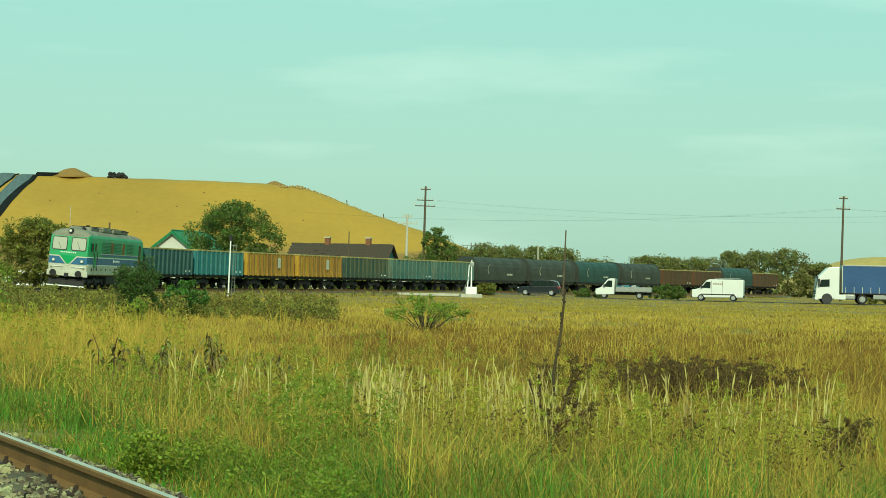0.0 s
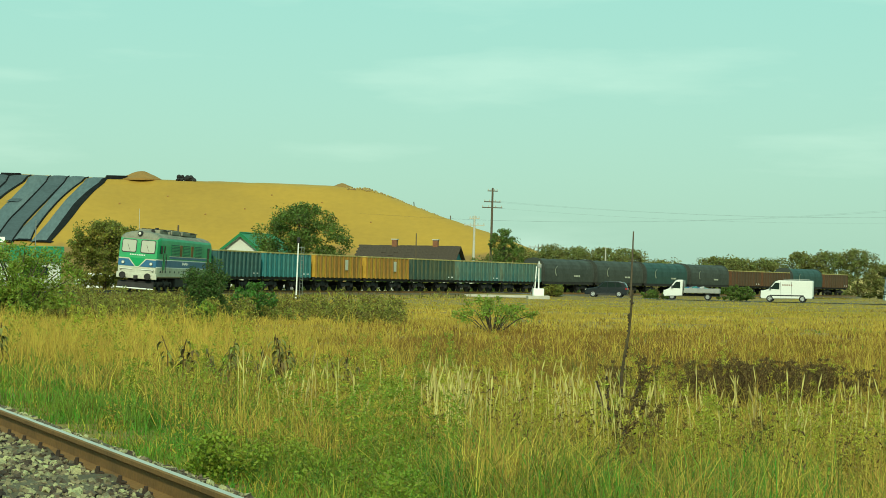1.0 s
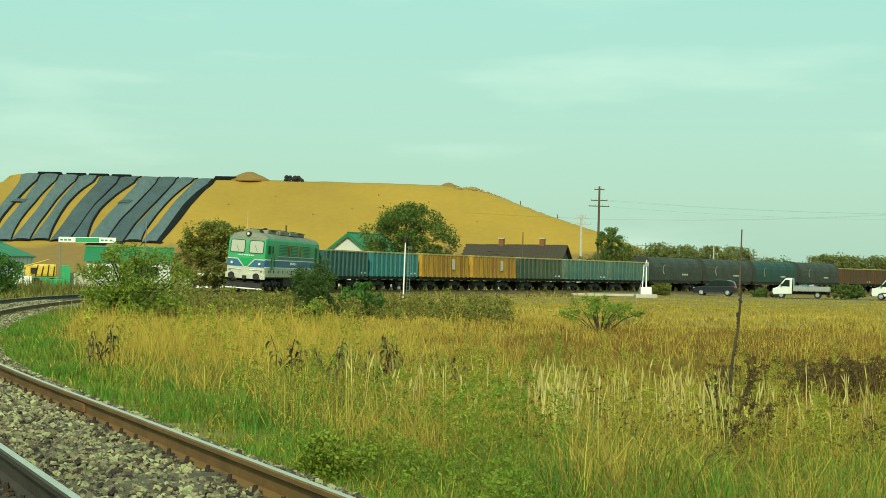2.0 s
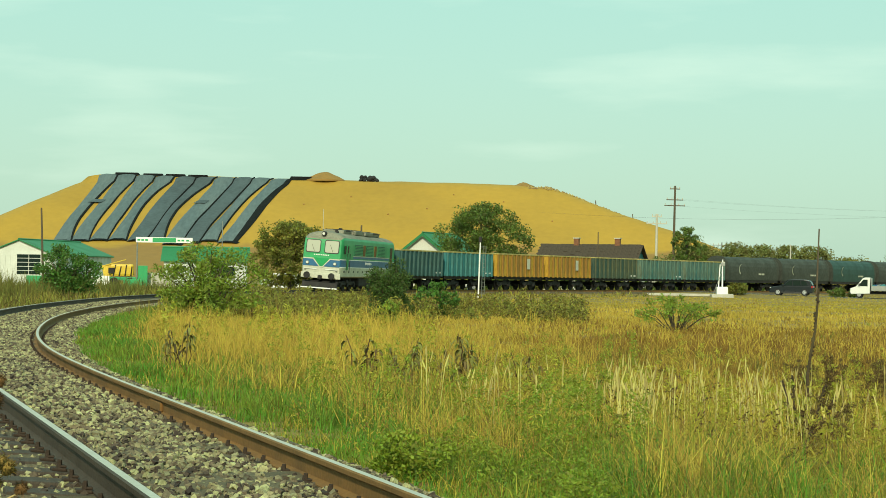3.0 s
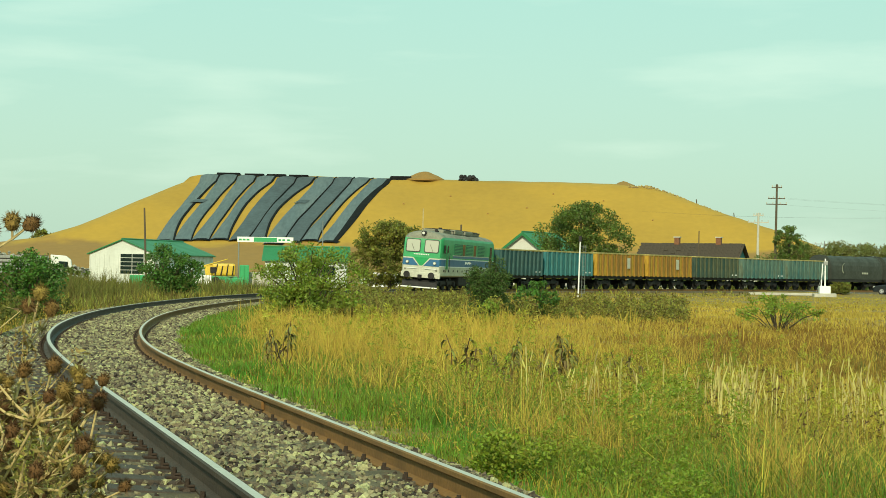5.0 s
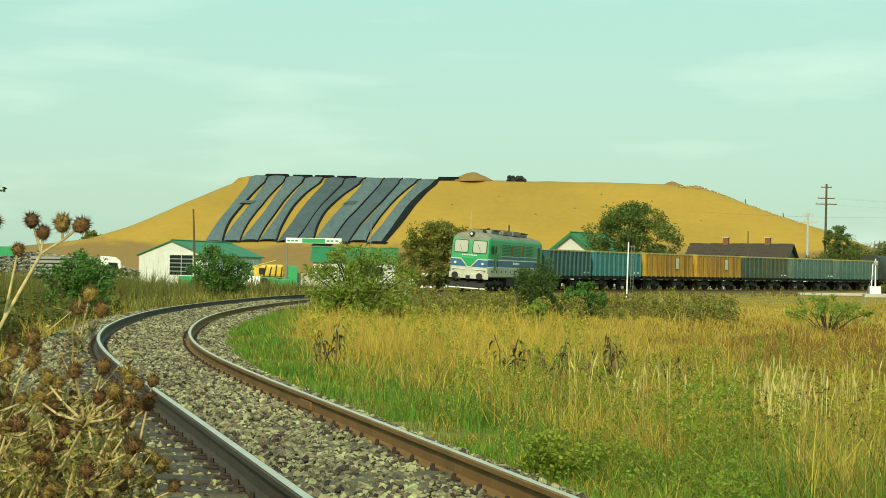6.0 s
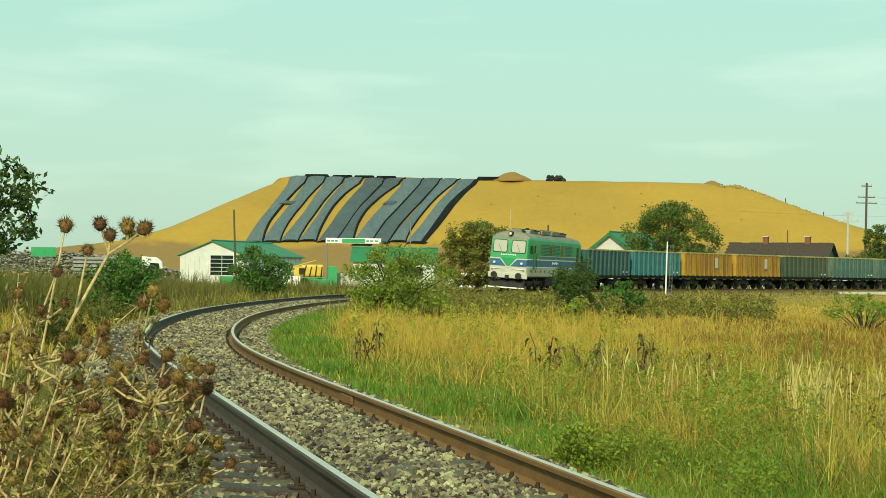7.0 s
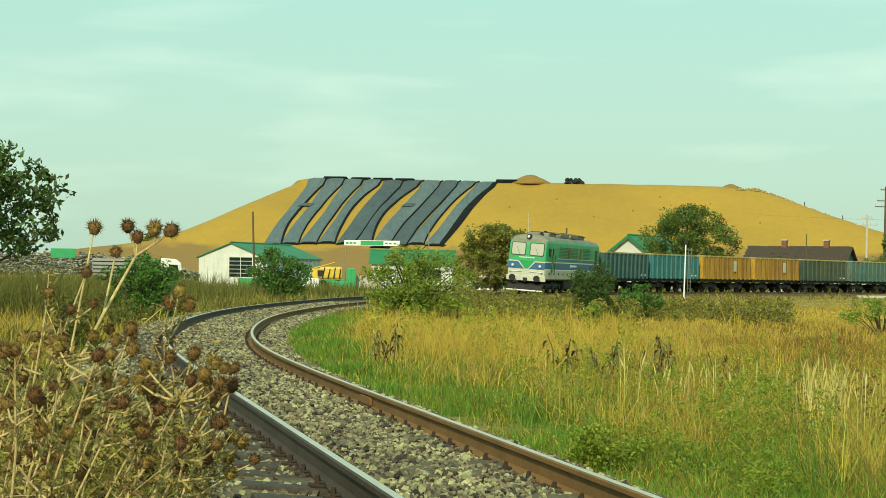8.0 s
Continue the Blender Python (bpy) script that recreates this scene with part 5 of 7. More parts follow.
def suv(m, paint, label, L=4.55, W=1.85, H=1.62, name="car"):
    C = thing(name, label, "car", m)
    h = L / 2
    body = prism([(-h, 0.42), (-h + 0.05, 0.30), (h - 0.1, 0.30), (h, 0.5), (h - 0.04, 0.78), (h - 0.30, 0.92), (h - 1.15, 1.02), (-h + 0.10, 1.06), (-h, 0.85)], -W / 2, W / 2, 0.05)
    part("body", body, paint, C)
    cab = prism([(h - 1.25, 1.0), (h - 1.95, H - 0.08), (h - 2.5, H), (-h + 0.9, H - 0.02), (-h + 0.35, H - 0.14), (-h + 0.12, 1.02)], -W / 2 + 0.12, W / 2 - 0.12, 0.06)
    c = part("cabin", cab, paint, C)
    side_plates(c, "side_window", [(h - 1.48, 1.06), (h - 2.02, H - 0.16), (h - 2.35, H - 0.12), (h - 2.35, 1.06)], W - 0.24, GLASS)
    side_plates(c, "side_window", [(h - 2.43, 1.06), (h - 2.43, H - 0.12), (-h + 1.35, H - 0.13), (-h + 1.25, 1.06)], W - 0.24, GLASS)
    side_plates(c, "side_window", [(-h + 1.17, 1.06), (-h + 1.25, H - 0.14), (-h + 0.75, H - 0.2), (-h + 0.55, 1.1)], W - 0.24, GLASS)
    part("windscreen", prism([(h - 1.22, 1.06), (h - 1.90, H - 0.12), (h - 1.86, H - 0.10), (h - 1.17, 1.06)], -W / 2 + 0.22, W / 2 - 0.22), GLASS, c)
    part("rear_window", prism([(-h + 0.10, 1.12), (-h + 0.33, H - 0.2), (-h + 0.28, H - 0.2), (-h + 0.06, 1.12)], -W / 2 + 0.25, W / 2 - 0.25), GLASS, c)
    for s in (-1, 1):
        part("headlight", box(h - 0.32, h - 0.03, s * (W / 2 - 0.28) - 0.2, s * (W / 2 - 0.28) + 0.27, 0.72, 0.86, 0.03), LAMP, C)
        part("tail_lamp", box(-h - 0.01, -h + 0.16, s * (W / 2 - 0.12) - 0.1, s * (W / 2 - 0.12) + 0.13, 0.82, 1.02, 0.02), REDLENS, C)
        part("mirror", box(h - 1.55, h - 1.38, s * (W / 2 + 0.10) - 0.09, s * (W / 2 + 0.10) + 0.09, 1.02, 1.16, 0.03), paint, C)
        for x in (h - 0.88, -h + 0.85):
            wheel(C, x, s * (W / 2 - 0.10), 0.35)
        part("sill", box(-h + 1.2, h - 1.25, s * W / 2 - 0.03, s * W / 2 + 0.03, 0.26, 0.40, 0.02), PLASTIC, C)
    part("front_bumper", box(h - 0.16, h + 0.03, -W / 2 + 0.06, W / 2 - 0.06, 0.30, 0.55, 0.04), PLASTIC, C)
    return C


def van(m, label):
    V = thing("delivery_van", label, "van", m)
    h, W = 2.68, 2.02
    body = prism([(-h, 0.40), (h - 0.10, 0.34), (h, 0.55), (h - 0.03, 1.02), (h - 0.35, 1.20), (h - 0.85, 1.34), (h - 1.55, 2.16), (h - 1.85, 2.26), (-h + 0.08, 2.27), (-h, 2.15)], -W / 2, W / 2, 0.06)
    b = part("body", body, CARWHITE, V)
    side_plates(b, "side_window", [(h - 0.98, 1.36), (h - 1.52, 2.0), (h - 1.95, 2.0), (h - 1.95, 1.30)], W, GLASS)
    part("windscreen", prism([(h - 0.78, 1.38), (h - 1.46, 2.14), (h - 1.42, 2.16), (h - 0.72, 1.38)], -W / 2 + 0.12, W / 2 - 0.12), GLASS, b)
    side_plates(b, "rub_strip", [(-h + 0.9, 0.62), (h - 1.0, 0.62), (h - 1.0, 0.74), (-h + 0.9, 0.74)], W, PLASTIC)
    side_plates(b, "door_seam", [(h - 2.05, 0.5), (h - 2.02, 0.5), (h - 2.02, 2.1), (h - 2.05, 2.1)], W, PLASTIC, 0.004)
    side_plates(b, "door_seam", [(h - 3.2, 0.5), (h - 3.17, 0.5), (h - 3.17, 2.1), (h - 3.2, 2.1)], W, PLASTIC, 0.004)
    for k in range(5):
        side_plates(b, "lettering_bar", [(0.3 - 0.22 * k, 1.72), (0.45 - 0.22 * k, 1.72), (0.45 - 0.22 * k, 1.84), (0.3 - 0.22 * k, 1.84)], W, BRICK, 0.004)
    part("front_bumper", prism([(h - 0.25, 0.32), (h + 0.04, 0.36), (h + 0.06, 0.62), (h - 0.25, 0.70)], -W / 2 + 0.02, W / 2 - 0.02, 0.03), PLASTIC, V)
    part("grille", box(h - 0.05, h + 0.02, -0.6, 0.6, 0.78, 0.98, 0.02), PLASTIC, V)
    part("rear_bumper", box(-h - 0.06, -h + 0.1, -W / 2 + 0.03, W / 2 - 0.03, 0.36, 0.6, 0.03), PLASTIC, V)
    rk = part("roof_rack", box(-h + 0.4, h - 2.3, -0.65, 0.65, 2.36, 2.41, 0.01), STEEL, V)
    for x in (-h + 0.5, -0.4, h - 2.4):
        for y in (-0.62, 0.62):
            part("rack_foot", rod((x, y, 2.22), (x, y, 2.37), 0.025, 0.025, 6), STEEL, rk)
    for s in (-1, 1):
        part("headlight", box(h - 0.36, h - 0.02, s * 0.78 - 0.16, s * 0.78 + 0.2, 0.98, 1.18, 0.04), LAMP, V)
        part("mirror", box(h - 1.12, h - 0.94, s * (W / 2 + 0.13) - 0.08, s * (W / 2 + 0.13) + 0.08, 1.30, 1.60, 0.03), PLASTIC, V)
        for x in (h - 0.95, -h + 1.05):
            wheel(V, x, s * (W / 2 - 0.10), 0.34)
    return V


def flatbed(m, label):
    V = thing("flatbed_truck", label, "truck", m)
    h, W = 2.95, 1.95
    cab = prism([(h - 2.0, 0.45), (h - 0.1, 0.38), (h, 0.62), (h - 0.04, 0.98), (h - 0.62, 1.20), (h - 1.28, 2.02), (h - 1.5, 2.12), (h - 2.05, 2.12)], -W / 2, W / 2, 0.06)
    c = part("cab", cab, CARWHITE, V)
    side_plates(c, "side_window", [(h - 0.82, 1.24), (h - 1.34, 1.90), (h - 1.78, 1.90), (h - 1.78, 1.20)], W, GLASS)
    part("windscreen", prism([(h - 0.60, 1.26), (h - 1.22, 2.0), (h - 1.18, 2.02), (h - 0.54, 1.26)], -W / 2 + 0.12, W / 2 - 0.12), GLASS, c)
    part("front_bumper", prism([(h - 0.25, 0.34), (h + 0.04, 0.38), (h + 0.06, 0.62), (h - 0.25, 0.66)], -W / 2 + 0.02, W / 2 - 0.02, 0.03), PLASTIC, V)
    part("chassis", box(-h, h - 1.5, -0.45, 0.45, 0.42, 0.68, 0.02), BLACK, V)
    bed = part("bed", box(-h, h - 2.15, -W / 2 - 0.04, W / 2 + 0.04, 0.74, 0.84, 0.01), STEEL, V)
    for s in (-1, 1):
        part("drop_side", box(-h, h - 2.15, s * (W / 2 + 0.02) - 0.02, s * (W / 2 + 0.02) + 0.02, 0.80, 1.24, 0.01), STEEL, bed)
        part("headlight", box(h - 0.36, h - 0.03, s * 0.75 - 0.15, s * 0.75 + 0.2, 0.86, 1.02, 0.03), LAMP, V)
        part("mirror", box(h - 1.02, h - 0.86, s * (W / 2 + 0.13) - 0.07, s * (W / 2 + 0.13) + 0.07, 1.22, 1.50, 0.03), PLASTIC, V)
        for x in (h - 0.92, -h + 1.25):
            wheel(V, x, s * (W / 2 - 0.13), 0.34, STEEL)
    part("headboard", box(h - 2.20, h - 2.14, -W / 2, W / 2, 0.84, 2.05, 0.01), STEEL, V)
    part("tailboard", box(-h - 0.02, -h + 0.02, -W / 2, W / 2, 0.80, 1.24, 0.01), STEEL, V)
    r = random.Random(4)
    for k in range(7):
        q = part("load_sack", box(-0.28, 0.28, -0.22, 0.22, 0, 0.26, 0.09), (WTEAL, STEEL, TARPBLUE)[k % 3], V, at=pose(-1.4 + 0.36 * k, r.uniform(-.5, .3), 1.05 + r.uniform(0, .12), r.uniform(-15, 15), r.uniform(-15, 15), r.uniform(0, 90)))
    return V


def lorry(m, label):
    V = thing("articulated_lorry", label, "lorry", m)
    W = 2.5
    cab = prism([(5.75, 0.55), (8.05, 0.45), (8.15, 0.8), (8.10, 1.55), (7.90, 2.75), (7.55, 3.05), (6.9, 3.72), (5.75, 3.82)], -W / 2, W / 2, 0.08)
    c = part("cab", cab, CARWHITE, V)
    side_plates(c, "side_window", [(6.75, 1.75), (7.78, 1.68), (7.66, 2.45), (6.75, 2.50)], W, GLASS)
    part("windscreen", prism([(8.10, 1.62), (7.92, 2.66), (7.98, 2.66), (8.16, 1.62)], -W / 2 + 0.15, W / 2 - 0.15), GLASS, c)
    part("sun_visor", prism([(7.92, 2.72), (8.18, 2.62), (8.18, 2.68), (7.92, 2.82)], -W / 2 + 0.1, W / 2 - 0.1), PLASTIC, c)
    for z in (0.75, 1.0, 1.25):
        part("grille_bar", box(8.10, 8.19, -0.8, 0.8, z - 0.07, z + 0.07, 0.02), PLASTIC, c)
    part("bumper", box(7.85, 8.22, -W / 2 + 0.02, W / 2 - 0.02, 0.38, 0.66, 0.05), CARWHITE, V)
    for s in (-1, 1):
        part("headlight", box(8.02, 8.20, s * 1.0 - 0.2, s * 1.0 + 0.2, 0.68, 0.90, 0.03), LAMP, V)
        part("mirror", box(7.75, 7.95, s * 1.42 - 0.1, s * 1.42 + 0.1, 1.75, 2.55, 0.04), PLASTIC, V)
        part("side_skirt", box(5.1, 6.3, s * 1.2 - 0.03, s * 1.2 + 0.03, 0.45, 0.95, 0.02), CARWHITE, V)
        for x in (7.0, 3.4, -4.0, -5.3, -6.6):
            wheel(V, x, s * 1.05, 0.5, STEEL, 0.32)
        part("wheel_arch", rod((7.0, s * 1.18, 0.5), (7.0, s * 1.255, 0.5), 0.55, 0.55, 20), PLASTIC, V)
        part("side_rail", box(-2.9, 2.3, s * 1.2 - 0.03, s * 1.2 + 0.03, 0.55, 0.95, 0.02), STEEL, V)
    part("chassis", box(-7.6, 6.0, -0.5, 0.5, 0.75, 1.05, 0.03), BLACK, V)
    part("fuel_tank", box(4.1, 5.3, -1.2, 1.2, 0.45, 1.0, 0.12), STEEL, V)
    t = part("curtain_body", box(-8.0, 5.45, -W / 2, W / 2, 1.10, 3.95, 0.04), TARPBLUE, V)
    part("roof_rail", box(-8.02, 5.47, -W / 2 - 0.02, W / 2 + 0.02, 3.90, 4.02, 0.02), STEEL, t)
    part("floor_rail", box(-8.02, 5.47, -W / 2 - 0.02, W / 2 + 0.02, 1.02, 1.14, 0.02), BLACK, t)
    for x in np.linspace(-7.6, 5.1, 16):
        for s in (-1, 1):
            part("strap", box(x - 0.025, x + 0.025, s * (W / 2 + 0.01) - 0.01, s * (W / 2 + 0.01) + 0.01, 1.1, 1.75), CREAM, t)
    part("front_wall", box(5.40, 5.50, -W / 2, W / 2, 1.1, 3.95, 0.02), CREAM, t)
    return V


suv(on_road(40.0, -1.0), CARBLACK, "dark blue-black car waiting on the road", 4.5, 1.85, 1.72)
flatbed(on_road(48.1, -1.0), "white flatbed truck waiting with a low load")
van(on_road(57.8, -1.0), "white panel van with a roof rack")
lorry(on_road(74.7, -1.0), "white articulated lorry with a blue curtain trailer")
suv(pose(4.9, 216.5, 0.15, 0, 0, 190), CARWHITE, "white car waiting beyond the railway", 4.3, 1.75, 1.5)
suv(pose(-15.8, 219.5, 0.15, 0, 0, 178), CARWHITE, "white estate car beside the dark tree", 4.4, 1.75, 1.5)
suv(pose(-10.2, 219.8, 0.15, 0, 0, 178), CARWHITE, "pale car on the road beyond the railway", 4.4, 1.75, 1.5)
# slatted stock lorry before the shed
st = thing("slatted_lorry", "white lorry with a dark slatted body", "lorry", pose(-49.0, 190, 0.1, 0, 0, 12))
part("cab", prism([(2.2, 0.5), (4.3, 0.5), (4.4, 1.3), (4.2, 2.5), (3.7, 2.9), (2.2, 3.0)], -1.2, 1.2, 0.08), CARWHITE, st)
part("side_window", prism([(3.0, 1.6), (4.0, 1.55), (3.9, 2.3), (3.0, 2.35)], -1.23, -1.20), GLASS, st)
part("chassis", box(-4.5, 3.0, -0.5, 0.5, 0.6, 0.95, 0.03), BLACK, st)
part("body", box(-4.6, 2.0, -1.15, 1.15, 1.0, 2.9), BLACK, st)
for k in range(5):
    part("slat", box(-4.65, 2.05, -1.22, -1.15, 1.08 + 0.38 * k, 1.34 + 0.38 * k, 0.01), STEEL, st)
for x in (-3.4, -2.2, 3.3):
    for y in (-1.0, 1.0):
        wheel(st, x, y, 0.48, STEEL, 0.3)

# ---- trees and bushes ----
def leaf_cloud(name, centres, per, spread, size, material, r, flat=0.5):
    """Many small leaves round clump centres (x, y, z, radius)."""
    g = np.random.default_rng(r)
    c = np.repeat(np.array(centres, float), per, 0)
    n = len(c)
    d = g.normal(size=(n, 3))
    d /= np.linalg.norm(d, axis=1)[:, None]
    rad = g.random(n) ** 0.45
    p = c[:, :3] + d * (rad * c[:, 3] * spread)[:, None] * np.array([1, 1, 0.8])
    a = g.normal(size=(n, 3)) + d * 0.6
    a /= np.linalg.norm(a, axis=1)[:, None]
    b = np.cross(a, g.normal(size=(n, 3)))
    b /= np.linalg.norm(b, axis=1)[:, None]
    L = (size * g.uniform(0.6, 1.4, n))[:, None]
    v = np.empty((n, 4, 3))
    v[:, 0], v[:, 1], v[:, 2], v[:, 3] = p - a * L, p + b * L * flat, p + a * L, p - b * L * flat
    me = bpy.data.meshes.new(name)
    me.vertices.add(n * 4), me.loops.add(n * 4), me.polygons.add(n)
    me.vertices.foreach_set("co", v.ravel())
    me.loops.foreach_set("vertex_index", np.arange(n * 4))
    me.polygons.foreach_set("loop_start", np.arange(n) * 4)
    me.materials.append(material)
    me.update(calc_edges=True)
    return me


def limbs(bm, base, top, r0, r, n, reach, lean=0.0):
    """Trunk and limbs; returns the limb ends."""
    ends = []
    mid = Vector(base).lerp(Vector(top), 0.5) + Vector((r.uniform(-lean, lean), r.uniform(-lean, lean), 0))
    rod(base, mid, r0, r0 * 0.72, 9, bm), rod(mid, top, r0 * 0.72, r0 * 0.25, 8, bm)
    for k in range(n):
        u = r.uniform(0.30, 0.95)
        a = Vector(base).lerp(mid, u * 2) if u < 0.5 else mid.lerp(Vector(top), u * 2 - 1)
        ang = k * 2.4 + r.uniform(-0.5, 0.5)
        d = Vector((math.cos(ang), math.sin(ang), r.uniform(0.25, 0.9)))
        e = a + d * reach * r.uniform(0.55, 1.0) * (1.15 - 0.5 * u)
        e.z = min(e.z, top[2] * 1.02)
        rod(a, e, r0 * 0.28, r0 * 0.08, 6, bm)
        ends.append(e)
        for q in range(2):
            e2 = a.lerp(e, r.uniform(0.4, 0.8)) + Vector((r.uniform(-1, 1), r.uniform(-1, 1), r.uniform(0.1, 0.8))) * reach * 0.35
            e2.z = min(e2.z, top[2] * 1.06)
            rod(a.lerp(e, 0.5), e2, r0 * 0.12, r0 * 0.04, 5, bm)
            ends.append(e2)
    return ends


def tree(x, y, h, w, label, material=LEAFDARK, seed=1, leaves=11000, leaf=0.16, name="tree", crown0=0.25, bare=0.0):
    r = random.Random(seed)
    z = float(ground_z(x, y)) - 0.1
    T = thing(name, label, "tree" if name == "tree" else name.replace("_", " "), pose(x, y, z))
    bm = bmesh.new()
    ends = limbs(bm, (0, 0, 0), (r.uniform(-.3, .3), 0, h * 0.85), h * 0.028, r, 12, w * 0.42, lean=h * 0.04)
    part("trunk", bm, BARK, T)
    cl = []
    for e in ends:
        cl.append((e.x, e.y, e.z, w * r.uniform(0.07, 0.15)))
    for k in range(150):
        ang, q = r.uniform(0, 6.28), r.random() ** 0.38
        u = r.random()
        zz = h * (crown0 + (0.97 - crown0) * u)
        lobe = 1 + 0.16 * math.sin(ang * 3 + seed) + 0.10 * math.sin(ang * 5 + 2 * seed + u * 4)
        rim = w / 2 * max(0.12, math.sin(math.pi * (0.16 + 0.80 * u)) ** 0.75) * lobe * r.uniform(0.85, 1.05)
        cl.append((math.cos(ang) * rim * q, math.sin(ang) * rim * q, zz, w * r.uniform(0.045, 0.085)))
    if bare:
        cl = [c for c in cl if r.random() > bare]
    part("crown", leaf_cloud("crown", cl, max(20, leaves // len(cl)), 1.0, leaf, material, seed), None, T)
    return T


def bush(x, y, h, w, label, material=LEAFLIGHT, seed=1, leaves=5000, leaf=0.07, name="bush", low=0.05, flat=0.5):
    r = random.Random(seed)
    z = float(ground_z(x, y)) - 0.05
    T = thing(name, label, "bush", pose(x, y, z))
    bm = bmesh.new()
    cl = []
    for k in range(22):
        ang = k * 2.4 + r.uniform(-.4, .4)
        q = r.random() ** 0.6
        e = Vector((math.cos(ang) * w / 2 * q, math.sin(ang) * w / 2 * q, h * (r.uniform(0.70, 1.0) - 0.30 * q * q)))
        rod((e.x * 0.1, e.y * 0.1, 0), e * 0.6 + Vector((0, 0, h * 0.08)), h * 0.018, h * 0.010, 5, bm)
        rod(e * 0.6 + Vector((0, 0, h * 0.08)), e, h * 0.010, h * 0.004, 5, bm)
        cl.append((e.x, e.y, e.z, h * r.uniform(0.10, 0.18)))
        cl.append((e.x * 0.75, e.y * 0.75, e.z * r.uniform(0.35, 0.8) + h * low, h * r.uniform(0.12, 0.22)))
        cl.append((e.x * 0.9, e.y * 0.9, e.z * r.uniform(0.1, 0.5) + h * low, h * r.uniform(0.10, 0.18)))
    part("stem", bm, BARK, T)
    part("foliage", leaf_cloud("foliage", cl, leaves // len(cl), 1.0, leaf, material, seed, flat), None, T)
    return T


tree(-12.7, 190, 7.1, 9.2, "dark round walnut tree in full leaf beside the road", LEAFBROWN, 3, 21000, 0.125, crown0=0.10)
tree(7.0, 215, 10.0, 11.5, "broad dark green tree beside the white house", LEAFDARK, 8, 24000, 0.135, crown0=0.12)
tree(36.2, 258, 9.0, 6.5, "small thin-crowned tree beside the power lines", LEAFDARK, 12, 8000, 0.13, crown0=0.2, bare=0.35)
tree(-10.35, 29.2, 3.75, 3.1, "young roadside tree with dense dark leaves", LEAFJUN, 21, 8500, 0.055, crown0=0.50, bare=0.08)
hr = random.Random(70)
for k, x in enumerate(np.r_[np.arange(44, 75, 4.6), np.arange(77, 108, 4.4)]):
    top = float(np.interp(x, [42, 48, 56, 66, 74, 77, 82, 88, 94, 100, 105, 109], [5.5, 8.2, 9.2, 8.2, 6.0, 5.6, 7.2, 6.6, 7.9, 9.2, 8.2, 5.4])) * hr.uniform(0.87, 0.98)
    tree(x + hr.uniform(-1, 1), 327 - 0.25 * (x - 44) + hr.uniform(-4, 4), top, hr.uniform(8.5, 11.5), "dense field tree in a far hedge row", LEAFFAR, 100 + k, 8500, 0.17, crown0=0.02)
tree(-120, 478, 12, 8, "lone bare tree at the mound's foot", LEAFBROWN, 44, 2500, 0.3)
bush(-1.1, 75, 2.35, 1.45, "dark green juniper bush in the dry grass", LEAFJUN, 51, 13000, 0.06, "juniper_bush", flat=0.3)
bush(0.75, 77, 1.45, 1.8, "green bush beside the juniper", LEAFGREEN, 52, 4500, 0.06)
bush(-6.6, 60, 2.45, 3.5, "bright green willow bush beside the track", LEAFLIGHT, 53, 12000, 0.06, "willow_bush", flat=0.35)
bush(-0.9, 62, 0.95, 0.6, "pale yellow-green sapling in dry grass", LEAFLIGHT, 54, 900, 0.05, "sapling")
bush(-17.3, 94, 2.75, 3.4, "dark green bush behind the track", LEAFGREEN, 55, 8000, 0.07)
bush(-13.6, 53, 2.0, 2.1, "deep green bush by the ballast", LEAFGREEN, 56, 8000, 0.05)
bush(8.1, 60, 1.15, 3.4, "low spreading green bush in rusty grass", LEAFLIGHT, 57, 1700, 0.06, low=0.30, flat=0.35)
for k, (x, y, h, w) in enumerate(((-6.5, 185, 2.0, 5), (-2.5, 205, 2.8, 4), (3.5, 208, 3.0, 5), (-9, 186, 1.6, 4), (47.5, 214, 1.2, 3.5), (33, 198, 1.2, 3), (57, 214, 1.8, 5), (80, 205, 2.2, 6), (-42, 170, 2.0, 7))):
    bush(x, y, h, w, "wild shrub among the dry grass", (LEAFDARK, LEAFBROWN)[k % 2], 60 + k, 3500, 0.13)

for k, (x, y) in enumerate(((8, 203), (13, 212), (18, 219), (23, 224), (29, 228), (35, 233), (41, 240), (2, 196), (-3, 188))):
    bush(x, y, 2.0, 6.5, "rank dark shrub behind the railway", (LEAFDARK, LEAFBROWN)[k % 2], 160 + k, 3600, 0.15)

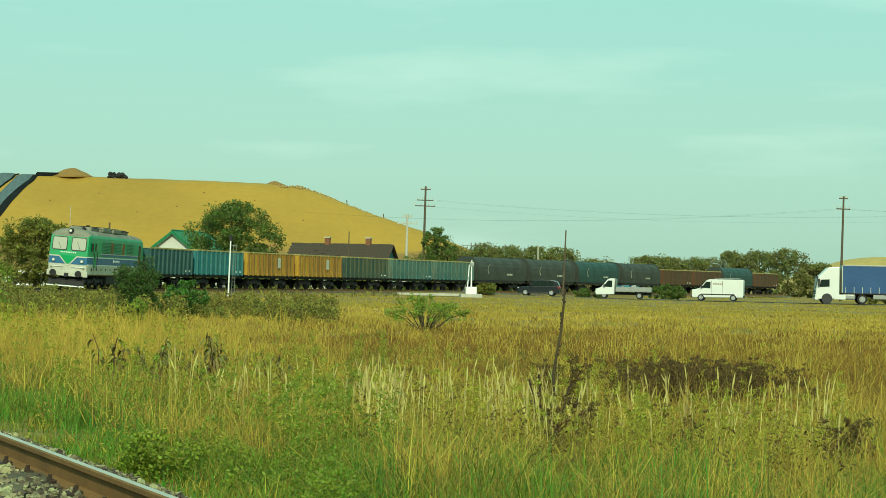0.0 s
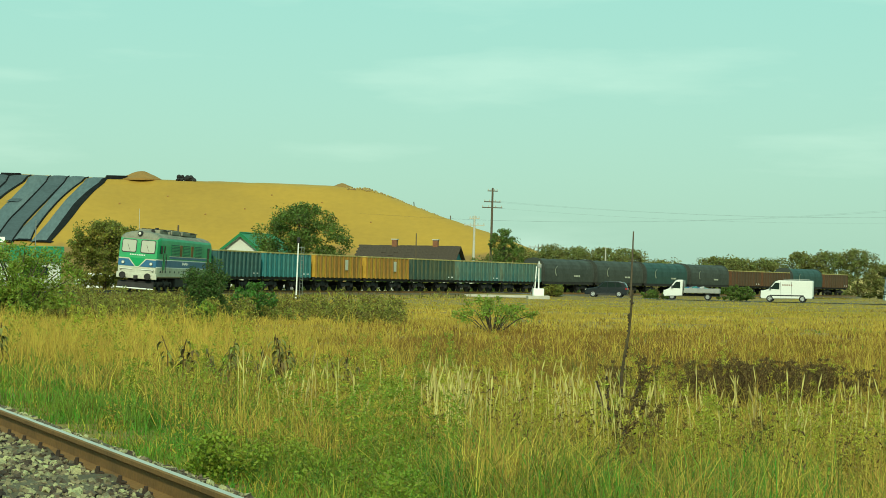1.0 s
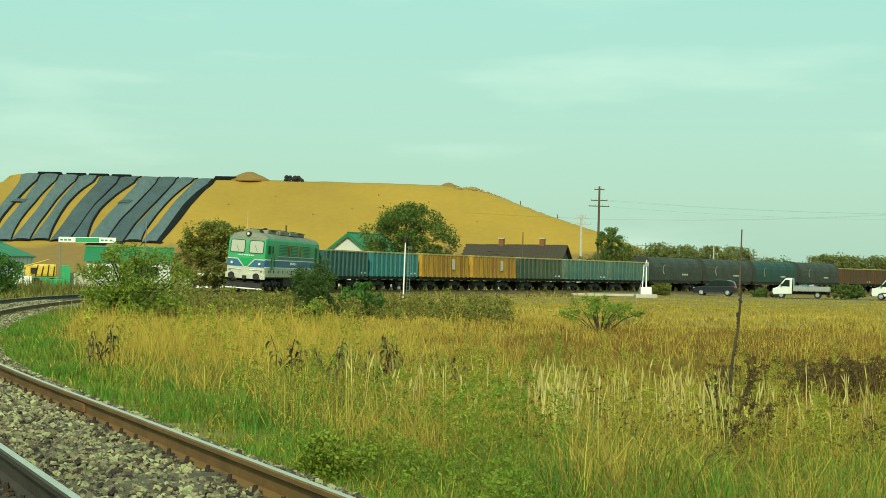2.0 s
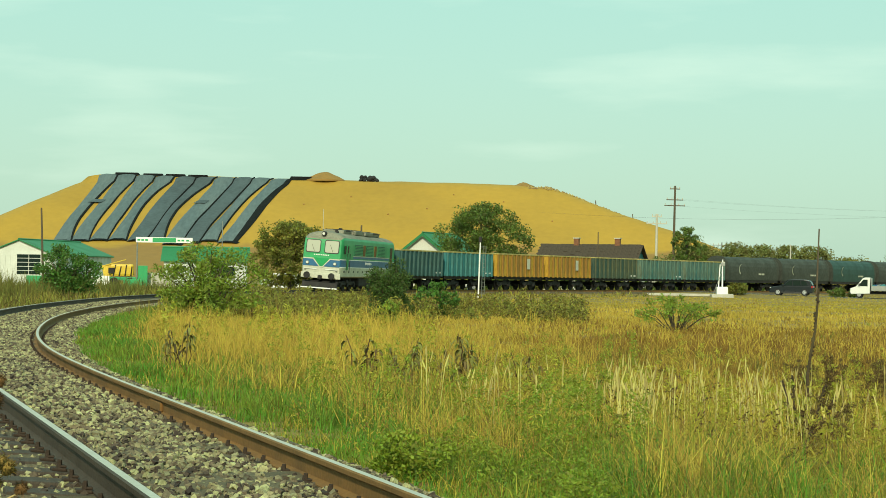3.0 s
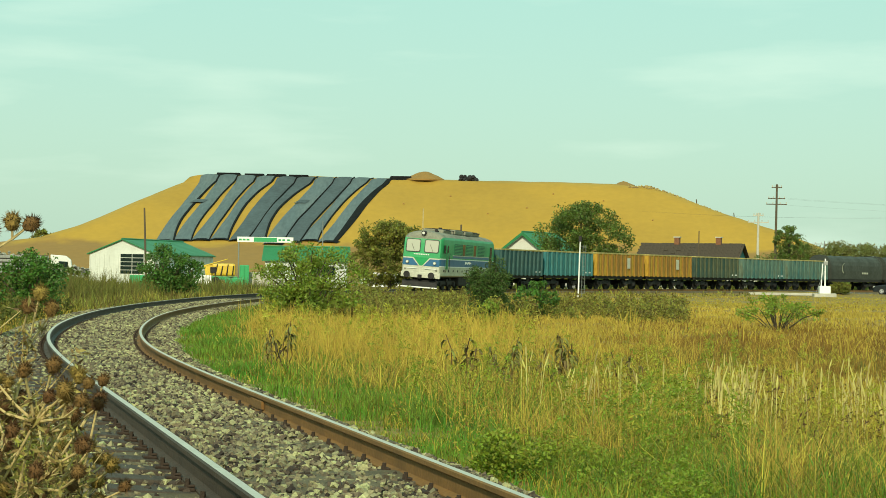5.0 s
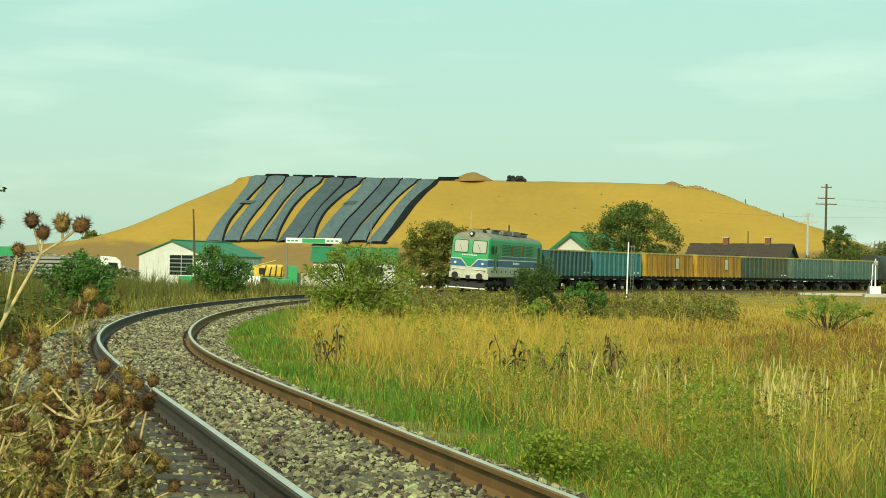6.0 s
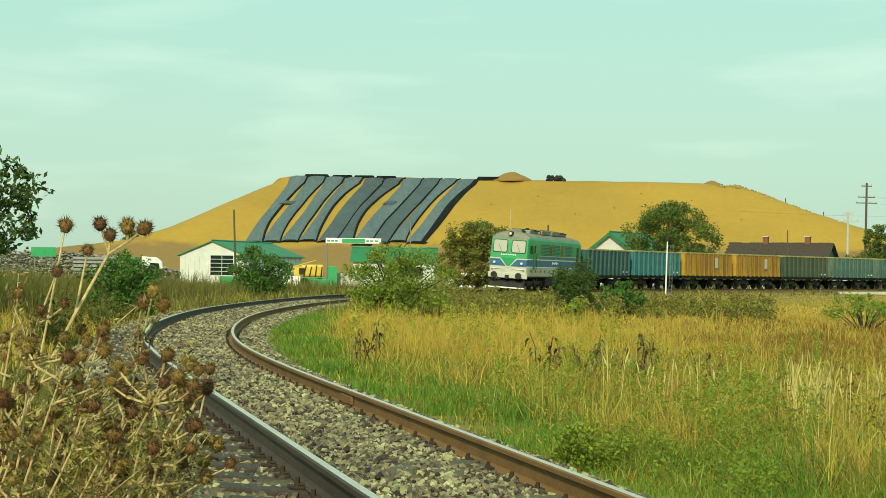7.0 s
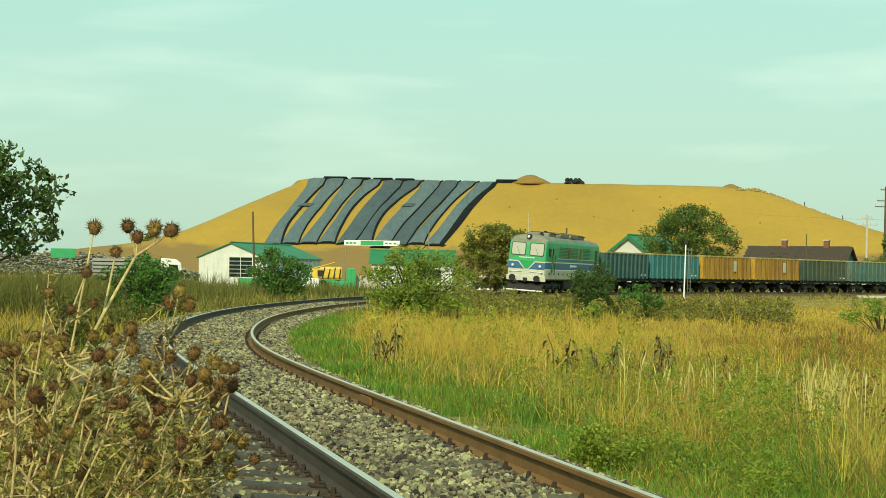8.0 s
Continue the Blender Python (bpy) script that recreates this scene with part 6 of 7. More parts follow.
# ---- grass ----
def blades(name, label, x, y, height, width, material, seed, lean=0.35, heads=0.0):
    """Blades of grass at the places given: a bent strip each, as stuff."""
    g = np.random.default_rng(seed)
    n = len(x)
    z = ground_z(x, y) - 0.03
    ang = g.uniform(0, 2 * np.pi, n)
    face = np.arctan2(y, x) + np.pi / 2 + g.normal(0, 0.5, n)
    wx, wy = np.cos(face) * width / 2, np.sin(face) * width / 2
    bend = height * np.abs(g.normal(0, lean, n))
    dx, dy = np.cos(ang) * bend, np.sin(ang) * bend
    v = np.empty((n, 5, 3))
    v[:, 0] = np.stack([x - wx, y - wy, z], 1)
    v[:, 1] = np.stack([x + wx, y + wy, z], 1)
    k = 0.55
    v[:, 2] = np.stack([x + wx * 0.8 + dx * 0.3, y + wy * 0.8 + dy * 0.3, z + height * k], 1)
    v[:, 3] = np.stack([x - wx * 0.8 + dx * 0.3, y - wy * 0.8 + dy * 0.3, z + height * k], 1)
    v[:, 4] = np.stack([x + dx, y + dy, z + height * np.sqrt(np.clip(1 - (bend / height) ** 2 * 0.5, 0.2, 1))], 1)
    me = bpy.data.meshes.new(name)
    me.vertices.add(n * 5), me.loops.add(n * 7), me.polygons.add(n * 2)
    me.vertices.foreach_set("co", v.ravel())
    idx = (np.arange(n) * 5)[:, None] + np.array([0, 1, 2, 3, 3, 2, 4])[None]
    me.loops.foreach_set("vertex_index", idx.ravel())
    st = (np.arange(n) * 7)[:, None] + np.array([0, 4])[None]
    me.polygons.foreach_set("loop_start", st.ravel())
    me.materials.append(material)
    me.update(calc_edges=True)
    return tagged(part(name, me, None), label, "grass", kind="stuff")


def scatter(n, seed, near, far, az0=-21.5, az1=24.0, power=0.0):
    """Places over the meadow, thinning with distance."""
    g = np.random.default_rng(seed)
    u = g.random(n)
    if power:
        d = near * (far / near) ** (u ** power)
    else:
        d = 1 / (1 / near + (1 / far - 1 / near) * u)
    az = np.radians(g.uniform(az0, az1, n))
    return d * np.sin(az), d * np.cos(az), d, g


def clear(x, y, margin=2.0):
    d, s = line_distance(x, y)
    return (np.abs(d) > margin) & (road_distance(x, y) > 3.7), d


def patchy(x, y, s, seed):
    return 0.5 + 0.5 * wave(x, y, s, seed)


def tufts(name, label, n, per, seed, near, far, h0, h1, material, rule, lean=0.75, wide=1.0, edge=1.55):
    """Grass in tufts: centres spread over the meadow, blades fanning out of each."""
    x, y, d, g = scatter(n, seed, near, far)
    t, _ = line_distance(x, y)
    ok = ((t > edge) | (t < -1.95)) & (road_distance(x, y) > 3.7)
    keep = ok & (g.random(n) < rule(x, y, d, t))
    x, y, d, t = x[keep], y[keep], d[keep], t[keep]
    m = len(x)
    size = g.uniform(0.6, 1.25, m) * np.clip((np.abs(t) - 0.9) / 2.0, 0.3, 1.0)
    spread = 0.05 + 0.0035 * d
    X = np.repeat(x, per) + g.normal(0, 1, m * per) * np.repeat(spread, per)
    Y = np.repeat(y, per) + g.normal(0, 1, m * per) * np.repeat(spread, per)
    D = np.repeat(d, per)
    T, _ = line_distance(X, Y)
    good = ((T > 1.4) | (T < -1.8)) & (road_distance(X, Y) > 3.5)
    H = np.repeat(size, per) * g.uniform(h0, h1, m * per) * np.clip(1.08 - 0.0045 * (D - 20), 0.55, 1.0)
    Wd = np.maximum(0.0065, D * 0.00040) * g.uniform(0.7, 1.5, m * per) * wide
    blades(name, label, X[good], Y[good], H[good], Wd[good], material, seed + 50, lean)


def near_track(t, a=2.6, b=2.4):
    return np.exp(-((np.abs(t) - a) / b) ** 2)


def gauss(v, m, s):
    return np.exp(-((v - m) / s) ** 2)


def rusty(x, y, d):
    """Where the rust-brown patch of the meadow lies."""
    return smoothstep(0.02, 0.13, x / d + 0.03 * wave(x, y, 0.2, 7)) * np.clip(1.25 * gauss(d, 46, 20), 0, 1) * (0.75 + 0.25 * wave(x, y, 0.16, 2))


def verdant(x, y, d, t):
    """Where it is fresh and green: along the track and in the near left."""
    return np.clip(1.0 * near_track(t) + 0.75 * (1 - smoothstep(0.0, 0.10, x / d)) * (1 - smoothstep(28, 50, d)) * (0.5 + 0.5 * wave(x, y, 0.4, 2)), 0, 1)


tufts("green_grass", "fresh green grass along the track", 13500, 14, 1, 8.5, 80, 0.10, 0.34, GRASSG, lambda x, y, d, t: np.clip(verdant(x, y, d, t) * (0.35 + 0.65 * (patchy(x, y, 0.45, 31) > 0.42)) + (0.12 + 0.55 * (x / d < 0.09) * (patchy(x, y, 0.6, 35) > 0.45)) * (d < 20) + 0.04, 0, 1), lean=0.9)
tufts("meadow_grass", "yellow-green meadow grass", 15000, 14, 2, 10, 130, 0.14, 0.40, GRASSY, lambda x, y, d, t: np.clip((0.25 + 0.6 * (patchy(x, y, 0.3, 5) > 0.45) * (d < 36) + 0.3 * gauss(d, 22, 6)) * (1 - 0.85 * rusty(x, y, d)) * (1 - 0.65 * verdant(x, y, d, t)), 0, 1), lean=0.9)
tufts("straw_grass", "dry straw-coloured grass", 6500, 15, 3, 13, 42, 0.14, 0.38, GRASSD, lambda x, y, d, t: np.clip((0.08 + 0.35 * (patchy(x, y, 0.26, 8) > 0.6) + 0.4 * gauss(d, 42, 9) + 0.40 * gauss(d, 24, 4) * (x > 2)) * (1 - 0.9 * rusty(x, y, d)) * (1 - 0.6 * verdant(x, y, d, t)), 0, 1), lean=0.9)
tufts("far_straw_grass", "soft pale straw over the far meadow", 21000, 16, 16, 38, 190, 0.12, 0.34, FARSTRAW, lambda x, y, d, t: np.clip((0.25 + 0.75 * gauss(d, 85, 35)) * (1 - 0.93 * rusty(x, y, d)) * (0.5 + 0.5 * (patchy(x, y, 0.12, 18) > 0.4)), 0, 1), lean=1.0, wide=0.75, edge=2.4)
tufts("rusty_grass", "rust-brown autumn grass", 21000, 15, 4, 24, 150, 0.12, 0.32, FARRUST, lambda x, y, d, t: np.clip(1.5 * rusty(x, y, d) + 0.10, 0, 1), lean=1.0, wide=0.75)
tufts("roadside_grass", "short yellow-green grass beside the road", 14000, 13, 5, 108, 320, 0.10, 0.26, FAROLIVE, lambda x, y, d, t: 0.3 + 0.5 * (patchy(x, y, 0.10, 3) > 0.4), lean=1.0)
tufts("shaded_grass", "dull green grass between the rusty tufts", 2600, 14, 17, 27, 48, 0.16, 0.40, REED, lambda x, y, d, t: np.clip(0.9 * gauss(np.degrees(np.arctan2(x, y)), 8.5, 4.5) * gauss(d, 34, 5) * (0.4 + 0.6 * (patchy(x, y, 0.3, 21) > 0.4)), 0, 1), lean=0.8, wide=0.8, edge=2.6)
tufts("verge_grass", "dull brown-green scrub along the far verge", 9000, 12, 6, 62, 240, 0.4, 0.95, SCRUB, lambda x, y, d, t: np.clip(0.95 * near_track(t, 5.0, 3.2) * (x < 24), 0, 1), wide=1.2)
tufts("left_bank_grass", "mixed rough grass behind the ballast", 7000, 13, 7, 14, 130, 0.25, 0.65, REED, lambda x, y, d, t: 1.0 * (t < -2) * (0.4 + 0.6 * (patchy(x, y, 0.3, 9) > 0.4)))
tufts("reed_bank", "tall olive-brown reeds behind the track", 11000, 15, 18, 52, 150, 1.15, 2.05, REED, lambda x, y, d, t: 1.0 * (t < -5.0) * (t > -34) * (0.35 + 0.65 * (patchy(x, y, 0.12, 22) > 0.35)), lean=0.55, wide=0.8)
tufts("golden_grass", "tall golden straw tufts in the meadow", 2400, 20, 12, 26, 66, 0.40, 0.85, FARSTRAW, lambda x, y, d, t: np.clip(0.10 + 0.75 * (patchy(x, y, 0.33, 15) > 0.5) * (x / d < 0.0), 0, 1) * (1 - 0.8 * rusty(x, y, d)), lean=0.7, wide=0.7, edge=2.6)
tufts("gold_patch_grass", "golden grass beyond the near weeds", 2200, 16, 14, 16, 29, 0.16, 0.40, GRASSD, lambda x, y, d, t: 0.7 * (x / d > 0.04) * (patchy(x, y, 0.4, 16) > 0.45), lean=0.9, wide=0.75, edge=2.6)
tufts("rank_stems", "thin dry stems standing above the grass", 700, 3, 8, 13, 60, 0.45, 0.75, GRASSY, lambda x, y, d, t: 0.10 + 0.4 * (patchy(x, y, 0.4, 11) > 0.6), lean=0.25, wide=0.6, edge=2.4)
tufts("fallen_straw", "long arching straw tussocks", 2000, 22, 9, 11, 28, 0.35, 0.7, GRASSD, lambda x, y, d, t: 0.15 + 0.7 * (patchy(x, y, 0.5, 13) > 0.45), lean=1.1, wide=0.7, edge=2.6)
tufts("arching_grass", "long arching green grass beside the rail", 900, 20, 19, 10.5, 22, 0.30, 0.60, GRASSG, lambda x, y, d, t: 0.15 + 0.7 * (patchy(x, y, 0.5, 23) > 0.5), lean=1.0, wide=0.8, edge=2.2)
tufts("dull_grass", "dull olive tussocks among the near grass", 2600, 15, 20, 11, 42, 0.16, 0.45, REED, lambda x, y, d, t: 0.08 + 0.6 * (patchy(x, y, 0.5, 33) > 0.6), lean=0.9, wide=0.8, edge=2.2)
tufts("back_verge_scrub", "rank scrub behind the railway", 4500, 12, 10, 105, 240, 0.7, 1.35, SCRUB, lambda x, y, d, t: 1.0 * (t < -2.6) * (t > -14), wide=1.5)
# low turf all round the viewer
tg = np.random.default_rng(15)
td, ta = 2.5 + 45 * tg.random(60000) ** 1.3, tg.uniform(0, 2 * np.pi, 60000)
tx, ty = td * np.sin(ta), td * np.cos(ta)
ok, _ = clear(tx, ty)
tx, ty = tx[ok], ty[ok]
blades("low_turf", "low mixed turf round the viewpoint", tx, ty, tg.uniform(0.06, 0.17, len(tx)), tg.uniform(0.006, 0.014, len(tx)) * 1.3, GRASSY, 65, 0.6)
eg = np.random.default_rng(11)
es, et = S_NEAR - 2 + 78 * eg.random(30000) ** 1.25, eg.uniform(1.4, 2.9, 30000)
ek = np.clip((es / 0.5).astype(int), 0, len(LINE) - 1)
ex, ey = LINE[ek, 0] + TAN[ek, 1] * et, LINE[ek, 1] - TAN[ek, 0] * et
pick = eg.random(30000) < 0.25 + 0.75 * (patchy(ex, ey, 0.7, 4) > 0.35)
ex, ey, et = ex[pick], ey[pick], et[pick]
ed = np.hypot(ex, ey)
blades("edge_grass", "short green grass on the ballast edge", ex, ey, eg.uniform(0.06, 0.22, len(ex)) * np.clip(et - 0.8, 0.3, 1.3), np.maximum(0.006, ed * 0.0004) * eg.uniform(0.7, 1.4, len(ex)), GRASSG, 61, 0.7)

# ---- weeds of the foreground ----
def leafy(name, label, spots, material, seed, leaf=0.045, per=110, h=(0.35, 0.85), w=0.16, flat=0.45):
    """Leafy herbs as stuff: a column of leaves on each spot."""
    r = random.Random(seed)
    cl = []
    for x, y in spots:
        z, hh = gz(x, y), r.uniform(*h)
        lx, ly = r.uniform(-.1, .1), r.uniform(-.1, .1)
        for k in range(6):
            u = (k + 0.5) / 6
            cl.append((x + lx * u + r.uniform(-.06, .06), y + ly * u + r.uniform(-.06, .06), z + hh * u, w * (1.15 - 0.55 * u) * r.uniform(.7, 1.3)))
    return tagged(part(name, leaf_cloud(name, cl, per // 6, 1.0, leaf, material, seed, flat), None), label, "weeds", kind="stuff")


def polar(az, d):
    return d * math.sin(radians(az)), d * math.cos(radians(az))


def spots(n, seed, az0, az1, d0, d1, side=1.6, clump=-9.0):
    r = random.Random(seed)
    out = []
    while len(out) < n:
        az, d = r.uniform(az0, az1), 1 / r.uniform(1 / d1, 1 / d0)
        x, y = polar(az, d)
        t = float(line_distance(np.array([x]), np.array([y]))[0][0])
        if (t > side or t < -2.4) and wave(x, y, 0.55, seed) > clump:
            out.append((x, y))
    return out


leafy("green_weeds", "leafy green weeds among the grass", spots(150, 1, -9, 7, 13, 40, 2.6, 0.1), WEEDLEAF, 1, 0.019, 190, (0.3, 0.75), 0.10, 0.3)
leafy("tall_herbs", "upright yellow-green herbs among the grass", spots(270, 21, -6, 20, 15, 38, 3.0, 0.15), HERB, 21, 0.021, 190, (0.4, 0.82), 0.085, 0.22)
leafy("far_herbs", "yellow-green herbs in the golden grass", spots(60, 22, -8, 1, 36, 62, 3.0, 0.1), HERB, 22, 0.045, 110, (0.4, 0.9), 0.16, 0.28)
leafy("low_green_weeds", "low fresh green weeds beside the rail", spots(55, 2, -8, 6, 10.5, 19, 1.9, 0.1), WEEDLEAF, 2, 0.014, 240, (0.12, 0.34), 0.12)
leafy("yellow_weeds", "yellowing weeds among the grass", spots(150, 3, -4, 21, 13, 34), GRASSY, 3, 0.018, 110, (0.3, 0.65), 0.14, 0.3)
leafy("brown_weeds", "brown withered weeds among the grass", spots(80, 4, 5, 21, 13, 24), DEADWEED, 4, 0.022, 80, (0.25, 0.6), 0.13, 0.3)
leafy("verge_scrub", "dark green scrub before the railway", spots(270, 12, -7, 5, 66, 122, 3.0), SCRUB, 12, 0.055, 170, (0.4, 0.95), 0.35)
leafy("left_bank_weeds", "green weeds behind the ballast shoulder", spots(110, 5, -17, -10, 16, 60), REED, 5, 0.05, 90, (0.4, 0.9), 0.2)
leafy("clover_clump", "bright clover clump beside the rail", [(polar(-1.2 + 0.22 * k, 13.6 + 0.12 * (k % 3))) for k in range(9)] + [(polar(3.0 + 0.3 * k, 16.5)) for k in range(5)], WEEDLEAF, 6, 0.016, 330, (0.2, 0.36), 0.13, 0.6)


def stalk(bm, a, b, r0, r1, r, n=4, wob=0.03):
    a, b = Vector(a), Vector(b)
    last = a
    for k in range(1, n + 1):
        q = a.lerp(b, k / n) + Vector((r.uniform(-wob, wob), r.uniform(-wob, wob), 0)) * (1 if k < n else 0)
        u0, u1 = (k - 1) / n, k / n
        rod(last, q, r0 + (r1 - r0) * u0, r0 + (r1 - r0) * u1, 5, bm)
        last = q


def dock(seed):
    """A withered dock: stems with long drooping dark leaves."""
    r = random.Random(seed)
    T = thing("dock_plant", "tall withered dock plant with drooping dark leaves", "weed", group="dock plants")
    bm, v, f = bmesh.new(), [], []
    for k in range(4):
        top = Vector((r.uniform(-.24, .24), r.uniform(-.2, .2), r.uniform(0.5, 0.85)))
        stalk(bm, (top.x * .2, top.y * .2, 0), top, 0.011, 0.006, r)
        for j in range(11):
            u = r.uniform(0.55, 1.0)
            p = Vector((top.x * (.2 + .8 * u), top.y * (.2 + .8 * u), top.z * u))
            ang, L, wd = r.uniform(0, 6.28), r.uniform(0.10, 0.17), r.uniform(0.011, 0.021)
            o, s = Vector((math.cos(ang), math.sin(ang), 0)), Vector((-math.sin(ang), math.cos(ang), 0))
            pts = [p, p + o * L * .35 + Vector((0, 0, L * .12)), p + o * L * .65 - Vector((0, 0, L * .15)), p + o * L * .75 - Vector((0, 0, L * .65))]
            b0 = len(v)
            v += [pts[0], pts[1] + s * wd, pts[1] - s * wd, pts[2] + s * wd, pts[2] - s * wd, pts[3]]
            f += [(b0, b0 + 1, b0 + 2), (b0 + 1, b0 + 3, b0 + 4, b0 + 2), (b0 + 3, b0 + 5, b0 + 4)]
    part("stem", bm, DEADWEED, T)
    part("foliage", mesh_of("foliage", v, f, DOCKLEAF), None, T)
    return T


def settle(proto, places, seed, s0=0.85, s1=1.2):
    r = random.Random(seed)
    for k, (az, d) in enumerate(places):
        x, y = polar(az, d)
        m = pose(x, y, gz(x, y) - 0.03, 0, 0, r.uniform(0, 360)) @ Matrix.Scale(r.uniform(s0, s1), 4)
        p = proto[k % len(proto)]
        if k < len(proto):
            p.matrix_basis = m
        else:
            c = copy_thing(p, pose(x, y, gz(x, y) - 0.03, 0, 0, r.uniform(0, 360)))
            c.scale = [r.uniform(s0, s1)] * 3


settle([dock(1), dock(2), dock(3)], [(-1.6, 24), (-1.0, 25), (-0.3, 24), (0.3, 25.5), (1.0, 24), (1.6, 25), (1.25, 23.5), (-7.3, 27), (-6.9, 26.5), (3.2, 22), (-0.6, 23.2)], 1, 0.8, 1.05)


def dead_weed(seed):
    """Dead yarrow-like weed: branching dark stems under flat seed heads."""
    r = random.Random(seed)
    T = thing("dead_weed", "dead dark-brown weed with flat seed heads", "weed", group="dead weeds")
    bm, hd = bmesh.new(), []
    for k in range(9):
        top = Vector((r.uniform(-.30, .30), r.uniform(-.25, .25), r.uniform(0.5, 0.92)))
        stalk(bm, (top.x * .3, top.y * .3, 0), top, 0.007, 0.004, r, 3)
        for j in range(4):
            e = top + Vector((r.uniform(-.10, .10), r.uniform(-.10, .10), r.uniform(-.06, .07)))
            rod(top - Vector((0, 0, 0.14)), e, 0.003, 0.002, 4, bm)
            hd.append((e.x, e.y, e.z, r.uniform(0.025, 0.045)))
            hd.append((e.x * .8, e.y * .8, e.z * r.uniform(.4, .8), r.uniform(0.04, 0.07)))
    part("stem", bm, DEADWEED, T)
    part("seed_head", leaf_cloud("seed_head", hd, 46, 1.25, 0.013, DEADWEED, seed, 0.5), None, T)
    return T


wr = random.Random(77)
settle([dead_weed(k) for k in range(4)], [(wr.gauss(15.0, 1.7), wr.uniform(23.5, 27)) for _ in range(42)] + [(wr.uniform(12, 21), wr.uniform(16, 19)) for _ in range(5)], 2, 0.58, 0.78)

# tall dead mullein
mu = thing("dead_mullein", "tall dead mullein stalk with side spikes", "weed", pose(*polar(11.35, 18.3), gz(*polar(11.35, 18.3)) - 0.03))
mr = random.Random(3)
bm = bmesh.new()
stalk(bm, (0, 0, 0), (0.16, 0, 1.62), 0.021, 0.010, mr, 8, 0.012)
part("stem", bm, MULLEIN, mu)
for k, (x, z0, z1) in enumerate(((0.10, 0.85, 1.60), (-0.17, 0.25, 0.75), (0.24, 0.28, 0.72), (-0.08, 0.35, 0.80), (0.34, 0.3, 0.62))):
    bm = bmesh.new()
    stalk(bm, (x * 0.25, 0, z0 * 0.6), (x, 0, z1), 0.012, 0.008, mr, 4, 0.01) if k else None
    for j in range(34):
        u = mr.random()
        z = z0 + (z1 - z0) * u
        xx = (0.16 * z / 1.62) if k == 0 else x * (0.55 + 0.45 * u)
        bmesh.ops.create_icosphere(bm, subdivisions=1, radius=mr.uniform(0.008, 0.015), matrix=Matrix.Translation((xx + mr.uniform(-.016, .016), mr.uniform(-.016, .016), z)))
    part("seed_spike", bm, MULLEIN, mu)

# pale plumes of reed grass
v, f = [], []
pr = random.Random(8)
for k in range(300):
    az, d = pr.choice(((6.4, 0.45), (6.6, 0.6), (9.8, 1.2), (11, 1.6), (14, 2), (18, 2), (2.5, 2))), 1 / pr.uniform(1 / 22, 1 / 16.0)
    az = az[0] + pr.gauss(0, az[1])
    x, y = polar(az, d)
    t = float(line_distance(np.array([x]), np.array([y]))[0][0])
    if t < 3.2:
        continue
    z, hh, L, w = gz(x, y), pr.uniform(0.40, 0.66), pr.uniform(0.10, 0.17), pr.uniform(0.005, 0.0105)
    tx, ty = pr.uniform(-.10, .10), pr.uniform(-.05, .05)
    b0 = len(v)
    v += [(x - .003, y, z), (x + .003, y, z), (x + tx * .7 + .003, y, z + hh), (x + tx * .7 - .003, y, z + hh)]
    f.append((b0, b0 + 1, b0 + 2, b0 + 3))
    b0 = len(v)
    for u, ww in ((0, 0.25), (0.3, 1.0), (0.65, 0.8), (1.0, 0.12)):
        for q in range(4):
            a = q * math.pi / 2
            v.append((x + tx * (.7 + .5 * u) + math.cos(a) * w * ww, y + ty * u + math.sin(a) * w * ww, z + hh - 0.02 + L * u))
    for i in range(3):
        f += [(b0 + i * 4 + q, b0 + i * 4 + (q + 1) % 4, b0 + i * 4 + 4 + (q + 1) % 4, b0 + i * 4 + 4 + q) for q in range(4)]
tagged(part("reed_plumes", mesh_of("reed_plumes", v, f, SEED), None), "pale feathery plumes of reed grass", "reed grass", kind="stuff")

# ---- dry thistles beside the viewer ----
def head_mesh(seed):
    r = random.Random(seed)
    v, f = [], []
    core = bmesh.new()
    bmesh.ops.create_icosphere(core, subdivisions=2, radius=0.019)
    for q in core.verts:
        q.co *= r.uniform(0.88, 1.12)
        q.co.z *= 0.95 if q.co.z > 0 else 1.25
    v = [tuple(q.co) for q in core.verts]
    f = [tuple(p.index for p in q.verts) for q in core.faces]
    core.free()
    for k in range(230):
        d = Vector((r.gauss(0, 1), r.gauss(0, 1), r.gauss(0.45, 1))).normalized()
        s = d.orthogonal().normalized() * 0.0013
        c = d.cross(s).normalized() * 0.0013
        b0, L = len(v), r.uniform(0.021, 0.034)
        bend = Vector((r.uniform(-.004, .004), r.uniform(-.004, .004), r.uniform(-.006, .004)))
        v += [tuple(d * 0.014 + s), tuple(d * 0.014 - s * .5 + c), tuple(d * 0.014 - s * .5 - c), tuple(d * L + bend)]
        f += [(b0, b0 + 1, b0 + 3), (b0 + 1, b0 + 2, b0 + 3), (b0 + 2, b0, b0 + 3)]
    return mesh_of("flower_head", v, f, THHEAD)


HEADS = [head_mesh(k) for k in range(4)]
EYE_Z = 1.65


def spot(px, py, d):
    """A place by its bearing and height: px and py as slopes in thousandths from the bearing of -3.68 degrees and the level."""
    az = radians(-3.68) + math.atan(px / 1000)
    return Vector((d * math.sin(az), d * math.cos(az), EYE_Z + py / 1000 * d))


tr = random.Random(6)


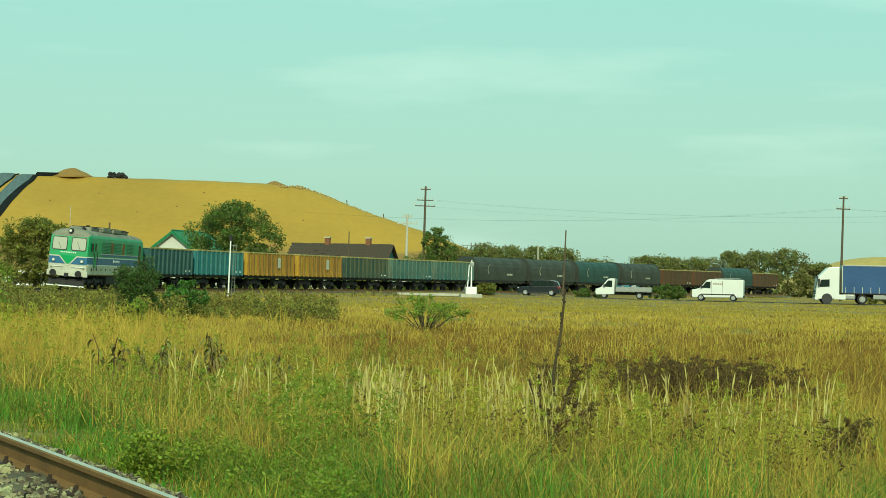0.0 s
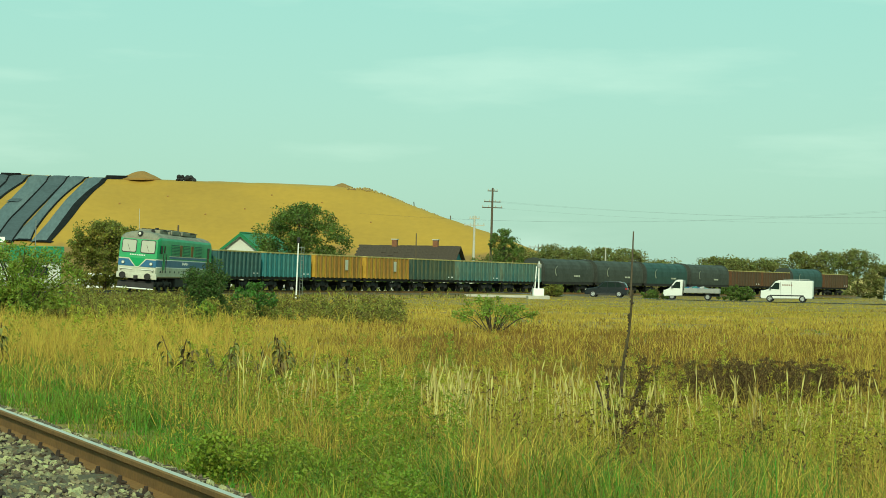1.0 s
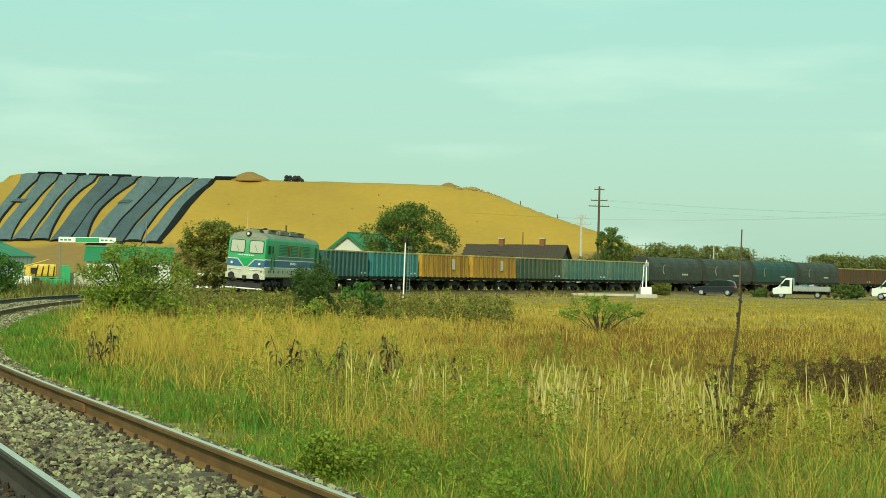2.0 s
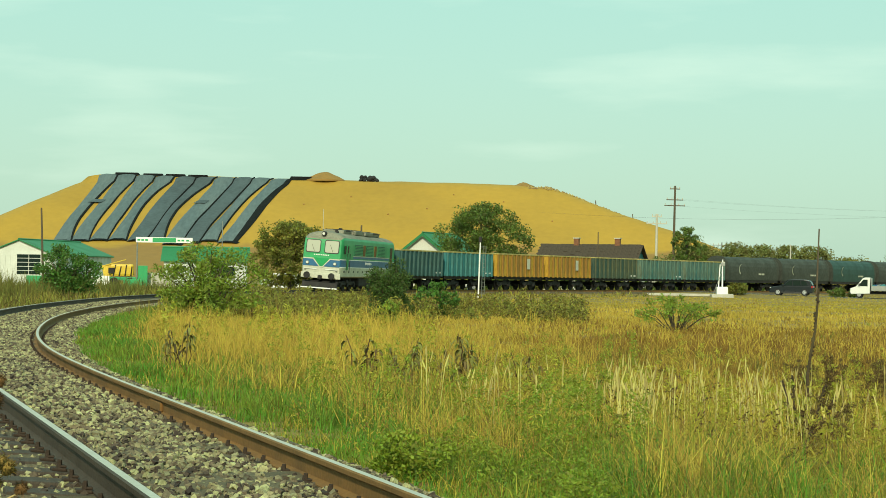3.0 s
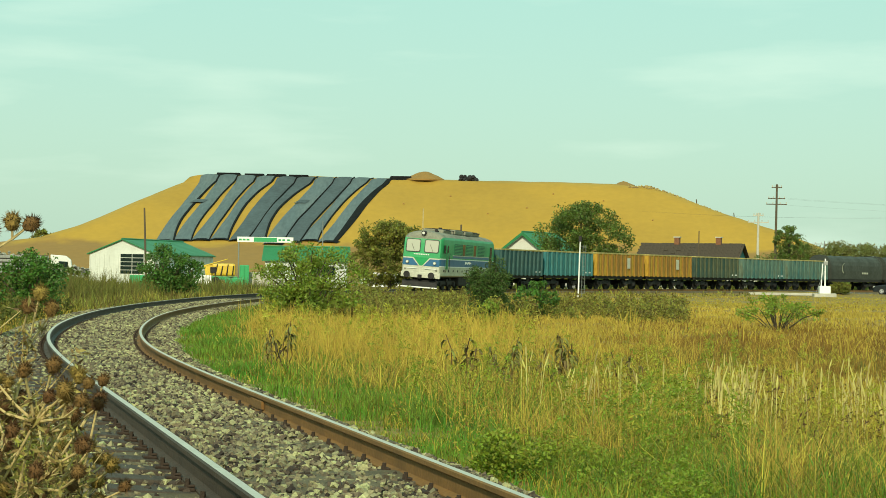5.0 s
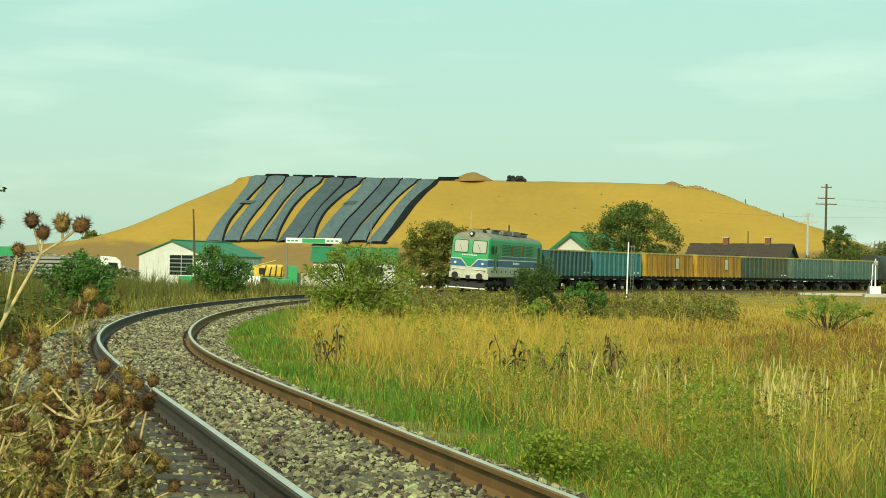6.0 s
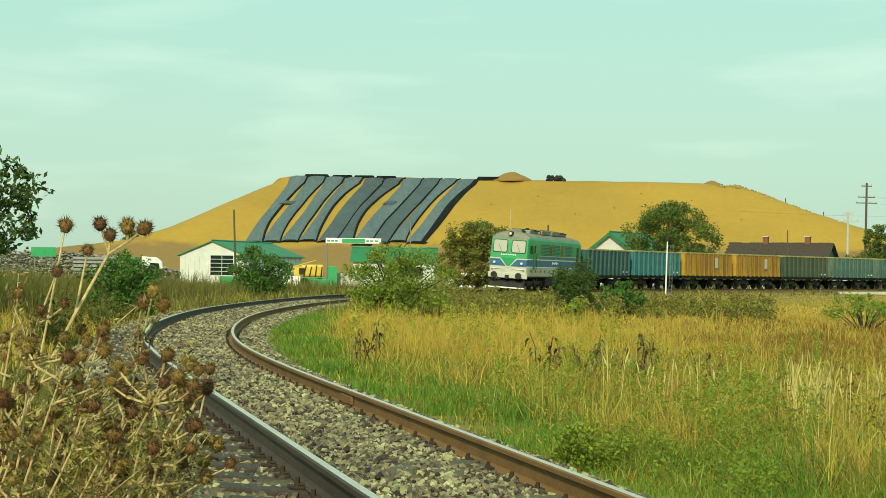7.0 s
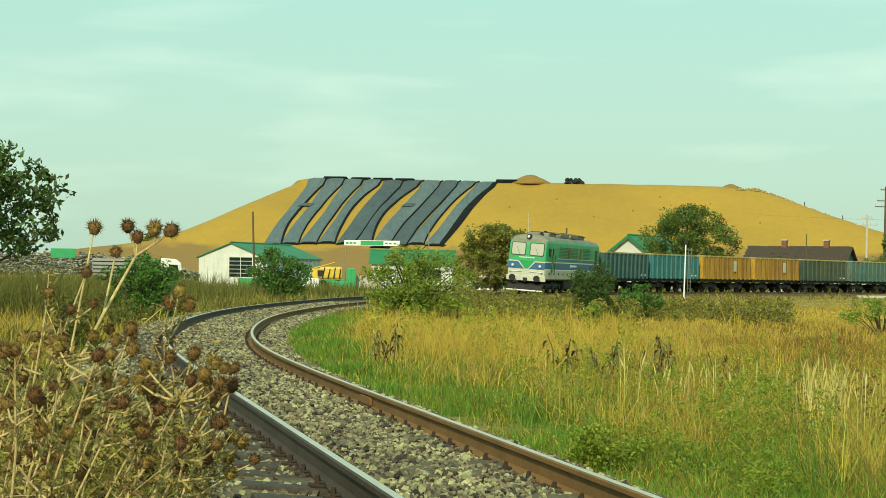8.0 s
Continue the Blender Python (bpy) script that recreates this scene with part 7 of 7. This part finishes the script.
def thistle_head(P, o, q, d, k):
    part("flower_head", HEADS[k % 4], None, P, at=Matrix.Translation(q - o) @ d.normalized().to_track_quat("Z", "Y").to_matrix().to_4x4() @ Matrix.Scale(tr.uniform(1.0, 1.4), 4))


# the tall one: a slanting main stem that forks towards its heads
x0, y0 = polar(-19.0, 6.3)
P = thing("thistle", "tall dry thistle with five spiky heads", "thistle", pose(x0, y0, gz(x0, y0) - 0.05), group="dry thistles")
o = P.matrix_basis.translation.copy()
fork = [o, spot(-275, -112, 6.3), spot(-253, -72, 6.3), spot(-229, -26, 6.35), spot(-210, 8, 6.4), spot(-199, 15, 6.4)]
bm = bmesh.new()
for k in range(len(fork) - 1):
    rod(fork[k] - o, fork[k + 1] - o, 0.010 - 0.0012 * k, 0.0088 - 0.0012 * k, 7, bm)
for a, (px, py) in ((5, (-189, 23)), (5, (-199, 24)), (4, (-215, 25)), (4, (-209, 19)), (3, (-222, 10)), (2, (-235, 24))):
    q = spot(px, py, 6.4)
    rod(fork[a] - o, q - o, 0.0048, 0.0034, 6, bm)
    thistle_head(P, o, q, q - fork[a], a + int(px))
part("stem", bm, THSTEM, P)
TALL = [(-184, -12, 6.2), (-178, -20, 6.2), (-190, -19, 6.1), (-240, -2, 6.2), (-262, -14, 6.3), (-250, -24, 6.0), (-236, -20, 6.1)]
plants = []
heads = [spot(*q) for q in TALL]
right_edge = ([-120, -112, -95, -82, -66, -58, -50, -38, -20], [-138, -136, -142, -150, -146, -143, -168, -205, -225])
while len(heads) < 140:
    py = tr.uniform(-122, -34)
    px = tr.uniform(-300, float(np.interp(py, *right_edge)) - 2)
    if tr.random() < 0.45 + 0.55 * (px + 300) / 160:
        heads.append(spot(px, py, tr.uniform(5.3, 6.6)))
roots = [polar(az, d) for az, d in ((-19.5, 6.5), (-18.4, 6.1), (-17.6, 6.9), (-16.6, 6.2), (-15.7, 6.6), (-15.0, 6.0), (-14.2, 6.8), (-13.4, 6.3), (-12.9, 6.0), (-18.9, 5.7), (-20.6, 6.2))]
groups = [[] for _ in roots]
for k, q in enumerate(heads):
    low = q - Vector((0.30, 0, 0))
    groups[min(range(len(roots)), key=lambda i: (roots[i][0] - low.x) ** 2 + (roots[i][1] - low.y) ** 2 + tr.random() * 0.03)].append(q)
for (x, y), mine in zip(roots, groups):
    if not mine:
        continue
    z0 = gz(x, y) - 0.05
    P = thing("thistle", "dry brown thistle with spiky seed heads", "thistle", pose(x, y, z0), group="dry thistles")
    o = Vector((x, y, z0))
    ends = sorted((q - o for q in mine), key=lambda e: -e.z)
    count = max(1, len(ends) // 4)
    stems = []
    for e in ends[::4][:count]:
        # a main stem rises, leans over and ends in a head
        foot = Vector((tr.uniform(-.06, .06) + 0.25 * e.x, tr.uniform(-.06, .06), 0))
        knee = foot.lerp(e, 0.45) + Vector((-0.10 + tr.uniform(-.05, .05), tr.uniform(-.04, .04), 0.04))
        pts = [foot, foot.lerp(knee, 0.5) + Vector((tr.uniform(-.02, .02), 0, 0)), knee, knee.lerp(e, 0.5) + Vector((tr.uniform(-.025, .025), 0, tr.uniform(0, .03))), e]
        bm = bmesh.new()
        for k in range(4):
            rod(pts[k], pts[k + 1], 0.0078 - 0.0012 * k, 0.0066 - 0.0012 * k, 7, bm)
        stems.append((pts, bm, [e]))
    leafs = []
    for e in ends:
        if any(e is own[0] for _, _, own in stems):
            continue
        best = None
        for n, (pts, _, _) in enumerate(stems):
            for k in range(1, 4):
                for u in (0.0, 0.25, 0.5, 0.75):
                    a = pts[k].lerp(pts[k + 1], u)
                    cost = (e - a).length + (0.6 if a.z > e.z - 0.06 else 0.0)
                    if best is None or cost < best[0]:
                        best = (cost, n, a)
        _, n, a = best
        mid = a.lerp(e, 0.55) + Vector((tr.uniform(-.02, .02), tr.uniform(-.02, .02), -0.10 * (e - a).length))
        rod(a, mid, 0.0046, 0.0040, 6, stems[n][1]), rod(mid, e - Vector((0, 0, 0.012)), 0.0040, 0.0030, 6, stems[n][1])
        leafs += [(mid.x, mid.y, mid.z, 0.03), (a.x, a.y, a.z, 0.035)]
        stems[n][2].append(e)
    for pts, bm, own in stems:
        for j in range(6):
            k = tr.randint(0, 3)
            a = pts[k].lerp(pts[k + 1], tr.random())
            b = a + Vector((tr.uniform(-.12, .16), tr.uniform(-.10, .10), tr.uniform(0.0, 0.14)))
            rod(a, b, 0.0026, 0.0012, 5, bm)
            leafs += [(b.x, b.y, b.z, 0.05), (a.x, a.y, a.z, 0.045), (a.x * .5 + b.x * .5, a.y, a.z * .5 + b.z * .5, 0.04)]
        stem = part("stem", bm, THSTEM, P)
        for k, e in enumerate(own):
            d = (e - pts[2]).normalized()
            part("flower_head", HEADS[k % 4], None, stem, at=Matrix.Translation(e) @ d.to_track_quat("Z", "Y").to_matrix().to_4x4() @ Matrix.Scale(tr.uniform(0.78, 1.2), 4))
    part("foliage", leaf_cloud("foliage", leafs, 11, 1.0, 0.015, THLEAF, len(mine), 0.3), None, P)
# tangle of dry stalks under the thistles
leafy("dry_tangle", "tangle of dry stalks under the thistles", [polar(tr.uniform(-21, -13.2), tr.uniform(5.8, 8.5)) for _ in range(75)], THLEAF, 9, 0.030, 110, (0.4, 0.85), 0.15, 0.08)
leafy("under_weeds", "green weeds under the thistles", [polar(tr.uniform(-21, -13.5), tr.uniform(7, 11)) for _ in range(170)], SCRUB, 10, 0.04, 90, (0.3, 0.85), 0.14, 0.22)
